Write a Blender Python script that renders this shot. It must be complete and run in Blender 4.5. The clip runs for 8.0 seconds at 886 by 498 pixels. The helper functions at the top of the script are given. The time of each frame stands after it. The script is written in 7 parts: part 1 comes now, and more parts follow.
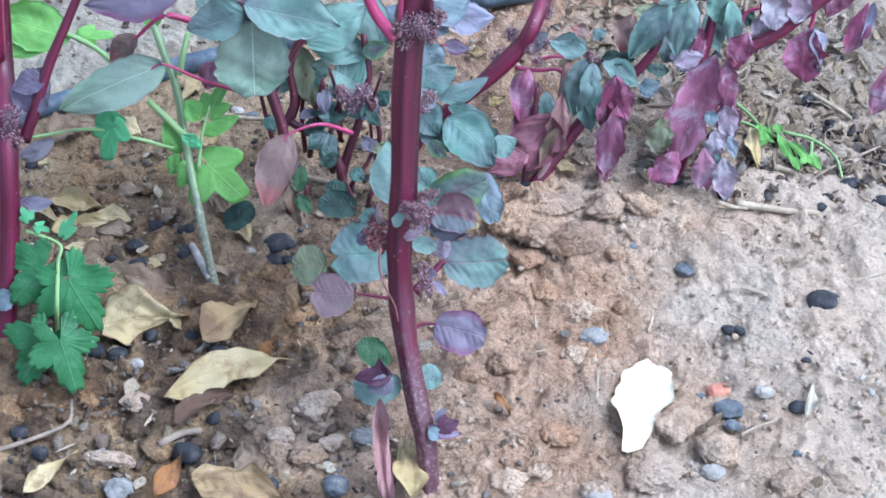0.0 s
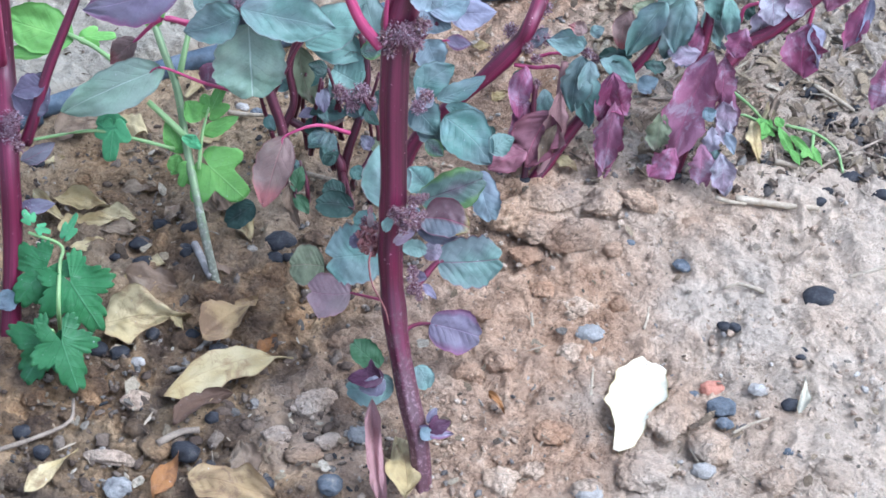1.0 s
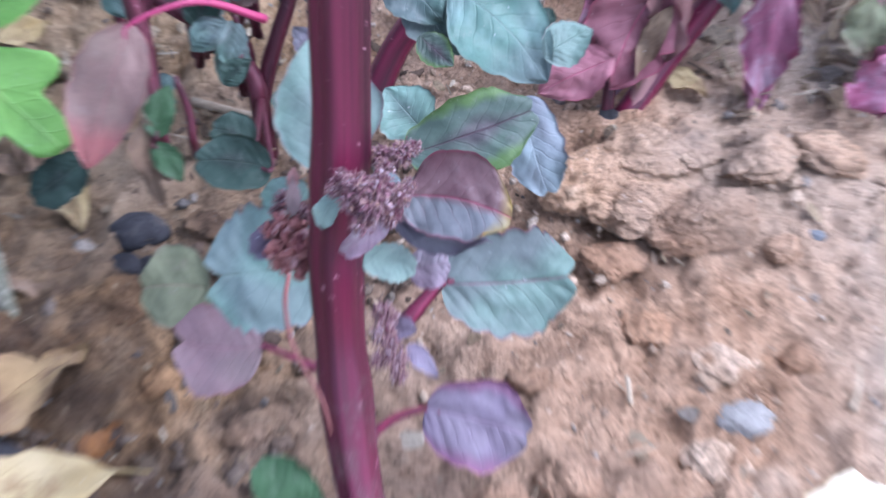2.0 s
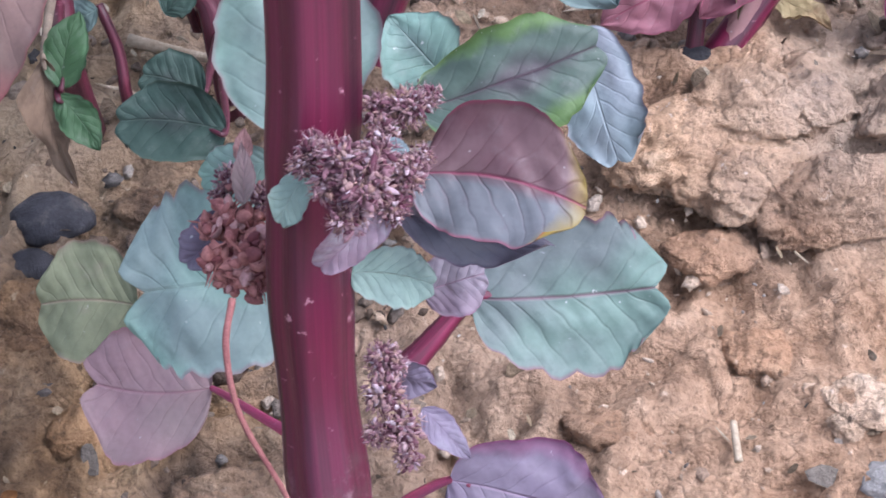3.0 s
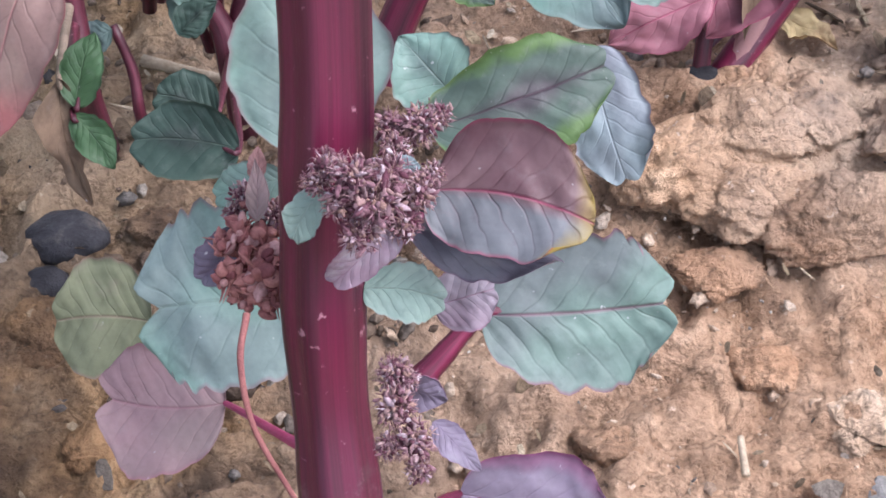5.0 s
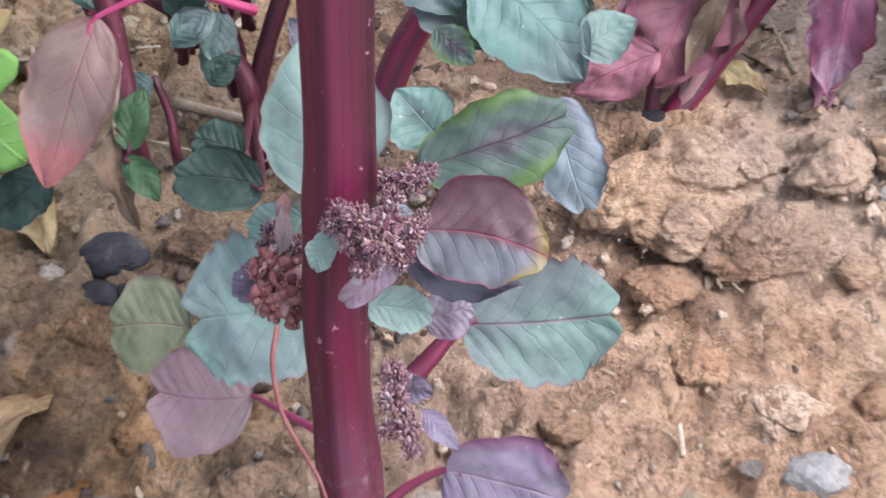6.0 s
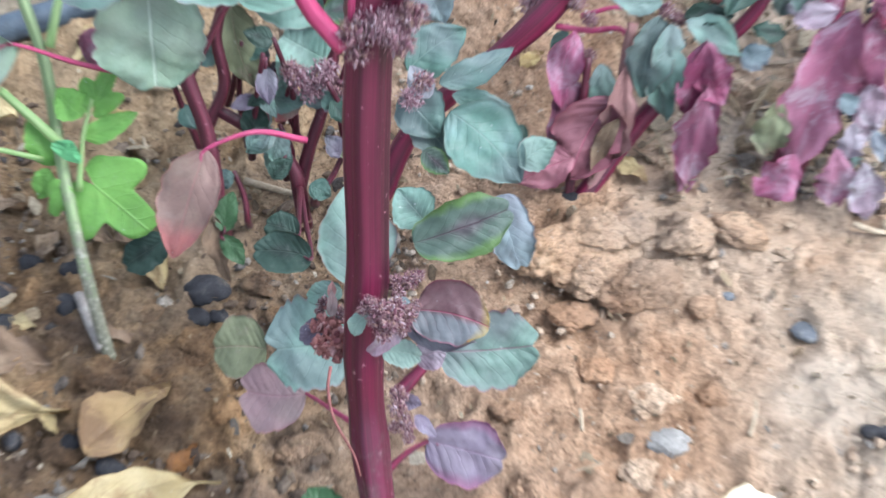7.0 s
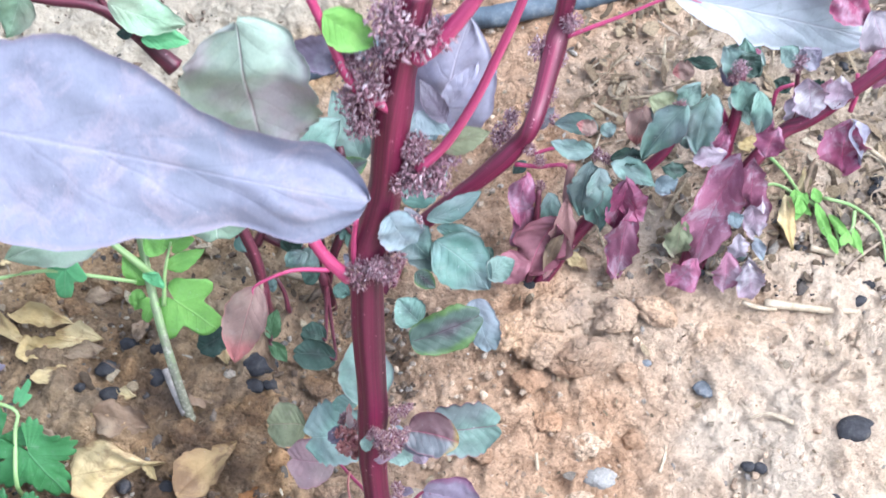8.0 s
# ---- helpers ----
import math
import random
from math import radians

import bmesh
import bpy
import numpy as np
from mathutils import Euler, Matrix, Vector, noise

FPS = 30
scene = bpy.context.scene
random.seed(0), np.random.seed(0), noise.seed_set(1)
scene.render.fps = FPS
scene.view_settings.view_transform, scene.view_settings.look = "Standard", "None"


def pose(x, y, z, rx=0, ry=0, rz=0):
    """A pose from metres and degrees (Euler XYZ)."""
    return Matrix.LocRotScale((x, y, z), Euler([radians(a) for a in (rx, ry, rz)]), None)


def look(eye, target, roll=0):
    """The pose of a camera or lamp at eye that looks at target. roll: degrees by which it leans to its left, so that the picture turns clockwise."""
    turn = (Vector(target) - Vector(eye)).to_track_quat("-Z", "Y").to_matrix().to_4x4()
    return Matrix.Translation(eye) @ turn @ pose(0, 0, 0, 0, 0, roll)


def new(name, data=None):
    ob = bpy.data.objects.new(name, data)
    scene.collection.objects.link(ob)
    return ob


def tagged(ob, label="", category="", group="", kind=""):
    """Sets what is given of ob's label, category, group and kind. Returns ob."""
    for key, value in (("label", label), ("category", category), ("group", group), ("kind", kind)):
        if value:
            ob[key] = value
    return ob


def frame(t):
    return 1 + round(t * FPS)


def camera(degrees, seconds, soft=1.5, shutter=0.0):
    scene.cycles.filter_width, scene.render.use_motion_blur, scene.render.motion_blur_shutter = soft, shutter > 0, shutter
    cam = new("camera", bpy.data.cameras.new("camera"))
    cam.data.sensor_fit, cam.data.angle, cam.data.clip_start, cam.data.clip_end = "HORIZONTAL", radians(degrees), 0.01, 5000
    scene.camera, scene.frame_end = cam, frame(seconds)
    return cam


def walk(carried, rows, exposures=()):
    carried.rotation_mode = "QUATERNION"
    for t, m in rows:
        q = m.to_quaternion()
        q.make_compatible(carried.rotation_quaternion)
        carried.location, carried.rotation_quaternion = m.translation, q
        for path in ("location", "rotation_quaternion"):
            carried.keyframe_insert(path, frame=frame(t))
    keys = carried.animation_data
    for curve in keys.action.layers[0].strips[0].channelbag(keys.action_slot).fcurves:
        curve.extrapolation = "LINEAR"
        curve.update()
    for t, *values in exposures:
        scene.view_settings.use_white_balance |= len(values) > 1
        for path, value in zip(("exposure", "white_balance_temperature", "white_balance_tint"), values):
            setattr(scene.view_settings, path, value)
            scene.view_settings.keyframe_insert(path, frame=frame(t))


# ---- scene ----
cam = camera(26, 8.0, soft=1.6, shutter=0.5)
PATH = [
    (0.0, pose(-0.0150, -0.3270, 0.4429, 43.69, -1.65, -1.14)),
    (0.5, pose(-0.0093, -0.3260, 0.4455, 43.41, -1.36, -0.73)),
    (1.0, pose(0.0056, -0.3208, 0.4576, 42.23, -0.10, 0.00)),
    (1.2, pose(-0.0030, -0.3239, 0.4517, 42.74, -0.62, -0.51)),
    (2.3, pose(0.0083, -0.0589, 0.1882, 39.62, 0.99, 0.59)),
    (2.5, pose(0.0084, -0.0562, 0.1832, 39.36, 1.66, 0.33)),
    (3.0, pose(0.0043, -0.0532, 0.1782, 39.35, 0.71, 0.25)),
    (3.5, pose(-0.0001, -0.0551, 0.1775, 40.43, 0.20, -0.74)),
    (4.0, pose(0.0041, -0.0557, 0.1810, 40.13, 0.77, -0.30)),
    (4.5, pose(0.0031, -0.0549, 0.1775, 39.88, 0.79, 0.03)),
    (5.0, pose(0.0042, -0.0552, 0.1800, 39.97, 0.95, 0.38)),
    (5.2, pose(0.0037, -0.0562, 0.1809, 40.40, 0.86, 0.17)),
    (6.3, pose(0.0060, -0.1011, 0.2386, 39.54, 0.67, 0.35)),
    (6.5, pose(0.0014, -0.1163, 0.2563, 39.74, -0.18, -0.04)),
    (7.0, pose(0.0067, -0.1450, 0.3400, 36.79, 0.02, 0.31)),
    (7.2, pose(0.0126, -0.1743, 0.3985, 36.02, 0.56, 0.53)),
    (7.5, pose(0.0165, -0.1610, 0.4561, 32.39, 1.06, 0.20)),
    (8.0, pose(0.0247, -0.1459, 0.5068, 28.99, 1.98, -0.08)),
]
# the light warms after the start and brightens at the end
walk(cam, PATH, exposures=[(0, 1.09, 4990, 8), (1.2, 1.09, 5130, 10), (2.3, 1.27, 5380, 23), (3.0, 1.2, 5740, 20), (3.5, 1.24, 5790, 20), (4.0, 1.1, 5860, 21), (4.5, 1.25, 5990, 21), (5.2, 1.21, 6060, 19), (6.5, 1.19, 6000, 15), (7.0, 1.32, 5810, 8), (7.5, 1.37, 5730, 9), (8.0, 1.54, 5680, 10)])

# ---- light: a bright overcast sky ----
world = bpy.data.worlds.new("overcast_sky")
scene.world = world
world.use_nodes = True
sky = world.node_tree.nodes.new("ShaderNodeTexSky")
sky.sky_type = "NISHITA"
sky.sun_disc = False
sky.sun_elevation, sky.sun_rotation = radians(58), radians(95)
sky.dust_density, sky.ozone_density = 4.0, 1.0
background = world.node_tree.nodes["Background"]
background.inputs["Strength"].default_value = 0.15
haze = world.node_tree.nodes.new("ShaderNodeHueSaturation")
haze.inputs["Saturation"].default_value = 0.45
world.node_tree.links.new(sky.outputs["Color"], haze.inputs["Color"])
world.node_tree.links.new(haze.outputs["Color"], background.inputs["Color"])
sun_data = bpy.data.lights.new("sun", "SUN")
sun_data.energy, sun_data.angle, sun_data.color = 1.2, radians(40), (1.0, 0.97, 0.93)
sun = new("sun", sun_data)
sun.matrix_world = look((0.9, -0.1, 1.5), (0, 0.06, 0))


# ---- materials ----
def material(name, rough=0.8, spec=0.3):
    m = bpy.data.materials.new(name)
    m.use_nodes = True
    nodes, links = m.node_tree.nodes, m.node_tree.links
    b = nodes["Principled BSDF"]
    b.inputs["Roughness"].default_value = rough
    b.inputs["Specular IOR Level"].default_value = spec
    return m, nodes, links, b


def ramp(nodes, links, source, stops):
    r = nodes.new("ShaderNodeValToRGB")
    e = r.color_ramp.elements
    while len(e) < len(stops):
        e.new(0.5)
    for el, (p, c) in zip(e, stops):
        el.position, el.color = p, (*c, 1)
    links.new(source, r.inputs["Fac"])
    return r.outputs["Color"]


def noise_tex(nodes, links, scale, detail=4, rough=0.6, vector=None, dist=0.0):
    t = nodes.new("ShaderNodeTexNoise")
    t.inputs["Scale"].default_value, t.inputs["Detail"].default_value = scale, detail
    t.inputs["Roughness"].default_value, t.inputs["Distortion"].default_value = rough, dist
    if vector is not None:
        links.new(vector, t.inputs["Vector"])
    return t.outputs["Fac"]


def math_node(nodes, links, op, a, b=0.0, clamp=False):
    n = nodes.new("ShaderNodeMath")
    n.operation, n.use_clamp = op, clamp
    for i, v in enumerate((a, b)):
        if isinstance(v, (int, float)):
            n.inputs[i].default_value = v
        else:
            links.new(v, n.inputs[i])
    return n.outputs[0]


def mix(nodes, links, fac, a, b, kind="MIX"):
    n = nodes.new("ShaderNodeMix")
    n.data_type, n.blend_type = "RGBA", kind
    for i, v in ((0, fac), (6, a), (7, b)):
        if isinstance(v, tuple):
            n.inputs[i].default_value = (*v, 1)
        elif isinstance(v, (int, float)):
            n.inputs[i].default_value = v
        else:
            links.new(v, n.inputs[i])
    return n.outputs[2]


def bump(nodes, links, b, height, strength, distance):
    n = nodes.new("ShaderNodeBump")
    n.inputs["Strength"].default_value, n.inputs["Distance"].default_value = strength, distance
    links.new(height, n.inputs["Height"])
    links.new(n.outputs["Normal"], b.inputs["Normal"])


def where(nodes):
    return nodes.new("ShaderNodeNewGeometry").outputs["Position"]


def soil_material(name, tint=(1, 1, 1), zones=False):
    m, nodes, links, b = material(name, 0.92, 0.25)
    p = where(nodes)
    fine = noise_tex(nodes, links, 900, 5, 0.75, p)
    mid = noise_tex(nodes, links, 130, 5, 0.65, p)
    big = noise_tex(nodes, links, 22, 3, 0.5, p)
    stops = [(0.28, (0.19, 0.13, 0.095)), (0.41, (0.48, 0.345, 0.245)), (0.57, (0.66, 0.50, 0.37)), (0.8, (0.78, 0.665, 0.535))]
    c = ramp(nodes, links, mid, [(s, tuple(x * t for x, t in zip(k, tint))) for s, k in stops])
    # darkest grain also stands for shade in tiny pits, put into the colour
    c = mix(nodes, links, 0.7, c, ramp(nodes, links, fine, [(0.34, (0.22, 0.2, 0.19)), (0.46, (0.74, 0.72, 0.7)), (0.66, (1, 1, 1))]), "MULTIPLY")
    c = mix(nodes, links, ramp(nodes, links, big, [(0.42, (0, 0, 0)), (0.62, (0.45, 0.45, 0.45))]), c, (0.43, 0.385, 0.335))
    # pale specks are bits of soil; dark ones paint the shade inside small holes
    speck = noise_tex(nodes, links, 480, 3, 0.6, p)
    c = mix(nodes, links, ramp(nodes, links, speck, [(0.28, (0.75, 0.75, 0.75)), (0.36, (0, 0, 0))]), c, (0.10, 0.075, 0.06))
    c = mix(nodes, links, ramp(nodes, links, speck, [(0.66, (0, 0, 0)), (0.74, (0.6, 0.6, 0.6))]), c, (0.80, 0.73, 0.64))
    crack = noise_tex(nodes, links, 85, 4, 0.6, p, 0.15)
    crack = math_node(nodes, links, "ABSOLUTE", math_node(nodes, links, "SUBTRACT", crack, 0.5))
    c = mix(nodes, links, ramp(nodes, links, crack, [(0.0, (0.5, 0.5, 0.5)), (0.018, (0, 0, 0))]), c, (0.16, 0.115, 0.085))
    if zones:
        sep = nodes.new("ShaderNodeSeparateXYZ")
        links.new(p, sep.inputs[0])
        x, y = sep.outputs["X"], sep.outputs["Y"]
        length = nodes.new("ShaderNodeVectorMath")
        length.operation = "LENGTH"
        links.new(p, length.inputs[0])
        bed = math_node(nodes, links, "SUBTRACT", 1.9, math_node(nodes, links, "MULTIPLY", length.outputs["Value"], 3.2), True)
        wobble = math_node(nodes, links, "MULTIPLY", math_node(nodes, links, "SUBTRACT", big, 0.5), 0.16)
        # pale dry crust on one side of the stem
        right = math_node(nodes, links, "MULTIPLY", math_node(nodes, links, "SUBTRACT", math_node(nodes, links, "ADD", x, wobble), 0.04), 13.0, True)
        c = mix(nodes, links, math_node(nodes, links, "MULTIPLY", right, bed), c, mix(nodes, links, 0.30, c, (0.82, 0.715, 0.565)))
        # redder crumbled earth round the foot of the stem
        red = math_node(nodes, links, "SUBTRACT", 1.0, math_node(nodes, links, "MULTIPLY", math_node(nodes, links, "ABSOLUTE", math_node(nodes, links, "SUBTRACT", math_node(nodes, links, "ADD", x, wobble), 0.03)), 14.0), True)
        c = mix(nodes, links, math_node(nodes, links, "MULTIPLY", math_node(nodes, links, "MULTIPLY", red, 0.8), bed), c, mix(nodes, links, 1.0, c, (0.95, 0.80, 0.68), "MULTIPLY"))
        # patchy, stained earth on the other side, the plants' shade darkened into its colour
        left = math_node(nodes, links, "MULTIPLY", math_node(nodes, links, "ADD", math_node(nodes, links, "ADD", x, wobble), 0.0), -22.0, True)
        patchy = noise_tex(nodes, links, 48, 4, 0.6, p, 0.4)
        tone = ramp(nodes, links, patchy, [(0.38, (0.22, 0.20, 0.185)), (0.48, (0.40, 0.36, 0.295)), (0.56, (0.62, 0.54, 0.40)), (0.63, (1.0, 0.88, 0.66))])
        shaded = mix(nodes, links, 1.0, c, tone, "MULTIPLY")
        c = mix(nodes, links, math_node(nodes, links, "MULTIPLY", math_node(nodes, links, "MULTIPLY", left, math_node(nodes, links, "SUBTRACT", 2.35, math_node(nodes, links, "MULTIPLY", math_node(nodes, links, "ADD", y, wobble), 16.5), True)), bed), c, shaded)
        # olive-brown silt past the darkened side
        silt = math_node(nodes, links, "MULTIPLY", math_node(nodes, links, "MULTIPLY", math_node(nodes, links, "ADD", math_node(nodes, links, "ADD", x, wobble), 0.0), -22.0, True), math_node(nodes, links, "MULTIPLY", math_node(nodes, links, "SUBTRACT", math_node(nodes, links, "ADD", y, wobble), 0.085), 30.0, True))
        c = mix(nodes, links, math_node(nodes, links, "MULTIPLY", math_node(nodes, links, "MULTIPLY", silt, 0.8), bed), c, mix(nodes, links, 1.0, c, (0.80, 0.74, 0.56), "MULTIPLY"))
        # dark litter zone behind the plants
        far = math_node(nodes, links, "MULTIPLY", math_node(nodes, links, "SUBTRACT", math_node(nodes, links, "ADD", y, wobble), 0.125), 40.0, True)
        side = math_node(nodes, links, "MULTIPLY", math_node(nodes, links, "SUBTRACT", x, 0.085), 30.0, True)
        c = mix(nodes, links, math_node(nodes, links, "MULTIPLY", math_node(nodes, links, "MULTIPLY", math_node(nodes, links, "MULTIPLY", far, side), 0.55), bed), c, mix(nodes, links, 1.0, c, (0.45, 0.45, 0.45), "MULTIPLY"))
        # trodden grey earth past the bed
        path = math_node(nodes, links, "MULTIPLY", math_node(nodes, links, "SUBTRACT", math_node(nodes, links, "SUBTRACT", y, math_node(nodes, links, "MULTIPLY", x, 0.6)), 0.225), 45.0, True)
        c = mix(nodes, links, math_node(nodes, links, "MULTIPLY", math_node(nodes, links, "MULTIPLY", path, 0.8), bed), c, ramp(nodes, links, mid, [(0.3, (0.36, 0.33, 0.27)), (0.7, (0.55, 0.515, 0.43))]))
    links.new(c, b.inputs["Base Color"])
    cells = nodes.new("ShaderNodeTexVoronoi")
    cells.inputs["Scale"].default_value = 330
    warped = nodes.new("ShaderNodeVectorMath")
    warped.operation = "MULTIPLY_ADD"
    links.new(mid, warped.inputs[0])
    warped.inputs[1].default_value = (0.006, 0.006, 0.006)
    links.new(p, warped.inputs[2])
    links.new(warped.outputs["Vector"], cells.inputs["Vector"])
    h = math_node(nodes, links, "ADD", math_node(nodes, links, "MULTIPLY", fine, 0.6), mid)
    h = math_node(nodes, links, "SUBTRACT", h, math_node(nodes, links, "MULTIPLY", cells.outputs["Distance"], 0.35))
    h = math_node(nodes, links, "ADD", h, math_node(nodes, links, "MULTIPLY", math_node(nodes, links, "MULTIPLY", crack, 12.0, True), 0.25))
    bump(nodes, links, b, h, 1.0, 0.0028)
    return m


def leaf_material(name, blade, vein, edge, rough=0.5, patch=None, veins=0.5, wash=None, end=None, half=None, rim_weight=0.55, heart=None, margin=None, end_at=0.88, blot=None):
    """A leaf with midrib and side veins in its own length and width (u along, v from edge to edge)."""
    m, nodes, links, b = material(name, rough + 0.06, 0.32)
    uv = nodes.new("ShaderNodeUVMap").outputs["UV"]
    sep = nodes.new("ShaderNodeSeparateXYZ")
    links.new(uv, sep.inputs[0])
    u, v = sep.outputs["X"], sep.outputs["Y"]
    a = math_node(nodes, links, "ABSOLUTE", math_node(nodes, links, "SUBTRACT", v, 0.5))
    wob = noise_tex(nodes, links, 4, 1, 0.5, uv)
    slant = math_node(nodes, links, "SUBTRACT", math_node(nodes, links, "ADD", u, math_node(nodes, links, "MULTIPLY", wob, 0.10)), math_node(nodes, links, "MULTIPLY", math_node(nodes, links, "POWER", a, 0.8), 0.55))
    saw = math_node(nodes, links, "ABSOLUTE", math_node(nodes, links, "SUBTRACT", math_node(nodes, links, "FRACT", math_node(nodes, links, "MULTIPLY", slant, 6.5)), 0.5))
    side = math_node(nodes, links, "SUBTRACT", 1.0, math_node(nodes, links, "MULTIPLY", saw, 11.0), True)
    side = math_node(nodes, links, "MULTIPLY", side, math_node(nodes, links, "SUBTRACT", 1.15, math_node(nodes, links, "MULTIPLY", a, 2.0), True))
    mid = math_node(nodes, links, "SUBTRACT", 1.0, math_node(nodes, links, "MULTIPLY", a, 54.0), True)
    p = where(nodes)
    blotch = noise_tex(nodes, links, 120, 4, 0.6, p)
    grain = noise_tex(nodes, links, 1500, 3, 0.6, p)
    info = nodes.new("ShaderNodeObjectInfo").outputs["Random"]
    c = ramp(nodes, links, blotch, [(0.3, tuple(x * 0.78 for x in blade)), (0.55, blade), (0.75, patch or tuple(min(1, x * 1.18) for x in blade))])
    if wash:
        broad = noise_tex(nodes, links, 65, 2, 0.5, p)
        c = mix(nodes, links, ramp(nodes, links, broad, [(0.42, (0, 0, 0)), (0.62, (0.75, 0.75, 0.75))]), c, wash)
    if blot:
        worn = noise_tex(nodes, links, 110, 5, 0.7, p, 0.6)
        c = mix(nodes, links, ramp(nodes, links, worn, [(0.50, (0, 0, 0)), (0.62, (0.8, 0.8, 0.8))]), c, blot)
    # one half across the midrib greyed: soft sheen put into the colour
    if half:
        c = mix(nodes, links, math_node(nodes, links, "MULTIPLY", math_node(nodes, links, "SUBTRACT", math_node(nodes, links, "ADD", v, math_node(nodes, links, "MULTIPLY", blotch, 0.2)), 0.6), 12.0, True), c, half)
    if end:
        c = mix(nodes, links, math_node(nodes, links, "MULTIPLY", math_node(nodes, links, "SUBTRACT", math_node(nodes, links, "ADD", u, math_node(nodes, links, "MULTIPLY", blotch, 0.3)), end_at), 6.0, True), c, end)
    if margin:
        reach = math_node(nodes, links, "ADD", math_node(nodes, links, "ADD", a, math_node(nodes, links, "MULTIPLY", math_node(nodes, links, "SUBTRACT", blotch, 0.5), 0.4)), math_node(nodes, links, "MULTIPLY", u, 0.12))
        c = mix(nodes, links, ramp(nodes, links, reach, [(0.36, (0, 0, 0)), (0.5, (0.9, 0.9, 0.9))]), c, margin)
    if heart:
        core = math_node(nodes, links, "ADD", math_node(nodes, links, "MULTIPLY", a, 2.2), math_node(nodes, links, "ABSOLUTE", math_node(nodes, links, "SUBTRACT", u, 0.55)))
        core = math_node(nodes, links, "ADD", core, math_node(nodes, links, "MULTIPLY", math_node(nodes, links, "SUBTRACT", blotch, 0.5), 0.8))
        c = mix(nodes, links, ramp(nodes, links, core, [(0.15, (0.8, 0.8, 0.8)), (0.55, (0, 0, 0))]), c, heart)
    dust = noise_tex(nodes, links, 420, 5, 0.7, p)
    c = mix(nodes, links, ramp(nodes, links, dust, [(0.56, (0, 0, 0)), (0.75, (0.4, 0.4, 0.4))]), c, tuple(0.6 * x + 0.14 for x in blade))
    c = mix(nodes, links, ramp(nodes, links, dust, [(0.25, (0.45, 0.45, 0.45)), (0.42, (0, 0, 0))]), c, tuple(0.5 * x for x in blade))
    hs = nodes.new("ShaderNodeHueSaturation")
    links.new(c, hs.inputs["Color"])
    links.new(math_node(nodes, links, "ADD", math_node(nodes, links, "MULTIPLY", info, 0.34), 0.83), hs.inputs["Value"])
    c = hs.outputs["Color"]
    c = mix(nodes, links, 0.35, c, ramp(nodes, links, grain, [(0.3, (0.72, 0.72, 0.72)), (0.7, (1, 1, 1))]), "MULTIPLY")
    groove = tuple(0.45 * x + 0.12 * y for x, y in zip(blade, vein))
    c = mix(nodes, links, math_node(nodes, links, "MULTIPLY", side, min(0.4, veins * 0.42)), c, groove)
    pip = noise_tex(nodes, links, 950, 2, 0.5, p)
    c = mix(nodes, links, ramp(nodes, links, pip, [(0.735, (0, 0, 0)), (0.79, (0.6, 0.6, 0.6))]), c, (0.66, 0.68, 0.7))
    c = mix(nodes, links, math_node(nodes, links, "MULTIPLY", mid, min(1.0, veins * 1.1)), c, vein)
    rim = math_node(nodes, links, "MULTIPLY", math_node(nodes, links, "SUBTRACT", a, 0.47), 36.0, True)
    c = mix(nodes, links, math_node(nodes, links, "MULTIPLY", rim, rim_weight), c, edge)
    links.new(c, b.inputs["Base Color"])
    links.new(ramp(nodes, links, blotch, [(0.3, (rough * 0.85,) * 3), (0.7, (min(1, rough * 1.25),) * 3)]), b.inputs["Roughness"])
    h = math_node(nodes, links, "SUBTRACT", math_node(nodes, links, "MULTIPLY", blotch, 0.5), math_node(nodes, links, "SUBTRACT", math_node(nodes, links, "ADD", math_node(nodes, links, "MULTIPLY", side, 0.10), math_node(nodes, links, "MULTIPLY", mid, 0.25)), math_node(nodes, links, "MULTIPLY", saw, 0.12)))
    bump(nodes, links, b, h, 0.55, 0.0012)
    b.inputs["Subsurface Weight"].default_value = 0.0
    t = nodes.new("ShaderNodeBsdfTranslucent")
    links.new(c, t.inputs["Color"])
    blend = nodes.new("ShaderNodeMixShader")
    blend.inputs[0].default_value = 0.22
    links.new(b.outputs[0], blend.inputs[1])
    links.new(t.outputs[0], blend.inputs[2])
    links.new(blend.outputs[0], nodes["Material Output"].inputs["Surface"])
    return m


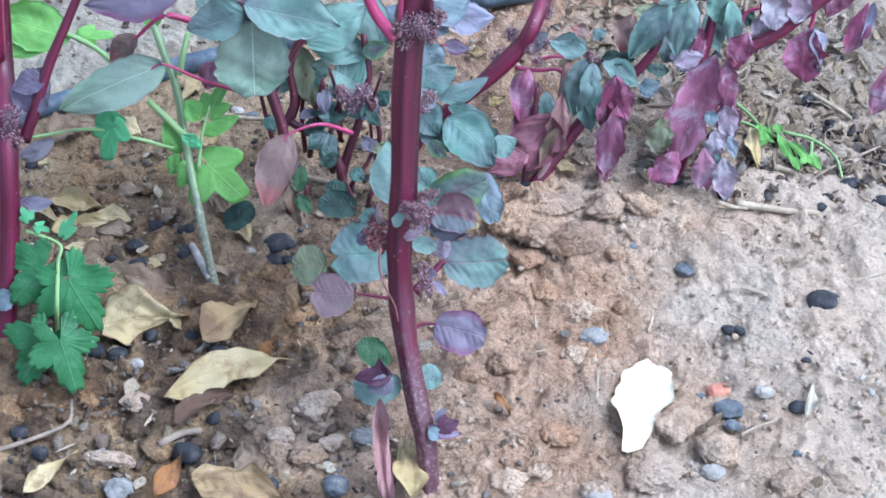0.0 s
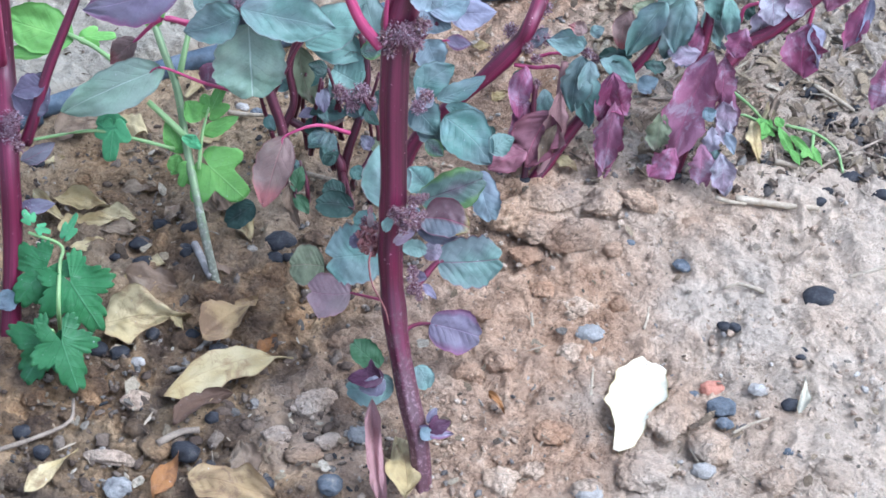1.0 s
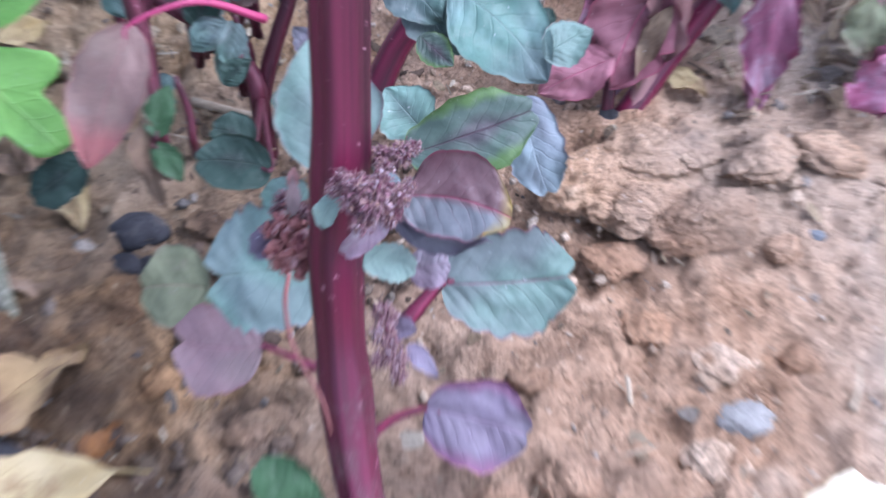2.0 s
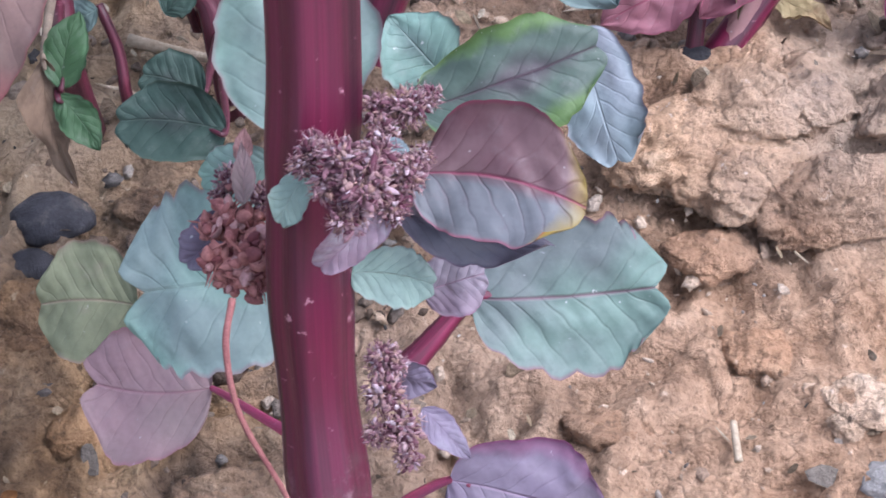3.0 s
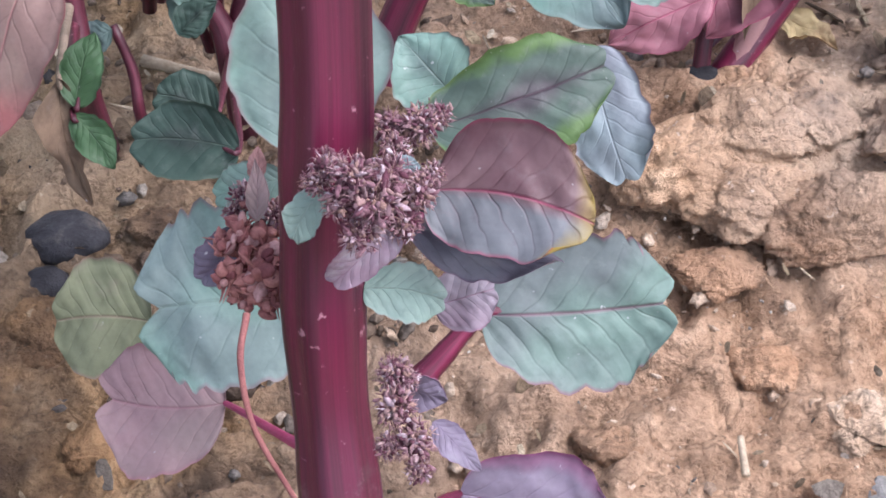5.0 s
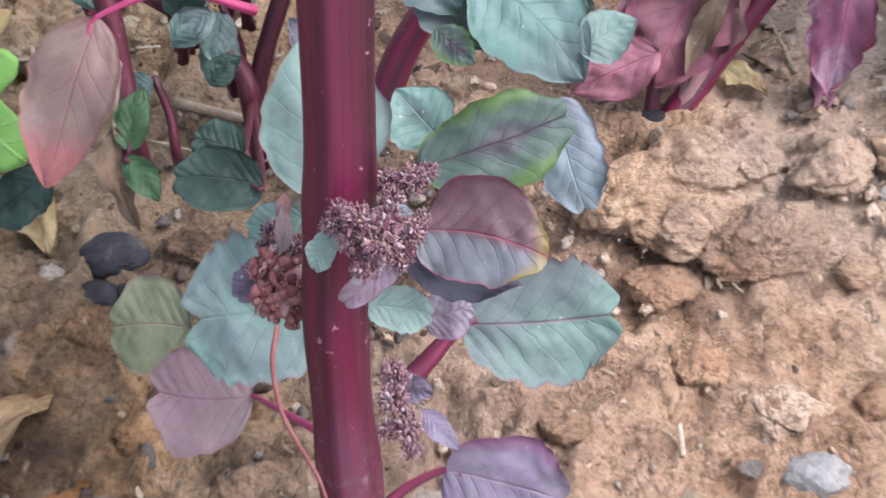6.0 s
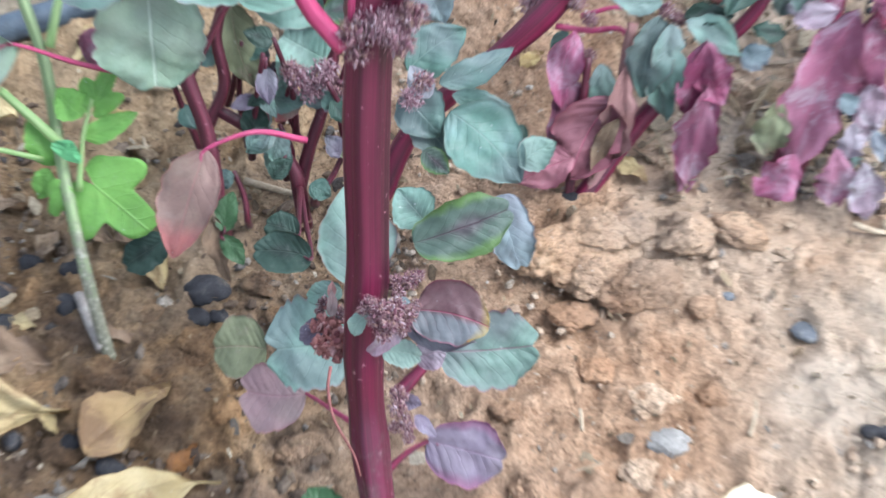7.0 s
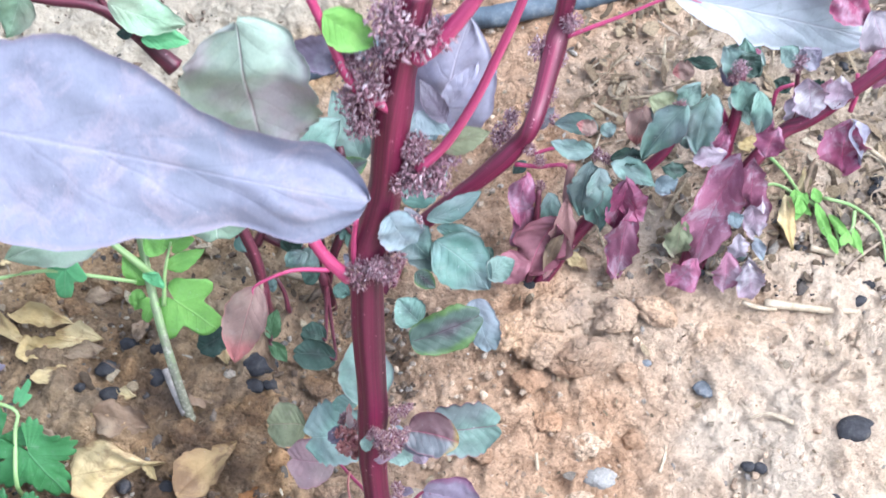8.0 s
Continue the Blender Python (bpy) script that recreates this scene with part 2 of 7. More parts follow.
def stem_material(name, dark, light, scale=1.0, rough=0.42, foot=None):
    """A fleshy ridged stem: streaks run along it, around it in v."""
    m, nodes, links, b = material(name, rough, 0.5)
    uv = nodes.new("ShaderNodeUVMap").outputs["UV"]
    mp = nodes.new("ShaderNodeMapping")
    mp.inputs["Scale"].default_value = (1.6, 7.0, 1)
    links.new(uv, mp.inputs["Vector"])
    band = noise_tex(nodes, links, 1.0, 2, 0.5, mp.outputs["Vector"])
    fine_map = nodes.new("ShaderNodeMapping")
    fine_map.inputs["Scale"].default_value = (5.0, 46.0, 1)
    links.new(uv, fine_map.inputs["Vector"])
    fibre = noise_tex(nodes, links, 1.0, 3, 0.6, fine_map.outputs["Vector"])
    streak = math_node(nodes, links, "ADD", math_node(nodes, links, "MULTIPLY", band, 0.72), math_node(nodes, links, "MULTIPLY", fibre, 0.28))
    p = where(nodes)
    spots = noise_tex(nodes, links, 620 * scale, 4, 0.6, p)
    c = ramp(nodes, links, streak, [(0.36, dark), (0.5, tuple(0.5 * x + 0.5 * y for x, y in zip(dark, light))), (0.64, light)])
    c = mix(nodes, links, ramp(nodes, links, spots, [(0.66, (0, 0, 0)), (0.72, (0.55, 0.55, 0.55))]), c, (0.55, 0.30, 0.36))
    if foot:
        # the woody foot of the stem, scabbed with brown
        sep = nodes.new("ShaderNodeSeparateXYZ")
        links.new(uv, sep.inputs[0])
        scab = noise_tex(nodes, links, 260, 5, 0.7, p)
        low = math_node(nodes, links, "SUBTRACT", math_node(nodes, links, "ADD", scab, 0.45), math_node(nodes, links, "MULTIPLY", sep.outputs["X"], 1.4))
        crust = mix(nodes, links, ramp(nodes, links, noise_tex(nodes, links, 750, 4, 0.7, p), [(0.5, (0, 0, 0)), (0.64, (0.75, 0.75, 0.75))]), foot, tuple(0.10 + 2.1 * x for x in foot))
        c = mix(nodes, links, ramp(nodes, links, low, [(0.42, (0, 0, 0)), (0.66, (0.9, 0.9, 0.9))]), c, crust)
    links.new(c, b.inputs["Base Color"])
    bump(nodes, links, b, math_node(nodes, links, "ADD", streak, math_node(nodes, links, "MULTIPLY", spots, 0.3)), 0.4, 0.0005)
    return m


def mottled(name, stops, scale, rough=0.8, spec=0.3, relief=0.0006, random_tint=0.3):
    m, nodes, links, b = material(name, rough, spec)
    p = where(nodes)
    n = noise_tex(nodes, links, scale, 5, 0.65, p)
    f = noise_tex(nodes, links, scale * 7, 4, 0.7, p)
    c = ramp(nodes, links, n, stops)
    c = mix(nodes, links, 0.5, c, ramp(nodes, links, f, [(0.3, (0.5, 0.5, 0.5)), (0.65, (1, 1, 1))]), "MULTIPLY")
    hs = nodes.new("ShaderNodeHueSaturation")
    links.new(c, hs.inputs["Color"])
    info = nodes.new("ShaderNodeObjectInfo").outputs["Random"]
    links.new(math_node(nodes, links, "ADD", math_node(nodes, links, "MULTIPLY", info, random_tint), 1 - random_tint / 2), hs.inputs["Value"])
    links.new(hs.outputs["Color"], b.inputs["Base Color"])
    bump(nodes, links, b, math_node(nodes, links, "ADD", n, math_node(nodes, links, "MULTIPLY", f, 0.4)), 0.7, relief)
    return m


def grit_material(name, stops):
    """Loose bits, each with a tone of its own."""
    m, nodes, links, b = material(name, 0.92, 0.2)
    isl = nodes.new("ShaderNodeNewGeometry").outputs["Random Per Island"]
    c = ramp(nodes, links, isl, stops)
    p = where(nodes)
    fine = noise_tex(nodes, links, 1100, 4, 0.7, p)
    c = mix(nodes, links, 0.65, c, ramp(nodes, links, fine, [(0.32, (0.3, 0.29, 0.28)), (0.62, (1, 1, 1))]), "MULTIPLY")
    links.new(c, b.inputs["Base Color"])
    bump(nodes, links, b, fine, 0.8, 0.0012)
    return m


def floret_material(name, stops):
    """Papery flower bracts, each with a tone of its own and a paler tip."""
    m, nodes, links, b = material(name, 0.7, 0.3)
    isl = nodes.new("ShaderNodeNewGeometry").outputs["Random Per Island"]
    c = ramp(nodes, links, isl, stops)
    p = where(nodes)
    fine = noise_tex(nodes, links, 2600, 3, 0.6, p)
    c = mix(nodes, links, 0.45, c, ramp(nodes, links, fine, [(0.35, (0.45, 0.4, 0.42)), (0.6, (1, 1, 1))]), "MULTIPLY")
    links.new(c, b.inputs["Base Color"])
    bump(nodes, links, b, fine, 0.6, 0.0003)
    t = nodes.new("ShaderNodeBsdfTranslucent")
    links.new(c, t.inputs["Color"])
    blend = nodes.new("ShaderNodeMixShader")
    blend.inputs[0].default_value = 0.25
    links.new(b.outputs[0], blend.inputs[1])
    links.new(t.outputs[0], blend.inputs[2])
    links.new(blend.outputs[0], nodes["Material Output"].inputs["Surface"])
    return m


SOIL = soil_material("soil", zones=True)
CLOD = soil_material("clod", (1.04, 0.97, 0.91), zones=True)
CLOD_RUST = soil_material("clod_rust", (1.14, 1.02, 0.89))
CLOD_DARK = soil_material("clod_dark", (0.84, 0.78, 0.73), zones=True)
CLOD_CRUST = soil_material("clod_crust", (1.14, 1.09, 1.03), zones=True)
CLOD_PALE = soil_material("clod_pale", (1.25, 1.25, 1.22))
GRIT = grit_material("grit", [(0.0, (0.36, 0.26, 0.19)), (0.35, (0.54, 0.41, 0.30)), (0.6, (0.66, 0.52, 0.39)), (0.8, (0.50, 0.43, 0.36)), (0.92, (0.14, 0.125, 0.12)), (1.0, (0.74, 0.68, 0.60))])
GRIT_DARK = grit_material("grit_dark", [(0.0, (0.09, 0.065, 0.05)), (0.4, (0.19, 0.14, 0.105)), (0.7, (0.26, 0.21, 0.165)), (0.85, (0.06, 0.06, 0.065)), (1.0, (0.42, 0.38, 0.33))])
TEAL = leaf_material("leaf_teal", (0.215, 0.36, 0.30), (0.26, 0.37, 0.32), (0.30, 0.16, 0.20), 0.46, (0.30, 0.45, 0.39), 0.4, (0.22, 0.275, 0.27))
SAGE = leaf_material("leaf_sage", (0.28, 0.43, 0.285), (0.36, 0.48, 0.36), (0.30, 0.28, 0.25), 0.5, (0.36, 0.50, 0.37), 0.4, (0.32, 0.34, 0.27))
TEAL_PINK = leaf_material("leaf_teal_pink_rib", (0.14, 0.22, 0.19), (0.21, 0.08, 0.13), (0.28, 0.07, 0.13), 0.48, (0.20, 0.285, 0.255), 0.6, (0.135, 0.15, 0.16))
BLUE = leaf_material("leaf_blue", (0.26, 0.345, 0.37), (0.32, 0.38, 0.41), (0.33, 0.24, 0.33), 0.42, (0.34, 0.42, 0.47), 0.3, (0.27, 0.28, 0.33))
DARK_GREEN = leaf_material("leaf_dull_green", (0.06, 0.135, 0.06), (0.10, 0.16, 0.09), (0.09, 0.14, 0.08), 0.5, (0.08, 0.165, 0.075), 0.4)
DARK = leaf_material("leaf_dark_green", (0.042, 0.08, 0.064), (0.09, 0.12, 0.10), (0.09, 0.12, 0.09), 0.5, (0.07, 0.115, 0.095), 0.35, heart=(0.024, 0.038, 0.034))
GREEN_RIM = leaf_material("leaf_green_rim", (0.075, 0.115, 0.095), (0.08, 0.04, 0.06), (0.12, 0.17, 0.055), 0.48, (0.095, 0.15, 0.115), 0.5, heart=(0.06, 0.045, 0.06), margin=(0.09, 0.165, 0.05))
OLIVE = leaf_material("leaf_olive", (0.25, 0.28, 0.17), (0.32, 0.20, 0.17), (0.34, 0.20, 0.18), 0.6, (0.31, 0.25, 0.22), 0.4)
PINKISH = leaf_material("leaf_pinkish", (0.38, 0.25, 0.265), (0.40, 0.18, 0.23), (0.46, 0.20, 0.26), 0.5, (0.43, 0.31, 0.31), 0.4, (0.33, 0.31, 0.27))
RUSSET = leaf_material("leaf_russet", (0.25, 0.17, 0.145), (0.34, 0.13, 0.135), (0.38, 0.13, 0.13), 0.5, (0.28, 0.225, 0.18), 0.5, (0.29, 0.185, 0.165), (0.34, 0.135, 0.13), end_at=0.80)
PLUM = leaf_material("leaf_plum", (0.155, 0.075, 0.105), (0.34, 0.06, 0.13), (0.36, 0.06, 0.13), 0.36, (0.22, 0.14, 0.18), 0.6, (0.23, 0.24, 0.265))
PLUM_DARK = leaf_material("leaf_maroon", (0.29, 0.11, 0.145), (0.40, 0.08, 0.16), (0.36, 0.07, 0.14), 0.5, (0.36, 0.175, 0.205), 0.6, (0.34, 0.155, 0.19))
# plum with a yellow tip; the grey half is sheen laid into the colour
PLUM_END = leaf_material("leaf_plum_yellow_end", (0.135, 0.062, 0.08), (0.36, 0.07, 0.14), (0.33, 0.055, 0.12), 0.4, (0.19, 0.115, 0.13), 0.6, (0.18, 0.12, 0.125), (0.30, 0.225, 0.045), (0.145, 0.16, 0.178), end_at=0.99)
DUSK = leaf_material("leaf_dusk", (0.19, 0.16, 0.225), (0.24, 0.17, 0.26), (0.30, 0.14, 0.24), 0.45, (0.28, 0.29, 0.335), 0.3, (0.26, 0.28, 0.30))
LILAC = leaf_material("leaf_lilac", (0.255, 0.21, 0.30), (0.33, 0.22, 0.33), (0.28, 0.08, 0.19), 0.46, (0.34, 0.32, 0.40), 0.4, (0.25, 0.22, 0.27), rim_weight=0.8, margin=(0.24, 0.115, 0.20))
LILAC_PALE = leaf_material("leaf_pale_lilac", (0.335, 0.345, 0.445), (0.39, 0.38, 0.47), (0.38, 0.32, 0.42), 0.55, (0.43, 0.435, 0.53), 0.35, (0.28, 0.30, 0.38), blot=(0.42, 0.385, 0.465))
PALE = leaf_material("leaf_pale", (0.39, 0.385, 0.48), (0.52, 0.49, 0.58), (0.44, 0.36, 0.47), 0.5, (0.47, 0.47, 0.58), 0.5, (0.33, 0.335, 0.46))
MAGENTA = leaf_material("leaf_magenta", (0.27, 0.06, 0.13), (0.42, 0.06, 0.17), (0.38, 0.05, 0.15), 0.5, (0.35, 0.13, 0.21), 0.6, (0.31, 0.115, 0.195), blot=(0.39, 0.25, 0.33))
MAUVE = leaf_material("leaf_mauve", (0.29, 0.105, 0.175), (0.42, 0.10, 0.20), (0.36, 0.07, 0.15), 0.5, (0.37, 0.195, 0.275), 0.6, (0.34, 0.175, 0.25), blot=(0.45, 0.36, 0.43))
GREEN = leaf_material("leaf_green", (0.215, 0.47, 0.11), (0.32, 0.55, 0.19), (0.22, 0.47, 0.11), 0.5, (0.28, 0.54, 0.14), 0.4)
MINT = leaf_material("leaf_mint", (0.15, 0.45, 0.20), (0.25, 0.50, 0.28), (0.16, 0.42, 0.20), 0.5, (0.18, 0.52, 0.24), 0.35)
PARSLEY = leaf_material("leaf_parsley", (0.062, 0.215, 0.075), (0.12, 0.29, 0.14), (0.08, 0.22, 0.08), 0.36, (0.11, 0.30, 0.13), 0.6)
DRY = leaf_material("leaf_dry", (0.51, 0.395, 0.19), (0.34, 0.235, 0.125), (0.28, 0.18, 0.095), 0.75, (0.58, 0.48, 0.27), 0.4, (0.62, 0.53, 0.32), rim_weight=0.75, blot=(0.30, 0.20, 0.11))
DRY_MOTTLED = leaf_material("leaf_dry_mottled", (0.45, 0.325, 0.165), (0.27, 0.17, 0.095), (0.24, 0.15, 0.09), 0.75, (0.52, 0.41, 0.23), 0.4, (0.36, 0.24, 0.13), rim_weight=0.75, blot=(0.22, 0.14, 0.085))
DRY_BROWN = leaf_material("leaf_dry_brown", (0.25, 0.175, 0.12), (0.18, 0.12, 0.08), (0.18, 0.12, 0.075), 0.8, (0.30, 0.22, 0.16), 0.3, (0.38, 0.30, 0.21), blot=(0.13, 0.09, 0.062))
DRY_DARK = leaf_material("leaf_dry_dark", (0.13, 0.08, 0.055), (0.10, 0.06, 0.04), (0.20, 0.13, 0.08), 0.8, (0.18, 0.115, 0.08), 0.3)
BUD = leaf_material("leaf_young_purple", (0.085, 0.030, 0.062), (0.15, 0.04, 0.09), (0.17, 0.05, 0.10), 0.5, (0.13, 0.065, 0.11), 0.4)
DRY_RUST = leaf_material("leaf_dry_rust", (0.36, 0.17, 0.06), (0.25, 0.11, 0.04), (0.3, 0.13, 0.05), 0.75, (0.30, 0.16, 0.08), 0.3, blot=(0.20, 0.10, 0.05))
DRY_PALE = leaf_material("leaf_dry_pale", (0.80, 0.745, 0.575), (0.72, 0.62, 0.38), (0.60, 0.46, 0.18), 0.7, (0.84, 0.81, 0.69), 0.4, rim_weight=0.9)
DRY_PINK = leaf_material("leaf_dry_pink", (0.40, 0.225, 0.225), (0.28, 0.13, 0.14), (0.33, 0.16, 0.16), 0.75, (0.47, 0.31, 0.29), 0.4, (0.33, 0.19, 0.18), blot=(0.26, 0.14, 0.13))
STEM = stem_material("stem_crimson", (0.042, 0.004, 0.015), (0.175, 0.015, 0.054))
STEM_MAIN = stem_material("stem_crimson_woody", (0.030, 0.0034, 0.012), (0.133, 0.010, 0.041), foot=(0.085, 0.036, 0.045))
STEM_DARK = stem_material("stem_dark", (0.035, 0.010, 0.017), (0.13, 0.024, 0.045))
STEM_PINK = stem_material("petiole_pink", (0.27, 0.02, 0.085), (0.46, 0.07, 0.17))
STEM_GREEN = stem_material("stem_pale_green", (0.12, 0.19, 0.085), (0.29, 0.39, 0.19), foot=(0.17, 0.165, 0.13))
STEM_LIME = stem_material("stem_lime", (0.20, 0.36, 0.11), (0.33, 0.46, 0.21))
LITTER = grit_material("litter_brown", [(0.0, (0.10, 0.075, 0.055)), (0.4, (0.24, 0.18, 0.12)), (0.7, (0.38, 0.30, 0.20)), (0.9, (0.16, 0.14, 0.12)), (1.0, (0.55, 0.47, 0.35))])
BARK = mottled("bark_grey", [(0.3, (0.20, 0.18, 0.17)), (0.7, (0.40, 0.37, 0.34))], 300)
STRAW = mottled("straw", [(0.3, (0.30, 0.235, 0.16)), (0.7, (0.54, 0.46, 0.35))], 260)
STRAWS = grit_material("straw_mix", [(0.0, (0.20, 0.15, 0.10)), (0.4, (0.34, 0.27, 0.18)), (0.75, (0.48, 0.41, 0.30)), (1.0, (0.60, 0.53, 0.42))])
TWIG = mottled("twig", [(0.3, (0.16, 0.12, 0.09)), (0.7, (0.36, 0.29, 0.22))], 260)
FLOWER = floret_material("flower_dusty_rose", [(0.0, (0.12, 0.035, 0.06)), (0.3, (0.25, 0.12, 0.155)), (0.55, (0.37, 0.235, 0.265)), (0.8, (0.40, 0.255, 0.215)), (0.95, (0.50, 0.38, 0.43)), (1.0, (0.66, 0.58, 0.63))])
FLOWER_MAUVE = floret_material("flower_mauve", [(0.0, (0.15, 0.055, 0.085)), (0.3, (0.31, 0.165, 0.21)), (0.6, (0.42, 0.275, 0.33)), (0.85, (0.48, 0.32, 0.36)), (1.0, (0.66, 0.58, 0.64))])
TENDRIL = mottled("tendril_brown", [(0.3, (0.17, 0.06, 0.06)), (0.7, (0.28, 0.12, 0.11))], 300)
FLOWER_RED = floret_material("flower_red", [(0.0, (0.20, 0.065, 0.075)), (0.45, (0.38, 0.16, 0.15)), (0.8, (0.46, 0.225, 0.20)), (1.0, (0.55, 0.36, 0.36))])
PELLET = mottled("pellet_black", [(0.3, (0.014, 0.014, 0.017)), (0.55, (0.034, 0.035, 0.042)), (0.66, (0.075, 0.07, 0.068)), (0.78, (0.25, 0.205, 0.165))], 320, 0.62, 0.3, 0.0008)
STONE_BLUE = mottled("stone_blue_grey", [(0.3, (0.075, 0.085, 0.10)), (0.55, (0.16, 0.175, 0.195)), (0.66, (0.25, 0.245, 0.24)), (0.76, (0.40, 0.355, 0.30))], 300, 0.85, 0.2, 0.0010)
STONE_GREY = mottled("stone_grey", [(0.3, (0.18, 0.175, 0.17)), (0.7, (0.42, 0.41, 0.39))], 420, 0.9, 0.2, 0.001)
STONE_RED = mottled("stone_red", [(0.3, (0.38, 0.14, 0.09)), (0.7, (0.55, 0.27, 0.19))], 220, 0.8)
STONE_PALE = mottled("stone_pale", [(0.3, (0.30, 0.27, 0.235)), (0.7, (0.52, 0.49, 0.45))], 320, 0.9, 0.2, 0.001)
PALE_GREEN = leaf_material("leaf_pale_green", (0.36, 0.46, 0.38), (0.50, 0.30, 0.40), (0.33, 0.42, 0.34), 0.5, (0.43, 0.51, 0.46), 0.3, (0.42, 0.37, 0.43))
PALE_TEAL = leaf_material("leaf_pale_teal", (0.33, 0.47, 0.40), (0.40, 0.48, 0.42), (0.34, 0.30, 0.31), 0.5, (0.40, 0.53, 0.47), 0.4, (0.36, 0.40, 0.36))
SAGE_LIGHT = leaf_material("leaf_sage_light", (0.37, 0.53, 0.38), (0.52, 0.62, 0.53), (0.34, 0.34, 0.32), 0.5, (0.42, 0.58, 0.45), 0.8, (0.38, 0.46, 0.38))
TEAL_DEEP = leaf_material("leaf_teal_deep", (0.105, 0.20, 0.17), (0.20, 0.28, 0.26), (0.16, 0.20, 0.18), 0.42, (0.16, 0.27, 0.25), 0.6, (0.15, 0.19, 0.20))
MAUVE_GREY = leaf_material("leaf_mauve_grey", (0.35, 0.26, 0.325), (0.42, 0.24, 0.33), (0.38, 0.16, 0.27), 0.55, (0.45, 0.39, 0.45), 0.5, (0.41, 0.39, 0.44), blot=(0.52, 0.50, 0.54))
TEAL_MID = leaf_material("leaf_teal_mid", (0.17, 0.285, 0.245), (0.22, 0.31, 0.28), (0.24, 0.17, 0.18), 0.42, (0.26, 0.37, 0.335), 0.5, (0.21, 0.25, 0.26), heart=(0.11, 0.16, 0.155))
PALE_WHITE = leaf_material("leaf_pale_white_green", (0.38, 0.43, 0.46), (0.50, 0.52, 0.55), (0.46, 0.44, 0.50), 0.5, (0.45, 0.50, 0.53), 1.0, (0.35, 0.37, 0.43))
HOSE = mottled("hose_blue", [(0.3, (0.035, 0.048, 0.066)), (0.55, (0.085, 0.115, 0.15)), (0.75, (0.20, 0.225, 0.245))], 120, 0.55)


# ---- builders ----
UP, EYEWARD = Vector((0, 0, 1)), Vector((0, -0.62, 0.78))


def thing(name, base, label, category, group="", kind=""):
    ob = new(name)
    ob.location = base
    ob.empty_display_size = 0.01
    return tagged(ob, label, category, group, kind)


def root_of(ob):
    while ob.parent:
        ob = ob.parent
    return ob


def part(name, bm, mat, parent, label="", smooth=True):
    """Links a bmesh in world places as one mesh under a thing or a part."""
    me = bpy.data.meshes.new(name)
    if parent is not None:
        bmesh.ops.translate(bm, verts=bm.verts, vec=-Vector(root_of(parent).location))
    bm.normal_update()
    bm.to_mesh(me)
    bm.free()
    if smooth:
        me.polygons.foreach_set("use_smooth", [True] * len(me.polygons))
    me.materials.append(mat)
    ob = new(name, me)
    ob.parent = parent
    return tagged(ob, label)


def single(name, bm, mat, base, label, category, group="", kind=""):
    """Links a bmesh in world places as a top-level mesh with its origin at base."""
    bmesh.ops.translate(bm, verts=bm.verts, vec=-Vector(base))
    ob = part(name, bm, mat, None)
    ob.location = base
    return tagged(ob, label, category, group, kind)


def spline(points, n):
    """A smooth line of n + 1 places through a few given ones."""
    p = [Vector(q) for q in points]
    p = [2 * p[0] - p[1]] + p + [2 * p[-1] - p[-2]]
    out, segs = [], len(p) - 3
    for i in range(n + 1):
        s = i / n * segs
        k = min(int(s), segs - 1)
        t = s - k
        a, b, c, d = p[k:k + 4]
        out.append(0.5 * ((2 * b) + (c - a) * t + (2 * a - 5 * b + 4 * c - d) * t * t + (3 * b - a - 3 * c + d) * t ** 3))
    return out


def tube(points, r0, r1, n=None, sides=10, ridges=0, knots=(), bulge=0.25):
    """A tapering stalk. ridges: ribs round it; knots: places from 0 to 1 where it swells."""
    n = n or max(6, 4 * (len(points) - 1))
    line = spline(points, n)
    bm = bmesh.new()
    uv = bm.loops.layers.uv.new("UVMap")
    side = Vector((1, 0.13, 0.07))
    rings = []
    for i, q in enumerate(line):
        t = (line[min(i + 1, n)] - line[max(i - 1, 0)]).normalized()
        a = (side - t * side.dot(t)).normalized()
        b = t.cross(a)
        s = i / n
        r = r0 + (r1 - r0) * s
        r *= 1 + sum(bulge * math.exp(-((s - k) * (n / 3.0)) ** 2) for k in knots) + 0.03 * math.sin(37 * s)
        ring = []
        for j in range(sides):
            w = 2 * math.pi * j / sides
            rr = r * (1 + (0.05 * math.cos(ridges * w + 0.8 * s) + 0.06 * math.cos((ridges - 3) * w + 1) - 0.03 * abs(math.sin(ridges * w)) if ridges else 0))
            ring.append(bm.verts.new(q + rr * (math.cos(w) * a + math.sin(w) * b)))
        rings.append(ring)
    for i in range(n):
        for j in range(sides):
            k = (j + 1) % sides
            f = bm.faces.new((rings[i][j], rings[i][k], rings[i + 1][k], rings[i + 1][j]))
            for lp, (x, y) in zip(f.loops, ((i, j), (i, j + 1), (i + 1, j + 1), (i + 1, j))):
                lp[uv].uv = (x / n, y / sides)
    bm.faces.new(rings[0][::-1])
    bm.faces.new(rings[-1])
    return bm


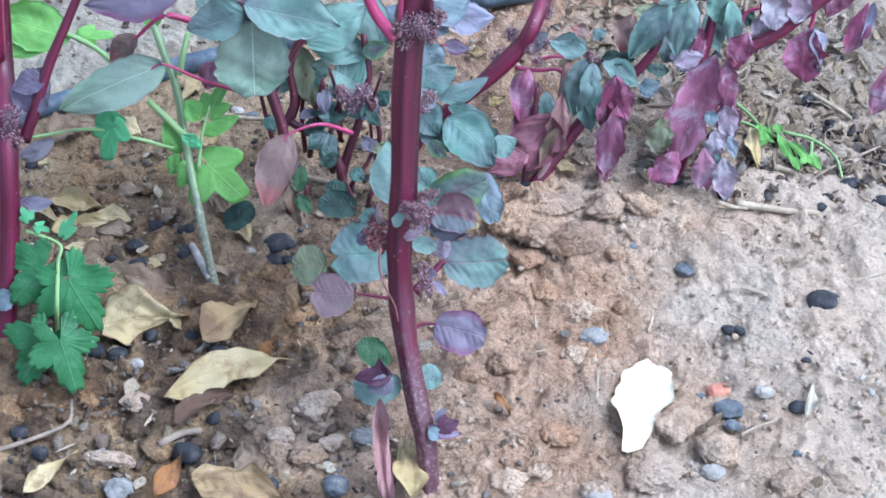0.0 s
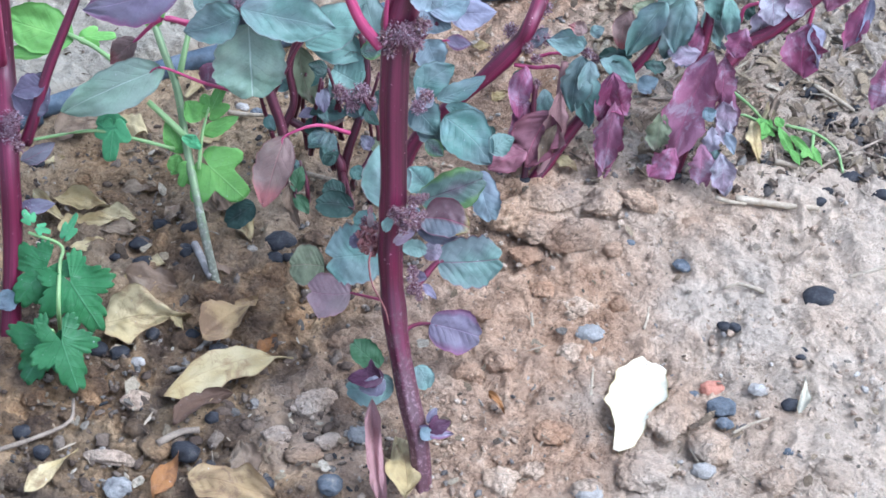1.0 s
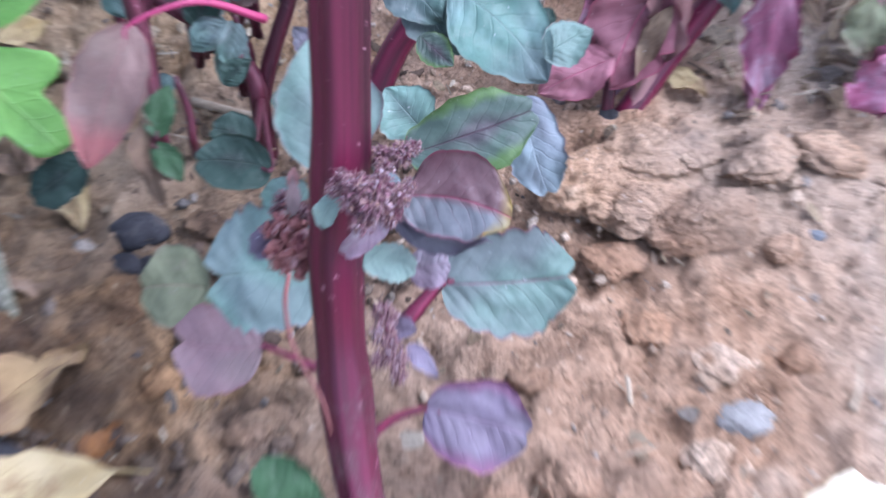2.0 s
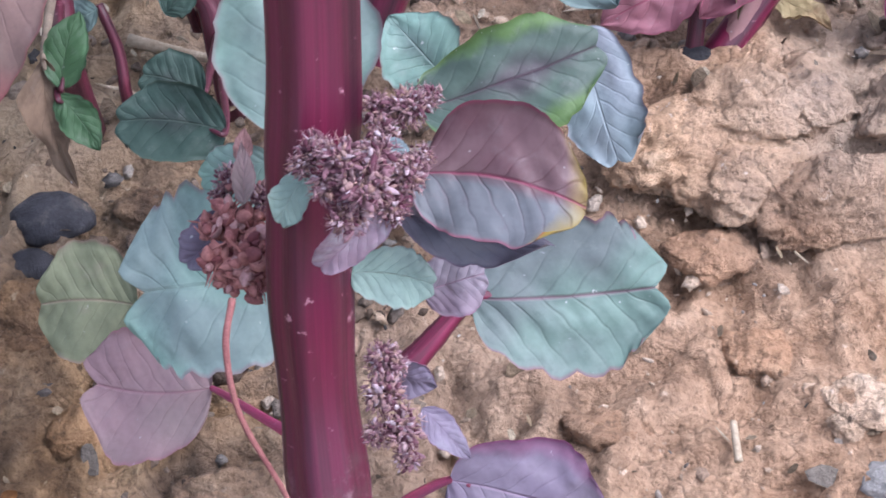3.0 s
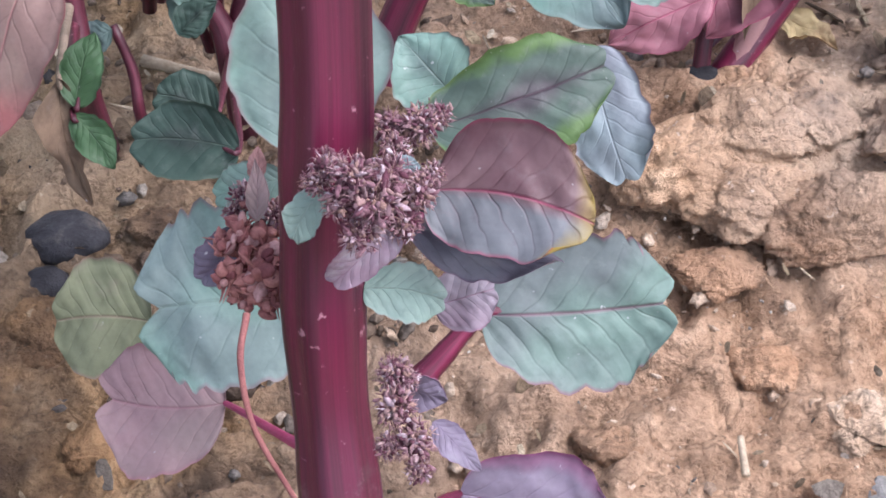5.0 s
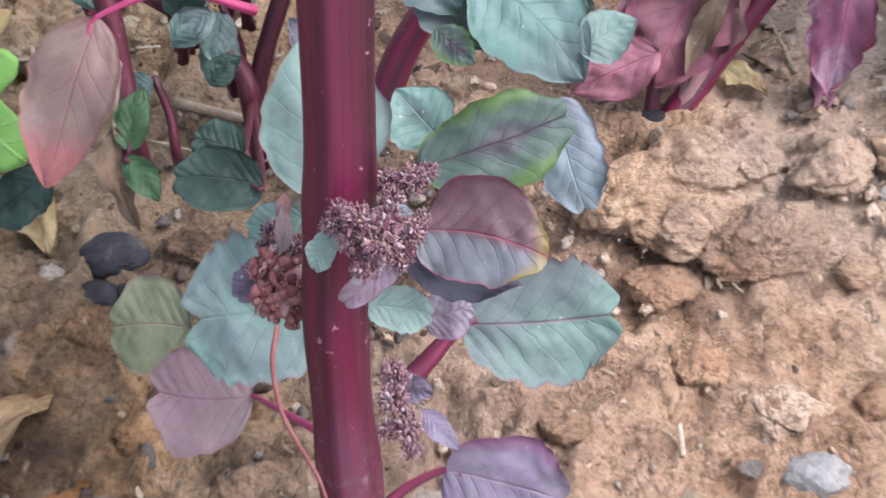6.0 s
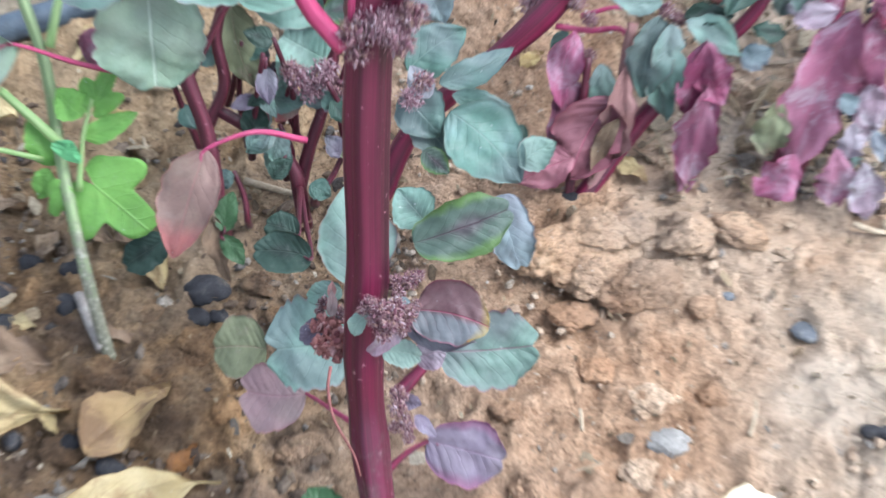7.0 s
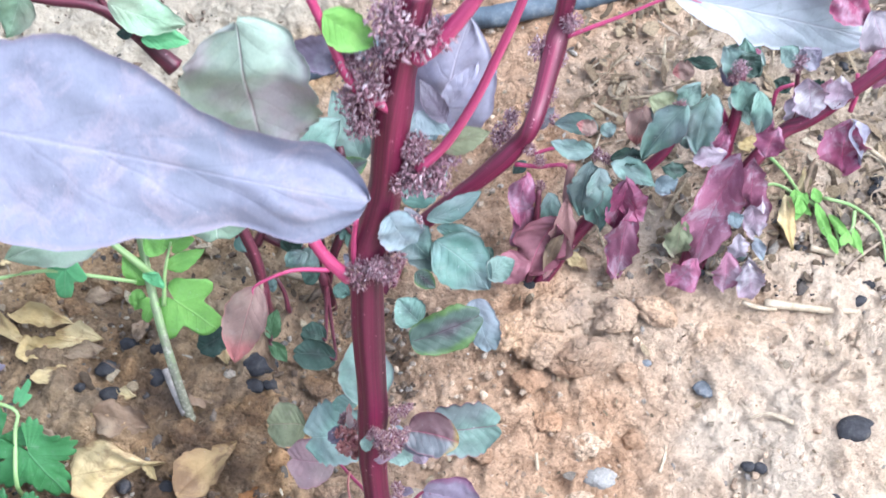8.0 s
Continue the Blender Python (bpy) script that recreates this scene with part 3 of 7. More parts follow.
# half widths along the midrib, on either side of it, of leaves with an odd outline
OUTLINES = {
    "torn": (((0, 0.1), (0.1, 0.22), (0.24, 0.44), (0.45, 0.95), (0.63, 1), (0.83, 0.9), (0.94, 0.6), (1, 0.3)), ((0, 0.1), (0.11, 0.44), (0.33, 0.54), (0.47, 0.55), (0.56, 0.85), (0.65, 0.91), (0.82, 0.72), (0.97, 0.6), (1, 0.45))),
    "willow": (((0, 0.06), (0.16, 0.2), (0.4, 0.5), (0.62, 0.6), (0.78, 0.36), (0.87, 0.05), (1, 0.03)), ((0, 0.08), (0.07, 0.36), (0.28, 1), (0.4, 0.84), (0.48, 0.62), (0.64, 0.84), (0.78, 0.5), (0.87, 0.08), (1, 0.03))),
    "folded": (((0, 0.4), (0.1, 0.8), (0.43, 1), (0.66, 0.5), (0.8, 0.12), (1, 0.03)), ((0, 0.5), (0.1, 0.7), (0.28, 0.9), (0.45, 0.4), (0.7, 0.12), (1, 0.03))),
}


def blade(base, tip, width, roll=0.0, curl=0.12, fold=0.12, wave=0.05, form="ovate", seed=0, nu=36, nv=14, thick=0.00028, facing=EYEWARD, crumple=0.08, scallop=0.085, bend=0.0, notch=0.055):
    """A leaf blade with thickness. form: ovate, round, lance, spatula, paddle, strap, ragged or a name in OUTLINES. bend: how far the midrib bows to one side."""
    base, tip = Vector(base), Vector(tip)
    axis = tip - base
    length = axis.length
    axis.normalize()
    nrm = (facing - axis * facing.dot(axis)).normalized()
    nrm = Matrix.Rotation(radians(roll), 3, axis) @ nrm
    side = axis.cross(nrm)
    rnd = random.Random(seed)
    ph, ph2, ph3, ph4 = (rnd.uniform(0, 6.3) for _ in range(4))
    teeth = rnd.uniform(7.5, 10.5)
    skew = rnd.uniform(-0.08, 0.08)
    bend = bend or rnd.uniform(-0.07, 0.07)
    off = Vector((seed * 1.73, seed * 0.61, seed * 2.9))
    # insects have eaten into some margins
    bites = [(rnd.uniform(0.25, 0.9), rnd.uniform(0.1, 0.3), rnd.uniform(0.018, 0.05), rnd.choice((-1, 1))) for _ in range(rnd.choice((0, 1, 2, 3)) if form in ("spatula", "ragged") or crumple > 0.1 else 0)]

    def half(u, s):
        if form == "round":
            w = (math.sqrt(max(0, 1 - (1.88 * u - 1) ** 2)) * (0.9 + 0.1 * u)) ** 0.66
        elif form == "spatula":
            w = max(0.0, math.sin(math.pi * min(1, u) ** 1.12)) ** 0.72
        elif form == "paddle":
            w = min(1.0, math.sin(math.pi * min(0.5, u / 0.84)) ** 0.8) * (1 - 0.5 * min(1, max(0, u - 0.42) / 0.33) ** 1.2) * min(1, (max(0, 1 - u) / 0.10)) ** 0.5
        elif form == "lance":
            w = math.sin(math.pi * u ** 0.72) ** 0.9 * (1 - 0.3 * u ** 3)
        elif form in OUTLINES:
            w = float(np.interp(u, *zip(*OUTLINES[form][s > 0])))
        elif form == "strap":
            w = min(1, u / 0.16) ** 0.7 * min(1, (1 - u) / 0.2) ** 0.6
        else:
            w = math.sin(math.pi * min(1, u) ** 0.8) ** 0.78
        if form == "spatula":
            w *= 1 + 0.09 * math.sin(17 * u + (ph if s > 0 else ph3)) + 0.06 * math.sin(33 * u + (ph2 if s > 0 else ph4))
        if form == "ragged":
            w *= 1 + 0.16 * math.sin(9 * u + (ph if s > 0 else ph3)) + 0.09 * math.sin(23 * u + ph2 + s)
        else:
            w *= 1 + scallop * (abs(math.sin(teeth * u * 1.9 + (ph if s > 0 else ph3))) - 0.55) + 0.025 * math.sin(6 * u + (ph2 if s > 0 else ph4))
        w *= 1 + 0.055 * noise.noise(Vector((u * 5.0, 3.1 * s, 0)) + off) + 0.035 * noise.noise(Vector((u * 15.0, 7.7 * s, 2)) + off)
        for at, deep, wide, lean in bites:
            if s == lean:
                w *= 1 - deep * math.exp(-((u - at) / wide) ** 2)
        return max(w * (1 + skew * s), 0.012) * width / 2

    bm = bmesh.new()
    uv = bm.loops.layers.uv.new("UVMap")
    grids = []
    for layer in (1, -1):
        g = []
        for i in range(nu + 1):
            u = 0.5 - 0.5 * math.cos(math.pi * i / nu)
            row = []
            for j in range(nv + 1):
                v = 2 * j / nv - 1
                h = half(u, 1 if v > 0 else -1)
                uu = u
                if form == "round":
                    uu -= (notch * max(0, 1 - abs(v) * 2.2) ** 1.3 + 0.17 * abs(v) ** 2.6) * max(0, u - 0.66) / 0.34
                lift = fold * abs(v) ** 1.3 * h - curl * length * (uu - 0.15) ** 2 + wave * length * math.sin(7 * uu + ph) * v * abs(v)
                lift += wave * 0.5 * width * math.sin(13 * uu + ph2 + 2 * v) * abs(v) ** 2
                lift += 0.011 * width * math.cos(16 * math.pi * (uu - 0.27 * abs(v))) * (1 - abs(v)) * min(1, abs(v) * 4)
                lift += crumple * width * (noise.noise(Vector((uu * 2.4, v * 1.5, 0)) + off) + 0.4 * noise.noise(Vector((uu * 6, v * 3.5, 3)) + off) + 0.2 * noise.noise(Vector((uu * 13, v * 7, 7)) + off)) * min(1, uu * 4)
                edge = 1.0 if abs(v) < 1 and 0 < i < nu else 0.35
                lift += layer * thick * 0.5 * edge
                row.append(bm.verts.new(base + axis * (uu * length) + side * (v * h + bend * length * 4 * uu * (1 - uu)) + nrm * lift))
            g.append(row)
        grids.append(g)
    for layer, g in zip((1, -1), grids):
        for i in range(nu):
            for j in range(nv):
                for tri in (((i, j), (i + 1, j), (i + 1, j + 1)), ((i, j), (i + 1, j + 1), (i, j + 1))):
                    tri = tri[::-1] if layer > 0 else tri
                    f = bm.faces.new([g[a][b] for a, b in tri])
                    for lp, (a, b) in zip(f.loops, tri):
                        lp[uv].uv = (0.5 - 0.5 * math.cos(math.pi * a / nu), b / nv)
    rim = [(i, 0) for i in range(nu + 1)] + [(nu, j) for j in range(1, nv + 1)] + [(i, nv) for i in range(nu - 1, -1, -1)] + [(0, j) for j in range(nv - 1, 0, -1)]
    top, low = grids
    for k in range(len(rim)):
        (a, b), (c, d) = rim[k], rim[(k + 1) % len(rim)]
        f = bm.faces.new((top[a][b], low[a][b], low[c][d], top[c][d]))
        for lp, (x, y) in zip(f.loops, ((a, b), (a, b), (c, d), (c, d))):
            lp[uv].uv = (0.5 - 0.5 * math.cos(math.pi * x / nu), y / nv)
    return bm


# how far a three-lobed blade reaches from its stalk, by degrees off the midrib
TRILOBE = ((0, 1.0), (6, 1.01), (13, 1.0), (19, 0.9), (27, 0.72), (35, 0.58), (42, 0.57), (50, 0.68), (58, 0.82), (65, 0.88), (71, 0.86), (80, 0.72), (95, 0.56), (120, 0.42), (160, 0.24))


def palm_blade(base, tip, width, lobes=3, cut=0.35, tooth=0.0, seed=0, curl=0.12, facing=EYEWARD, roll=0.0, crumple=0.06, thick=0.00028, rings=9, spokes=132):
    """A lobed leaf blade with thickness, its veins running out from near the stalk."""
    base, tip = Vector(base), Vector(tip)
    axis = tip - base
    length = axis.length
    axis.normalize()
    nrm = (facing - axis * facing.dot(axis)).normalized()
    nrm = Matrix.Rotation(radians(roll), 3, axis) @ nrm
    side = axis.cross(nrm)
    rnd = random.Random(seed)
    off = Vector((seed * 1.31, seed * 0.77, seed * 2.3))
    ph = rnd.uniform(0, 6.3)
    root, span = 0.3, radians(158)
    bm = bmesh.new()
    uv = bm.loops.layers.uv.new("UVMap")

    def reach(w):
        if not lobes:
            # three blunt lobes, the middle one the largest
            r = float(np.interp(abs(math.degrees(w)) * (1 + 0.05 * math.sin(w + ph)), *zip(*TRILOBE)))
            return (1 - root) * length * r * (1 + 0.09 * noise.noise(Vector((w * 2.2, 0, 0)) + off) + 0.03 * noise.noise(Vector((w * 9, 3, 0)) + off))
        long = (1 - root) if abs(w) < math.pi / 2 else 0.34
        r = 1 / math.sqrt((math.cos(w) / long) ** 2 + (math.sin(w) * length / (width * 0.5)) ** 2)
        turn = lobes * w / 2 + 0.12 * math.sin(w + ph)
        lobe = 0.55 * abs(math.cos(turn)) + 0.45 * (1 - abs(math.sin(turn)))
        r *= 1 - cut + cut * 1.25 * lobe ** 0.75
        r *= 1 + tooth * (abs(math.sin(14 * w + ph)) ** 0.7 - 0.6) + 0.06 * noise.noise(Vector((w * 2.2, 0, 0)) + off)
        return r * length

    places, grids = {}, []
    for layer in (1, -1):
        g = []
        for i in range(rings + 1):
            row = []
            for j in range(spokes + 1):
                w = span * (2 * j / spokes - 1)
                r = reach(w) * (i / rings) ** 0.85
                x, y = root * length + r * math.cos(w), r * math.sin(w) * (1 if lobes else width / (1.12 * length))
                f = i / rings
                lift = -curl * (r / length) ** 2 * length + 0.035 * length * f * f * math.sin(3 * w + ph) - 0.02 * length * abs(math.cos((lobes or 5) * w / 2)) * f
                lift += crumple * width * noise.noise(Vector((x / length * 3, y / length * 3, 0)) + off) * f
                lift += layer * thick * (0.5 if i < rings else 0.18)
                v = bm.verts.new(base + axis * x + side * y + nrm * lift)
                places[v] = (x / length, 0.5 + y / width)
                row.append(v)
            g.append(row)
        grids.append(g)

    def face(vs):
        f = bm.faces.new(vs)
        for lp in f.loops:
            lp[uv].uv = places[lp.vert]

    for layer, g in zip((1, -1), grids):
        for i in range(rings):
            for j in range(spokes):
                q = (g[i][j], g[i + 1][j], g[i + 1][j + 1], g[i][j + 1])
                face(q[::-1] if layer < 0 else q)
    top, low = grids
    for j in range(spokes):
        face((top[rings][j], low[rings][j], low[rings][j + 1], top[rings][j + 1]))
    bmesh.ops.remove_doubles(bm, verts=bm.verts, dist=1e-6)
    return bm


count = [0]


PALMATE = {"lobed": (0, 0, 0), "fan": (5, 0.42, 0.17)}


def leaf(plant, mat, base, tip, width, roll=0.0, curl=0.12, fold=0.12, wave=0.05, form="ovate", stalk=None, stalk_mat=None, stalk_r=0.0006, sag=0.0, label="", facing=EYEWARD, crumple=0.08, scallop=0.085, bend=0.0, notch=0.055):
    """A leaf of a plant, with its petiole from stalk to the blade's base."""
    count[0] += 1
    if form in PALMATE:
        bm = palm_blade(base, tip, width, *PALMATE[form], count[0], curl, facing, roll, crumple)
    else:
        bm = blade(base, tip, width, roll, curl, fold, wave, form, count[0], facing=facing, crumple=crumple, scallop=scallop, bend=bend, notch=notch)
    ob = part("leaf", bm, mat, plant, label)
    if stalk is not None:
        a, b = Vector(stalk), Vector(base)
        mid = (a + b) / 2 + Vector((0, 0, sag))
        t = Vector(tip)
        part("petiole", tube([a, mid, b, b + (t - b) * 0.14], stalk_r * 1.25, stalk_r * 0.3, 18, 8), stalk_mat or STEM_PINK, ob)
    return ob


def make_florets(name, seed, n, mat, small, long, spikes):
    """A knobbly ball of plump pointed flower bracts and a few thin pale styles, about 1 across."""
    rnd = random.Random(seed)
    bm = bmesh.new()
    for k in range(n + spikes):
        d = Vector((rnd.gauss(0, 1), rnd.gauss(0, 1), rnd.gauss(0, 1))).normalized()
        c = d * rnd.uniform(0.10, 0.42 + 0.16 * noise.noise(d * 2.6 + Vector((seed, 0, 0))))
        s = min(1.3 if small > 0.09 else 1.8, math.exp(rnd.gauss(-0.12, 0.42))) * small
        stretch, thin = long * rnd.uniform(0.75, 1.3), 0.8 if small > 0.09 else 0.62
        if k >= n:
            c, s, stretch, thin = d * 0.42, small * 0.9, long * 1.7, 0.22
        out = (d + 0.55 * Vector((rnd.gauss(0, 1), rnd.gauss(0, 1), rnd.gauss(0, 1)))).normalized()
        q = out.to_track_quat("Z", "Y").to_matrix().to_4x4()
        made = bmesh.ops.create_icosphere(bm, subdivisions=2 if small > 0.09 else 1, radius=1.0)["verts"]
        for v in made:
            z = v.co.z
            w = s * thin * (1 - 0.25 * z - 0.35 * max(0, z) ** 2)
            v.co = q @ Vector((v.co.x * w, v.co.y * w, z * s * stretch)) + c
    me = bpy.data.meshes.new(name)
    bm.to_mesh(me)
    bm.free()
    me.polygons.foreach_set("use_smooth", [True] * len(me.polygons))
    me.materials.append(mat)
    return me


FLORETS = [make_florets("florets", 11 + i, 210, FLOWER, 0.062, 1.4, 60) for i in range(3)]
FLORETS_FINE = [make_florets("florets_fine", 51 + i, 420, FLOWER_MAUVE, 0.036, 1.4, 60) for i in range(3)]
FLORETS_RED = [make_florets("florets_red", 31 + i, 40, FLOWER_RED, 0.135, 1.4, 6) for i in range(3)]


def flowers(plant, place, size, tall=1.0, red=False, lean=0.0):
    count[0] += 1
    pool = FLORETS_RED if red else FLORETS if size < 0.0062 else FLORETS_FINE
    ob = new("flower_head", pool[count[0] % len(pool)])
    ob.parent = plant
    ob.matrix_local = Matrix.LocRotScale(Vector(place) - Vector(plant.location), Euler((0.6 * count[0], lean, 1.7 * count[0])), (size, size, size * tall))
    return ob


def lump(size, seed, rough=0.25, sub=3, detail=2.0):
    """An uneven rounded lump round the origin, of full size (x, y, z)."""
    bm = bmesh.new()
    bmesh.ops.create_icosphere(bm, subdivisions=sub, radius=0.5)
    off = Vector((seed * 3.17, seed * 1.31, seed * 0.73))
    for v in bm.verts:
        k = 1 + rough * noise.fractal(v.co * detail + off, 0.8, 2.0, 4)
        v.co = Vector((v.co.x * size[0], v.co.y * size[1], v.co.z * size[2])) * k
    return bm


def ground_height(x, y):
    ridge = 0.008 * np.exp(-((x - 0.055) / 0.045) ** 2 - ((y - 0.112) / 0.021) ** 2)
    return ridge - 0.004 * np.exp(-(x / 0.15) ** 2 - ((y - 0.056) / 0.03) ** 2)


def crag(size, seed, cuts=14):
    """An angular lump: a ball cut by random flats, then roughened."""
    rnd = random.Random(seed * 7 + 3)
    bm = bmesh.new()
    bmesh.ops.create_icosphere(bm, subdivisions=5 if size[0] > 0.010 else 4, radius=0.5)
    flats = [(Vector((rnd.gauss(0, 1), rnd.gauss(0, 1), rnd.gauss(0.3, 1))).normalized(), rnd.uniform(0.26, 0.44)) for _ in range(cuts)]
    off = Vector((seed * 2.13, seed * 0.71, seed * 1.37))
    for v in bm.verts:
        p = v.co.copy()
        for n, d in flats:
            over = p.dot(n) - d
            if over > 0:
                p -= n * over * 0.7
        p *= 1 + 0.17 * noise.fractal(p * 5 + off, 0.6, 2.1, 6) + 0.2 * noise.noise(p * 2.4 + off) - 0.10 * abs(noise.noise(p * 4.3 + off))
        v.co = Vector((p.x * size[0], p.y * size[1], p.z * size[2])) * 1.2
    return bm


def clod(mat, x, y, size, label, turn=0.0, sink=0.33):
    """A lump of dried soil, set a little into the ground."""
    count[0] += 1
    ob = part("soil_clod", crag(size, count[0]), mat, None)
    ob.location = (x, y, ground_height(x, y) + size[2] * (0.5 - sink))
    ob.rotation_euler = (0, 0, radians(turn))
    return tagged(ob, label, "soil clod", "soil clods")


def on_ground(name, mat, x, y, size, label, category, sink=0.3, turn=0.0, rough=0.2, group="", sub=3, detail=2.0):
    count[0] += 1
    bm = lump(size, count[0], rough, sub, detail)
    ob = part(name, bm, mat, None)
    ob.location = (x, y, ground_height(x, y) + size[2] * (0.5 - sink))
    ob.rotation_euler = (0, 0, radians(turn))
    return tagged(ob, label, category, group)


# ---- ground ----
def lattice(x, y, cell, seed):
    """Smooth value noise on a plane, -1 to 1."""
    table = np.random.RandomState(seed).uniform(-1, 1, (256, 256))
    u, v = x / cell, y / cell
    i, j = np.floor(u).astype(int), np.floor(v).astype(int)
    a, b = u - i, v - j
    a, b = a * a * (3 - 2 * a), b * b * (3 - 2 * b)
    f = lambda p, q: table[p % 256, q % 256]
    return (f(i, j) * (1 - a) + f(i + 1, j) * a) * (1 - b) + (f(i, j + 1) * (1 - a) + f(i + 1, j + 1) * a) * b


def spaced(lo, hi, step):
    core = np.arange(lo, hi + step / 2, step)
    out = [step]
    while sum(out) < 600:
        out.append(out[-1] * 1.45)
    far = np.cumsum(out)
    return np.concatenate([lo - far[::-1], core, hi + far])


def build_ground():
    xs, ys = spaced(-0.19, 0.2, 0.0007), spaced(-0.04, 0.26, 0.0007)
    X, Y = np.meshgrid(xs, ys, indexing="ij")
    z = ground_height(X, Y)
    near = np.exp(-np.maximum(0, np.hypot(X, Y - 0.1) - 0.3) * 8)
    warp = 0.004 * lattice(X, Y, 0.02, 9)
    crumb = np.zeros_like(X)
    for cell, amp, seed in ((0.045, 0.0014, 1), (0.019, 0.0015, 2), (0.009, 0.0014, 3), (0.0048, 0.0012, 4), (0.0026, 0.0009, 5), (0.0014, 0.0005, 6)):
        n = lattice(X + warp, Y - warp, cell, seed)
        crumb += amp * (1 - 2 * np.abs(n) if seed in (2, 3) else n)
    calm = 0.55 + 0.45 * np.clip(lattice(X, Y, 0.06, 7) + 0.3 - 4 * X, 0, 1)
    # the dried crust has broken into flakes: small steps along wandering lines
    f = lattice(X + 2 * warp, Y, 0.011, 21) + 0.5 * lattice(X, Y + warp, 0.005, 22)
    flake = 0.0017 * (np.floor(f * 3.2) / 3.2 - f * 0.6)
    z = z + (1.2 * crumb * calm + 1.45 * flake) * near
    nx, ny = len(xs), len(ys)
    co = np.stack([X.ravel(), Y.ravel(), z.ravel()], 1)
    k = np.arange(nx * ny).reshape(nx, ny)
    quads = np.stack([k[:-1, :-1].ravel(), k[1:, :-1].ravel(), k[1:, 1:].ravel(), k[:-1, 1:].ravel()], 1)
    me = bpy.data.meshes.new("ground")
    me.from_pydata(co.tolist(), [], quads.tolist())
    me.polygons.foreach_set("use_smooth", [True] * len(me.polygons))
    me.materials.append(SOIL)
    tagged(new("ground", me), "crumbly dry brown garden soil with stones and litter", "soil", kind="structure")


build_ground()


# ---- the amaranth in the middle ----

plant = thing("amaranth_plant", (0.0005, -0.0011, -0.0031), "tall amaranth with ribbed crimson stem and teal and purple leaves", "plant", "amaranth plants")
part("stem", tube([(0.0002, -0.0007, -0.0053), (-0.0006, 0.0090, 0.0097), (-0.0038, 0.0190, 0.0206), (-0.0068, 0.0301, 0.0327), (-0.0083, 0.0390, 0.0437), (-0.0087, 0.0442, 0.0542), (-0.0083, 0.0481, 0.0636), (-0.0076, 0.0519, 0.0727), (-0.0074, 0.0613, 0.0957), (-0.0064, 0.0693, 0.1155)], 0.0028, 0.0039, n=96, sides=36, ridges=7, knots=(0.16, 0.4, 1.0), bulge=0.07), STEM_MAIN, plant)
part("upper_stem", tube([(-0.0064, 0.0693, 0.1155), (-0.0011, 0.0752, 0.1351), (0.0019, 0.0818, 0.1574), (0.0055, 0.0870, 0.1754), (0.0090, 0.0909, 0.1898)], 0.0039, 0.0035, n=40, sides=24, ridges=7, knots=(0.05, 0.5), bulge=0.15), STEM, plant)
leaf(plant, TEAL_PINK, (0.0047, 0.0629, 0.0289), (0.0247, 0.0640, 0.0295), 0.0160, stalk=(-0.0037, 0.0560, 0.0232), scallop=0.13, notch=0.09, curl=0.05, fold=0.05, form="round", stalk_r=0.0013, stalk_mat=STEM, roll=4)
leaf(plant, TEAL, (-0.0110, 0.0588, 0.0368), (-0.0288, 0.0578, 0.0359), 0.0184, scallop=0.13, notch=0.15, curl=0.06, fold=0.02, form="round", roll=-3)
leaf(plant, PINKISH, (-0.0215, 0.0588, 0.0196), (-0.0350, 0.0595, 0.0204), 0.0140, stalk=(-0.0078, 0.0372, 0.0403), curl=0.05, form="round", roll=5, stalk_r=0.0005, scallop=0.04, notch=0.14, crumple=0.05)
leaf(plant, OLIVE, (-0.0299, 0.0688, 0.0203), (-0.0407, 0.0688, 0.0204), 0.0133, curl=0.05, form="round", scallop=0.03)
leaf(plant, PALE_TEAL, (-0.0051, 0.0445, 0.0560), (0.0019, 0.0440, 0.0548), 0.0050, curl=0.1, form="round")
leaf(plant, MAUVE_GREY, (0.0006, 0.0465, 0.0510), (0.0060, 0.0472, 0.0526), 0.0058, curl=0.1, form="round", scallop=0.03)
leaf(plant, PLUM_END, (0.0007, 0.0470, 0.0654), (0.0132, 0.0430, 0.0663), 0.0117, curl=0.20, fold=0.34, form="round", roll=-6, wave=0.06, crumple=0.09, scallop=0.02, notch=0.0)
leaf(plant, DUSK, (-0.0007, 0.0465, 0.0611), (0.0108, 0.0426, 0.0618), 0.0048, curl=0.05, wave=0.14, crumple=0.12)
leaf(plant, PALE_TEAL, (-0.0075, 0.0443, 0.0684), (-0.0104, 0.0414, 0.0660), 0.0034, curl=0.3, form="round", roll=20)
leaf(plant, MAUVE_GREY, (-0.0022, 0.0420, 0.0668), (-0.0068, 0.0383, 0.0630), 0.0040, curl=0.45, form="round", roll=-24, fold=0.3, wave=0.1, scallop=0.03)
leaf(plant, MAGENTA, (-0.0020, 0.0440, 0.0662), (-0.0001, 0.0436, 0.0644), 0.0023, curl=0.4, form="round", roll=20)
leaf(plant, DRY_PINK, (-0.0146, 0.0550, 0.0576), (-0.0143, 0.0570, 0.0599), 0.0017, curl=0.3, roll=15, fold=0.3)
leaf(plant, DUSK, (-0.0166, 0.0546, 0.0514), (-0.0204, 0.0512, 0.0487), 0.0047, curl=0.2, form="round")
leaf(plant, TEAL, (-0.0134, 0.0629, 0.0492), (-0.0200, 0.0616, 0.0482), 0.0049, curl=0.1, form="round")
leaf(plant, BLUE, (-0.0020, 0.0461, 0.0699), (0.0000, 0.0457, 0.0695), 0.0015, curl=0.3)
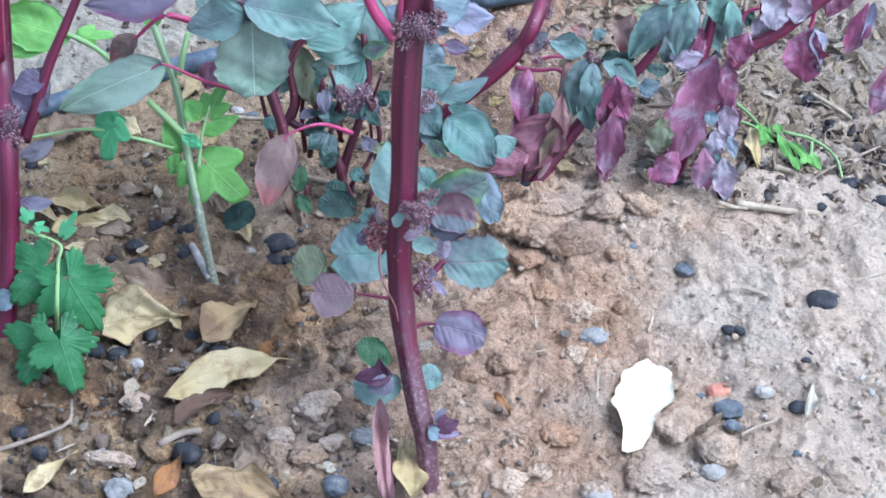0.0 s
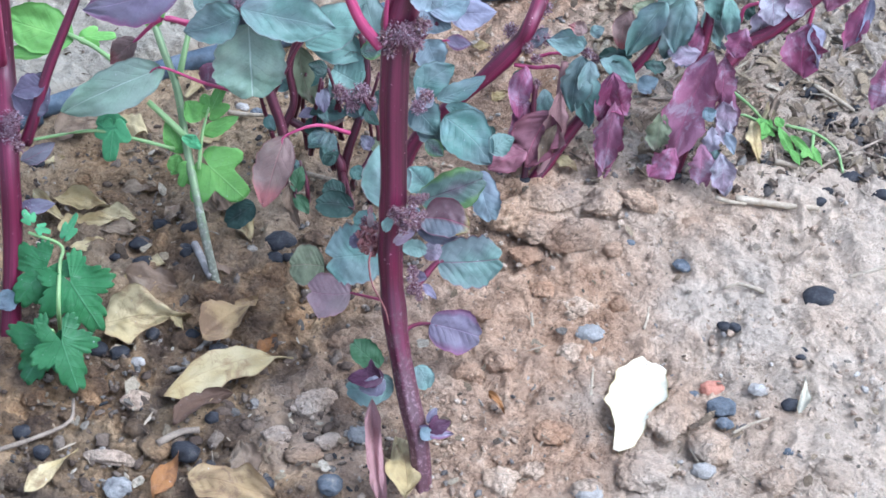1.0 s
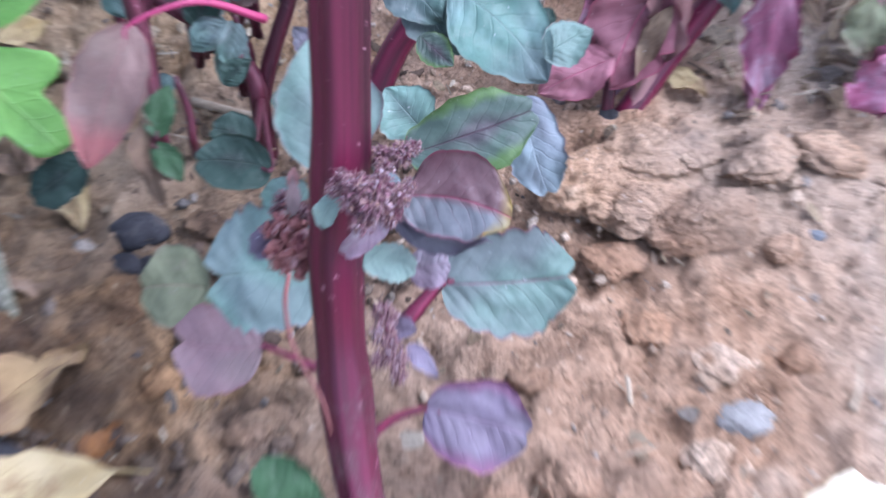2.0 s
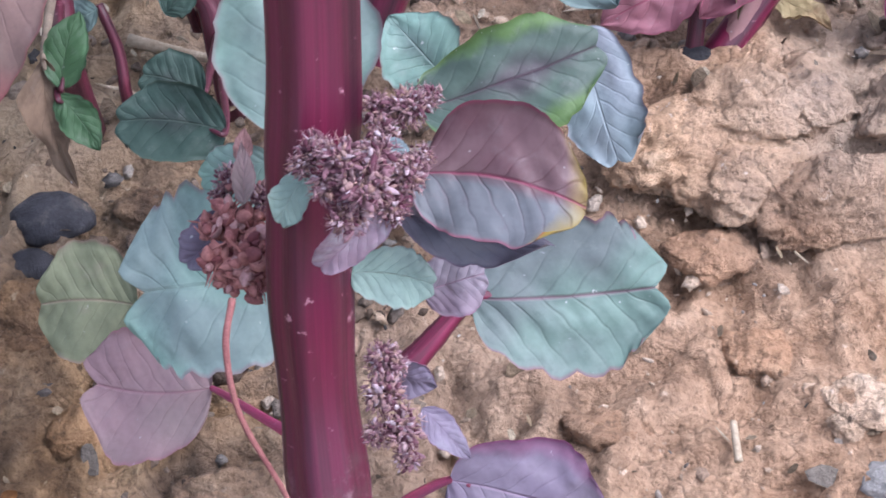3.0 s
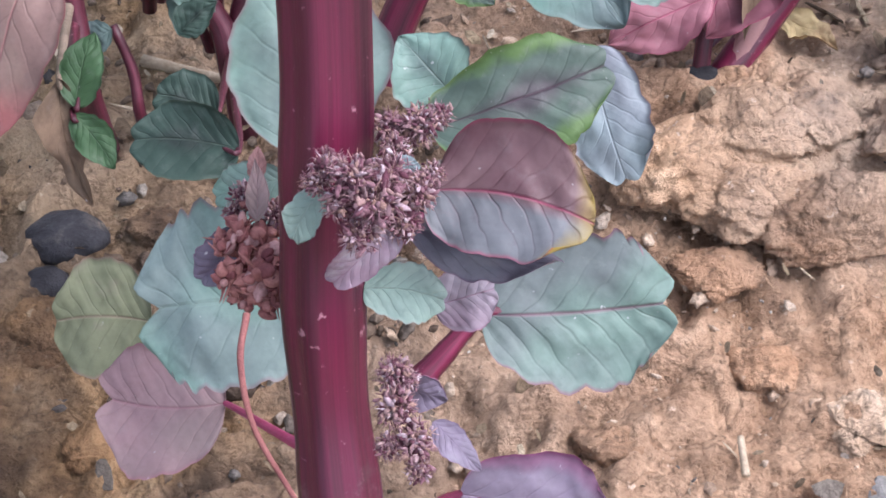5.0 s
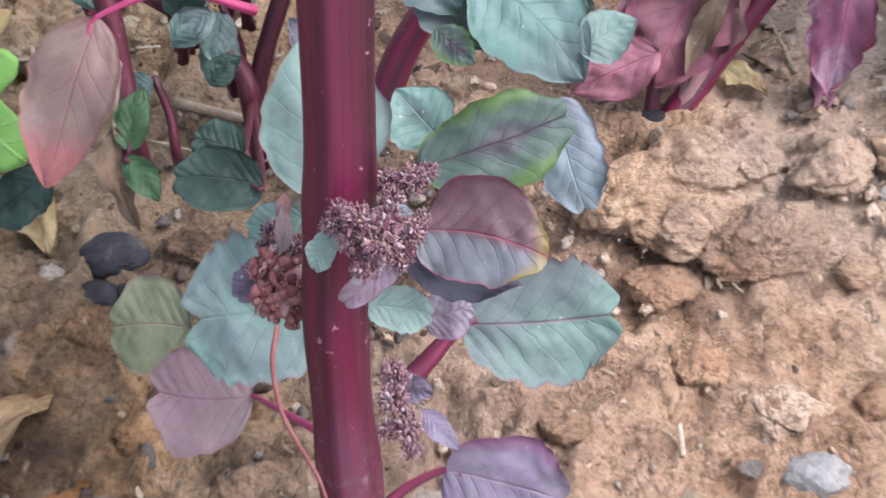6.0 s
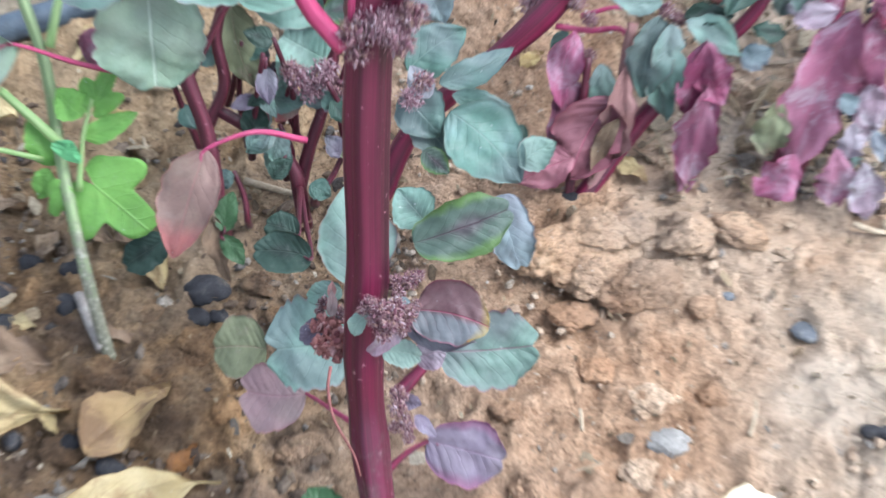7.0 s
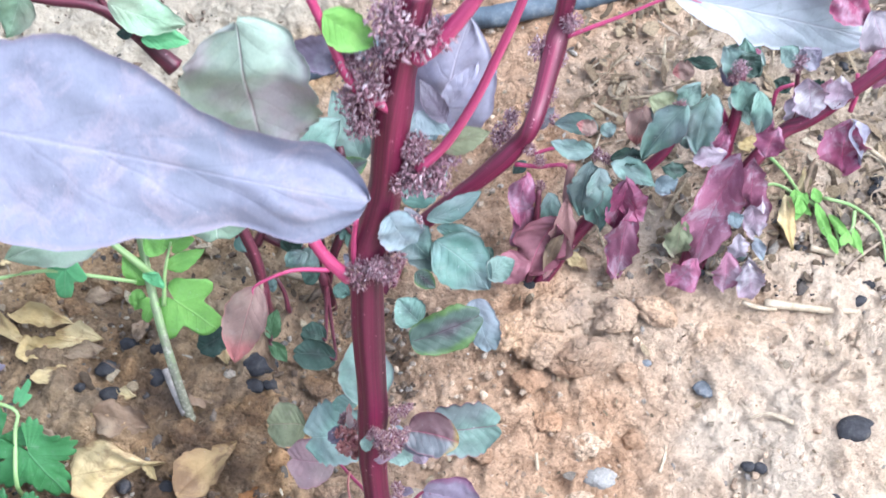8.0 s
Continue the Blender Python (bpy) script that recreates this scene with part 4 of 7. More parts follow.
leaf(plant, DUSK, (-0.0029, 0.0366, 0.0541), (0.0016, 0.0348, 0.0526), 0.0038, curl=0.4, roll=25)
leaf(plant, DUSK, (0.0007, 0.0334, 0.0527), (0.0048, 0.0305, 0.0502), 0.0027, curl=0.3, roll=-20)
leaf(plant, DUSK, (-0.0015, 0.0470, 0.0654), (0.0011, 0.0443, 0.0631), 0.0027, curl=0.2, roll=15)
leaf(plant, LILAC, (0.0024, 0.0509, 0.0147), (0.0180, 0.0475, 0.0120), 0.0136, stalk=(-0.0066, 0.0307, 0.0333), curl=0.12, form="round", stalk_mat=STEM, stalk_r=0.0007, sag=0.002, roll=6, scallop=0.035)
leaf(plant, TEAL, (-0.0107, 0.0573, 0.0585), (-0.0117, 0.0715, 0.0702), 0.0142, curl=0.08, scallop=0.06)
leaf(plant, GREEN_RIM, (-0.0007, 0.0910, 0.0263), (0.0196, 0.0968, 0.0312), 0.0129, scallop=0.05, curl=0.12, form="round", roll=-4, bend=0.02)
leaf(plant, BLUE, (0.0174, 0.1047, 0.0252), (0.0218, 0.0924, 0.0151), 0.0098, curl=0.15, form="round", roll=6)
leaf(plant, TEAL_MID, (0.0019, 0.0979, 0.0242), (-0.0044, 0.1033, 0.0287), 0.0098, curl=0.12)
leaf(plant, TEAL_DEEP, (0.0066, 0.1174, 0.0369), (0.0218, 0.1062, 0.0276), 0.0161, curl=0.12, roll=-5, fold=0.2)
leaf(plant, TEAL, (0.0211, 0.1093, 0.0292), (0.0289, 0.1131, 0.0323), 0.0075, curl=0.12)
leaf(plant, TEAL_MID, (-0.0000, 0.1204, 0.0341), (0.0078, 0.1123, 0.0275), 0.0090, curl=0.12)
leaf(plant, DARK_GREEN, (-0.0115, 0.0248, 0.0268), (-0.0198, 0.0296, 0.0320), 0.0078, form="round", curl=0.1)
leaf(plant, BUD, (-0.0105, 0.0201, 0.0276), (-0.0208, 0.0200, 0.0282), 0.0066, curl=0.3, roll=20)
leaf(plant, BUD, (-0.0120, 0.0196, 0.0272), (-0.0148, 0.0222, 0.0318), 0.0042, curl=0.4, roll=-30, fold=0.4)
leaf(plant, DUSK, (-0.0100, 0.0192, 0.0268), (-0.0176, 0.0172, 0.0250), 0.0062, curl=0.3, roll=-15)
leaf(plant, TEAL, (-0.0079, 0.0225, 0.0214), (-0.0219, 0.0214, 0.0202), 0.0095, form="round", curl=0.1)
leaf(plant, TEAL, (-0.0012, 0.0267, 0.0245), (0.0021, 0.0220, 0.0195), 0.0065, form="round", curl=0.1)
leaf(plant, LILAC, (-0.0004, 0.0105, 0.0172), (0.0098, 0.0090, 0.0153), 0.0036, curl=0.4, wave=0.1)
leaf(plant, BLUE, (0.0000, 0.0098, 0.0168), (0.0040, 0.0078, 0.0148), 0.0040, curl=0.3)
leaf(plant, BUD, (0.0020, 0.0097, 0.0163), (0.0086, 0.0115, 0.0182), 0.0042, curl=0.3)
leaf(plant, BUD, (0.0030, 0.0097, 0.0163), (0.0052, 0.0125, 0.0194), 0.0032, curl=0.4, roll=30)
leaf(plant, DUSK, (0.0020, 0.0116, 0.0170), (0.0044, 0.0147, 0.0203), 0.0029, curl=0.3)
leaf(plant, DRY_PINK, (-0.0138, 0.0165, 0.0222), (-0.0106, -0.0062, 0.0004), 0.0046, form="strap", curl=0.03, fold=1.0, wave=0.07, crumple=0.5, bend=0.03, label="withered pink leaf hanging by the stem")
flowers(plant, (-0.0161, 0.0557, 0.0550), 0.0030)
flowers(plant, (-0.0148, 0.0545, 0.0552), 0.0029, red=True)
flowers(plant, (-0.0155, 0.0519, 0.0544), 0.0044, red=True)
flowers(plant, (-0.0137, 0.0512, 0.0538), 0.0041, red=True)
flowers(plant, (-0.0143, 0.0487, 0.0530), 0.0055, red=True)
flowers(plant, (-0.0166, 0.0485, 0.0529), 0.0038, red=True)
flowers(plant, (-0.0126, 0.0480, 0.0524), 0.0038, red=True)
flowers(plant, (-0.0137, 0.0469, 0.0515), 0.0033, red=True)
flowers(plant, (-0.0174, 0.0519, 0.0531), 0.0036, red=True)
flowers(plant, (-0.0130, 0.0531, 0.0553), 0.0034)
flowers(plant, (-0.0122, 0.0493, 0.0535), 0.0029, red=True)
flowers(plant, (-0.0159, 0.0477, 0.0509), 0.0029, red=True)
flowers(plant, (-0.0168, 0.0546, 0.0540), 0.0024)
flowers(plant, (-0.0082, 0.0435, 0.0703), 0.0026)
flowers(plant, (-0.0071, 0.0444, 0.0712), 0.0034)
flowers(plant, (-0.0051, 0.0424, 0.0721), 0.0044)
flowers(plant, (-0.0034, 0.0411, 0.0709), 0.0053)
flowers(plant, (-0.0024, 0.0439, 0.0707), 0.0043)
flowers(plant, (-0.0003, 0.0436, 0.0691), 0.0039)
flowers(plant, (-0.0045, 0.0398, 0.0686), 0.0038)
flowers(plant, (-0.0014, 0.0417, 0.0674), 0.0034)
flowers(plant, (-0.0062, 0.0416, 0.0701), 0.0034)
flowers(plant, (0.0008, 0.0460, 0.0684), 0.0026)
flowers(plant, (-0.0026, 0.0508, 0.0686), 0.0036)
flowers(plant, (-0.0002, 0.0511, 0.0688), 0.0040)
flowers(plant, (-0.0021, 0.0480, 0.0689), 0.0031)
flowers(plant, (0.0014, 0.0523, 0.0685), 0.0027)
flowers(plant, (-0.0023, 0.0357, 0.0560), 0.0036)
flowers(plant, (-0.0023, 0.0331, 0.0551), 0.0040)
flowers(plant, (-0.0008, 0.0310, 0.0534), 0.0042)
flowers(plant, (-0.0028, 0.0307, 0.0531), 0.0027)
flowers(plant, (-0.0004, 0.0293, 0.0519), 0.0027)
flowers(plant, (-0.0014, 0.0354, 0.0557), 0.0027)
leaf(plant, PINKISH, (-0.0145, 0.0520, 0.0560), (-0.0146, 0.0552, 0.0602), 0.0021, form="lance", curl=0.2, label="pointed pink bract")
part("tendril", tube([(-0.0139, 0.0382, 0.0608), (-0.0143, 0.0346, 0.0591), (-0.0133, 0.0311, 0.0549), (-0.0100, 0.0275, 0.0492), (-0.0089, 0.0260, 0.0440)], 0.0003, 0.0002, n=24, sides=6), TENDRIL, plant, "thin dried tendril")
flowers(plant, (-0.0082, 0.0646, 0.1129), 0.0060)
flowers(plant, (-0.0036, 0.0651, 0.1190), 0.0065)
flowers(plant, (-0.0010, 0.0644, 0.1148), 0.0054)
flowers(plant, (-0.0053, 0.0656, 0.1182), 0.0086)
flowers(plant, (-0.0021, 0.0649, 0.1166), 0.0076)
flowers(plant, (-0.0056, 0.0817, 0.1623), 0.0115)
flowers(plant, (-0.0022, 0.0819, 0.1684), 0.0120)
flowers(plant, (-0.0047, 0.0793, 0.1570), 0.0092)
flowers(plant, (0.0076, 0.0750, 0.1449), 0.0119)
flowers(plant, (0.0043, 0.0741, 0.1417), 0.0100)
flowers(plant, (0.0106, 0.0745, 0.1407), 0.0094)
flowers(plant, (0.0063, 0.0855, 0.1816), 0.0134)
flowers(plant, (0.0030, 0.0866, 0.1861), 0.0122)
flowers(plant, (0.0121, 0.0866, 0.1798), 0.0106)
flowers(plant, (-0.0061, 0.0847, 0.1729), 0.0089)
flowers(plant, (0.0066, 0.0774, 0.1505), 0.0087)
flowers(plant, (0.0133, 0.0764, 0.1471), 0.0075)
flowers(plant, (0.0001, 0.0839, 0.1759), 0.0095)
flowers(plant, (-0.0087, 0.0650, 0.1167), 0.0060)
flowers(plant, (0.0007, 0.0661, 0.1197), 0.0060)
part("petiole", tube([(-0.0104, 0.0648, 0.1134), (-0.0156, 0.0671, 0.1199), (-0.0194, 0.0698, 0.1290), (-0.0231, 0.0723, 0.1378), (-0.0253, 0.0743, 0.1447)], 0.0017, 0.0011, n=18), STEM_PINK, plant)
part("petiole", tube([(-0.0090, 0.0666, 0.1155), (-0.0088, 0.0688, 0.1229), (-0.0077, 0.0710, 0.1301)], 0.0008, 0.0006, n=10), STEM_PINK, plant)
part("petiole", tube([(0.0077, 0.0843, 0.1741), (0.0126, 0.0854, 0.1784), (0.0187, 0.0875, 0.1863), (0.0229, 0.0893, 0.1932)], 0.0021, 0.0015, n=16), STEM_PINK, plant)
part("petiole", tube([(0.0071, 0.0739, 0.1466), (0.0135, 0.0760, 0.1536), (0.0199, 0.0793, 0.1650), (0.0249, 0.0826, 0.1769), (0.0291, 0.0854, 0.1877), (0.0319, 0.0878, 0.1968)], 0.0011, 0.0010, n=16), STEM_PINK, plant)
leaf(plant, PALE, (0.0132, 0.0866, 0.1415), (0.0190, 0.0953, 0.1704), 0.0211, curl=0.1)
leaf(plant, PALE, (0.0136, 0.0844, 0.1553), (0.0200, 0.0875, 0.1657), 0.0073, curl=0.2)
leaf(plant, DUSK, (0.0136, 0.0811, 0.1548), (0.0085, 0.0841, 0.1648), 0.0049, curl=0.2)
leaf(plant, BLUE, (0.0069, 0.0818, 0.1573), (0.0147, 0.0801, 0.1517), 0.0049, curl=0.2)
leaf(plant, PALE_GREEN, (-0.0279, 0.0829, 0.1903), (-0.0259, 0.0725, 0.1521), 0.0291, curl=0.12, form="round", crumple=0.1)
part("petiole", tube([(0.0019, 0.0799, 0.1615), (-0.0058, 0.0819, 0.1685), (-0.0099, 0.0854, 0.1813), (-0.0142, 0.0890, 0.1950)], 0.0012, 0.0010, n=14), STEM_PINK, plant)
leaf(plant, GREEN, (-0.0108, 0.0869, 0.1872), (0.0000, 0.0847, 0.1789), 0.0088, curl=0.1)
leaf(plant, DUSK, (-0.0061, 0.0863, 0.1727), (-0.0202, 0.0870, 0.1753), 0.0083, curl=0.1)
leaf(plant, BLUE, (0.0002, 0.0692, 0.1353), (0.0048, 0.0661, 0.1249), 0.0102, curl=0.15, form="round")
leaf(plant, OLIVE, (0.0122, 0.0766, 0.1504), (0.0228, 0.0779, 0.1548), 0.0062, curl=0.15)


# ---- the smaller amaranths behind ----

plant_a = thing("amaranth_plant", (-0.0430, 0.1133, -0.0000), "branching red amaranth with dark stems and dull teal leaves", "plant", "amaranth plants")
leaf(plant_a, TEAL, (-0.0371, 0.1347, 0.0515), (-0.0189, 0.1407, 0.0634), 0.0141, curl=0.12)
leaf(plant_a, TEAL, (-0.0138, 0.1373, 0.0465), (-0.0203, 0.1475, 0.0671), 0.0110, curl=0.12)
leaf(plant_a, GREEN_RIM, (-0.0198, 0.1337, 0.0495), (-0.0118, 0.1349, 0.0518), 0.0063, curl=0.12)
part("branch", tube([(-0.0707, 0.1776, 0.0373), (-0.0749, 0.1798, 0.0416), (-0.0832, 0.1841, 0.0502), (-0.0923, 0.1871, 0.0562), (-0.1061, 0.1881, 0.0581), (-0.1220, 0.1899, 0.0617)], 0.0030, 0.0011, n=20, ridges=5), STEM_DARK, plant_a)
part("branch", tube([(-0.0832, 0.1841, 0.0502), (-0.0883, 0.1866, 0.0553), (-0.0922, 0.1903, 0.0627)], 0.0011, 0.0009, n=10), STEM_DARK, plant_a)
leaf(plant_a, SAGE, (-0.1109, 0.1867, 0.0655), (-0.1184, 0.1795, 0.0509), 0.0115, curl=0.12)
leaf(plant_a, SAGE, (-0.0861, 0.1815, 0.0650), (-0.0642, 0.1780, 0.0580), 0.0113, curl=0.12)
leaf(plant_a, MINT, (-0.0787, 0.1790, 0.0501), (-0.0648, 0.1785, 0.0489), 0.0066, curl=0.12)
leaf(plant_a, DARK, (-0.0809, 0.1803, 0.0526), (-0.0859, 0.1799, 0.0519), 0.0036, curl=0.12)
part("stem", tube([(-0.0430, 0.1128, -0.0030), (-0.0428, 0.1079, 0.0178), (-0.0433, 0.1113, 0.0246), (-0.0448, 0.1159, 0.0339), (-0.0481, 0.1209, 0.0438), (-0.0505, 0.1262, 0.0545), (-0.0526, 0.1319, 0.0658), (-0.0535, 0.1383, 0.0785)], 0.0016, 0.0017, n=30, sides=12, ridges=5), STEM_DARK, plant_a)
part("branch", tube([(-0.0257, 0.1167, -0.0028), (-0.0264, 0.1167, 0.0114), (-0.0278, 0.1193, 0.0166), (-0.0342, 0.1225, 0.0230), (-0.0432, 0.1251, 0.0282)], 0.0017, 0.0013, n=22, ridges=5), STEM_DARK, plant_a)
part("branch", tube([(-0.0265, 0.1180, 0.0101), (-0.0241, 0.1222, 0.0184), (-0.0205, 0.1271, 0.0282), (-0.0179, 0.1334, 0.0408), (-0.0196, 0.1392, 0.0525)], 0.0015, 0.0011, n=22, ridges=5), STEM_DARK, plant_a)
part("branch", tube([(-0.0454, 0.1236, 0.0252), (-0.0415, 0.1278, 0.0337), (-0.0427, 0.1329, 0.0437), (-0.0392, 0.1378, 0.0537)], 0.0014, 0.0011, n=18, ridges=5), STEM_DARK, plant_a)
part("branch", tube([(-0.0482, 0.1235, 0.0390), (-0.0406, 0.1301, 0.0522), (-0.0360, 0.1330, 0.0579)], 0.0008, 0.0007, n=12), STEM_DARK, plant_a)
leaf(plant_a, RUSSET, (-0.0419, 0.0991, 0.0463), (-0.0487, 0.0823, 0.0324), 0.0124, stalk=(-0.0227, 0.1069, 0.0400), curl=0.1, sag=0.004)
leaf(plant_a, DARK, (-0.0539, 0.1017, 0.0133), (-0.0636, 0.0986, 0.0071), 0.0083, curl=0.1, form="round")
leaf(plant_a, DARK_GREEN, (-0.0392, 0.0906, 0.0303), (-0.0373, 0.0970, 0.0356), 0.0052, curl=0.1, stalk=(-0.0432, 0.1110, 0.0240), stalk_mat=STEM_DARK)
leaf(plant_a, DARK_GREEN, (-0.0396, 0.0901, 0.0298), (-0.0351, 0.0855, 0.0260), 0.0042, curl=0.1, stalk=(-0.0432, 0.1110, 0.0240), stalk_mat=STEM_DARK)
leaf(plant_a, DARK, (-0.0211, 0.0850, 0.0295), (-0.0332, 0.0859, 0.0302), 0.0088, curl=0.1, form="round", scallop=0.03, stalk=(-0.0262, 0.1175, 0.0120), stalk_mat=STEM_DARK)
leaf(plant_a, DARK, (-0.0241, 0.0914, 0.0284), (-0.0311, 0.0932, 0.0298), 0.0072, curl=0.1, form="round", scallop=0.03, stalk=(-0.0262, 0.1175, 0.0120), stalk_mat=STEM_DARK)
leaf(plant_a, DRY_BROWN, (-0.0411, 0.0932, 0.0324), (-0.0380, 0.0836, 0.0218), 0.0042, form="ragged", wave=0.14, fold=0.5, crumple=0.2, label="withered leaf", stalk=(-0.0436, 0.1120, 0.0260), stalk_mat=TWIG)
leaf(plant_a, SAGE_LIGHT, (-0.0528, 0.1210, 0.0719), (-0.0522, 0.1103, 0.0507), 0.0232, curl=0.08, form="round", fold=0.12, crumple=0.1)
leaf(plant_a, SAGE_LIGHT, (-0.0790, 0.1122, 0.0625), (-0.1116, 0.1060, 0.0499), 0.0152, stalk=(-0.0564, 0.1196, 0.0451), curl=0.1, sag=-0.001, fold=0.08)
leaf(plant_a, OLIVE, (-0.0394, 0.1374, 0.0488), (-0.0352, 0.1285, 0.0310), 0.0098, curl=0.1)
leaf(plant_a, TEAL, (-0.0197, 0.1304, 0.0387), (-0.0290, 0.1329, 0.0437), 0.0171, curl=0.1, form="round")
leaf(plant_a, TEAL, (-0.0179, 0.1377, 0.0454), (-0.0385, 0.1404, 0.0509), 0.0108, curl=0.1)
leaf(plant_a, GREEN_RIM, (-0.0147, 0.1412, 0.0484), (-0.0215, 0.1428, 0.0517), 0.0072, curl=0.1)
leaf(plant_a, TEAL, (-0.0198, 0.1434, 0.0488), (-0.0251, 0.1467, 0.0554), 0.0081, curl=0.1)
leaf(plant_a, TEAL_MID, (-0.0549, 0.1219, 0.0778), (-0.0261, 0.1193, 0.0727), 0.0162, curl=0.15)
leaf(plant_a, TEAL_MID, (-0.0550, 0.1211, 0.0763), (-0.0728, 0.1188, 0.0715), 0.0128, curl=0.15)
leaf(plant_a, DUSK, (-0.0531, 0.1279, 0.0738), (-0.0602, 0.1259, 0.0698), 0.0104, curl=0.2)
leaf(plant_a, DUSK, (-0.0546, 0.1273, 0.0766), (-0.0479, 0.1241, 0.0703), 0.0086, curl=0.2)
leaf(plant_a, TEAL, (-0.0700, 0.1303, 0.0706), (-0.0567, 0.1339, 0.0777), 0.0139, curl=0.1)
leaf(plant_a, MAUVE, (-0.0659, 0.1308, 0.0475), (-0.0690, 0.1268, 0.0395), 0.0082, curl=0.1)
leaf(plant_a, RUSSET, (-0.0880, 0.1245, 0.0630), (-0.0971, 0.1210, 0.0559), 0.0073, stalk=(-0.0717, 0.1267, 0.0675), curl=0.1, sag=0.005, stalk_r=0.0009)
leaf(plant_a, LILAC, (-0.0703, 0.1226, 0.0871), (-0.1028, 0.1191, 0.0802), 0.0152, curl=0.15)
leaf(plant_a, TEAL, (-0.0305, 0.1191, 0.0283), (-0.0370, 0.1168, 0.0237), 0.0047, curl=0.1)
leaf(plant_a, DARK, (-0.0366, 0.1214, 0.0248), (-0.0343, 0.1248, 0.0316), 0.0062, curl=0.1)
flowers(plant_a, (-0.0195, 0.1250, 0.0400), 0.0081)
flowers(plant_a, (-0.0246, 0.1244, 0.0389), 0.0072)
flowers(plant_a, (-0.0223, 0.1234, 0.0367), 0.0065)
flowers(plant_a, (-0.0547, 0.1261, 0.0742), 0.0069)
flowers(plant_a, (-0.0503, 0.1269, 0.0758), 0.0069)
flowers(plant_a, (-0.0267, 0.1254, 0.0409), 0.0054)
flowers(plant_a, (-0.0169, 0.1238, 0.0375), 0.0054)
part("shoot", tube([(-0.0382, 0.1166, -0.0020), (-0.0375, 0.1110, 0.0080), (-0.0380, 0.1136, 0.0132), (-0.0400, 0.1162, 0.0184)], 0.0009, 0.0006, n=10, sides=7), STEM_DARK, plant_a)
part("shoot", tube([(-0.0235, 0.1229, -0.0017), (-0.0228, 0.1132, 0.0124), (-0.0187, 0.1157, 0.0174), (-0.0162, 0.1182, 0.0224)], 0.0009, 0.0006, n=10, sides=7), STEM_DARK, plant_a)
part("shoot", tube([(-0.0177, 0.1162, -0.0015), (-0.0173, 0.1110, 0.0081), (-0.0153, 0.1130, 0.0120), (-0.0148, 0.1149, 0.0159)], 0.0009, 0.0006, n=10, sides=7), STEM_DARK, plant_a)
leaf(plant_a, TEAL_DEEP, (-0.0364, 0.1172, 0.0244), (-0.0314, 0.1194, 0.0288), 0.0047, curl=0.15, crumple=0.15)
leaf(plant_a, DARK, (-0.0317, 0.1143, 0.0186), (-0.0271, 0.1162, 0.0223), 0.0044, curl=0.15, crumple=0.15)
leaf(plant_a, TEAL_DEEP, (-0.0398, 0.1146, 0.0192), (-0.0444, 0.1136, 0.0172), 0.0044, curl=0.15, crumple=0.15)
leaf(plant_a, DUSK, (-0.0162, 0.1166, 0.0232), (-0.0197, 0.1187, 0.0274), 0.0047, curl=0.15, crumple=0.15)
leaf(plant_a, TEAL_DEEP, (-0.0235, 0.1136, 0.0172), (-0.0190, 0.1123, 0.0146), 0.0051, curl=0.15, crumple=0.15)
leaf(plant_a, TEAL_DEEP, (-0.0148, 0.1134, 0.0169), (-0.0108, 0.1149, 0.0198), 0.0051, curl=0.15, crumple=0.15)
leaf(plant_a, OLIVE, (-0.0171, 0.1169, 0.0237), (-0.0116, 0.1179, 0.0258), 0.0051, curl=0.15, crumple=0.15)

rnd = random.Random(41)
kept = count[0]
for k in range(13):
    x, y = rnd.uniform(-0.047, -0.014), rnd.uniform(0.117, 0.137)
    z = rnd.uniform(0.026, 0.052)
    foot = Vector((x, y, rnd.uniform(0.008, 0.02)))
    top = Vector((x + rnd.uniform(-0.006, 0.006), y + rnd.uniform(-0.002, 0.008), z))
    part("branch", tube([foot, (foot + top) / 2 + Vector((rnd.uniform(-0.003, 0.003), 0, 0)), top], rnd.uniform(0.0006, 0.0011), 0.0005, n=10, sides=7), STEM_DARK, plant_a)
    for _ in range(2):
        a = rnd.uniform(0, 6.28)
        size = rnd.uniform(0.005, 0.0095)
        start = foot.lerp(top, rnd.uniform(0.55, 1.0))
        leaf(plant_a, rnd.choice((TEAL_MID, TEAL_DEEP, DARK, DUSK, RUSSET, TEAL_MID)), start, start + Vector((math.cos(a) * size, math.sin(a) * 0.4 * size - 0.002, math.sin(a) * 0.7 * size)), size * rnd.uniform(0.55, 0.75), curl=0.15)
count[0] = kept

plant_b = thing("amaranth_plant", (-0.0112, 0.1180, 0.0008), "slanting red amaranth with a thick bent stem", "plant", "amaranth plants")
part("stem", tube([(-0.0112, 0.1180, -0.0022), (-0.0028, 0.1306, 0.0132), (0.0093, 0.1363, 0.0245), (0.0203, 0.1406, 0.0331), (0.0302, 0.1452, 0.0424), (0.0355, 0.1494, 0.0508), (0.0421, 0.1748, 0.0516), (0.0450, 0.1805, 0.0629), (0.0469, 0.1852, 0.0724)], 0.0024, 0.0026, n=44, sides=14, ridges=6, knots=(0.45, 0.75)), STEM, plant_b)
flowers(plant_b, (0.0380, 0.1725, 0.0509), 0.0098)
flowers(plant_b, (0.0421, 0.1712, 0.0484), 0.0082)
flowers(plant_b, (0.0388, 0.1623, 0.0307), 0.0092)
flowers(plant_b, (0.0355, 0.1637, 0.0333), 0.0066)
flowers(plant_b, (0.0262, 0.1594, 0.0249), 0.0101)
flowers(plant_b, (0.0461, 0.1761, 0.0581), 0.0081)
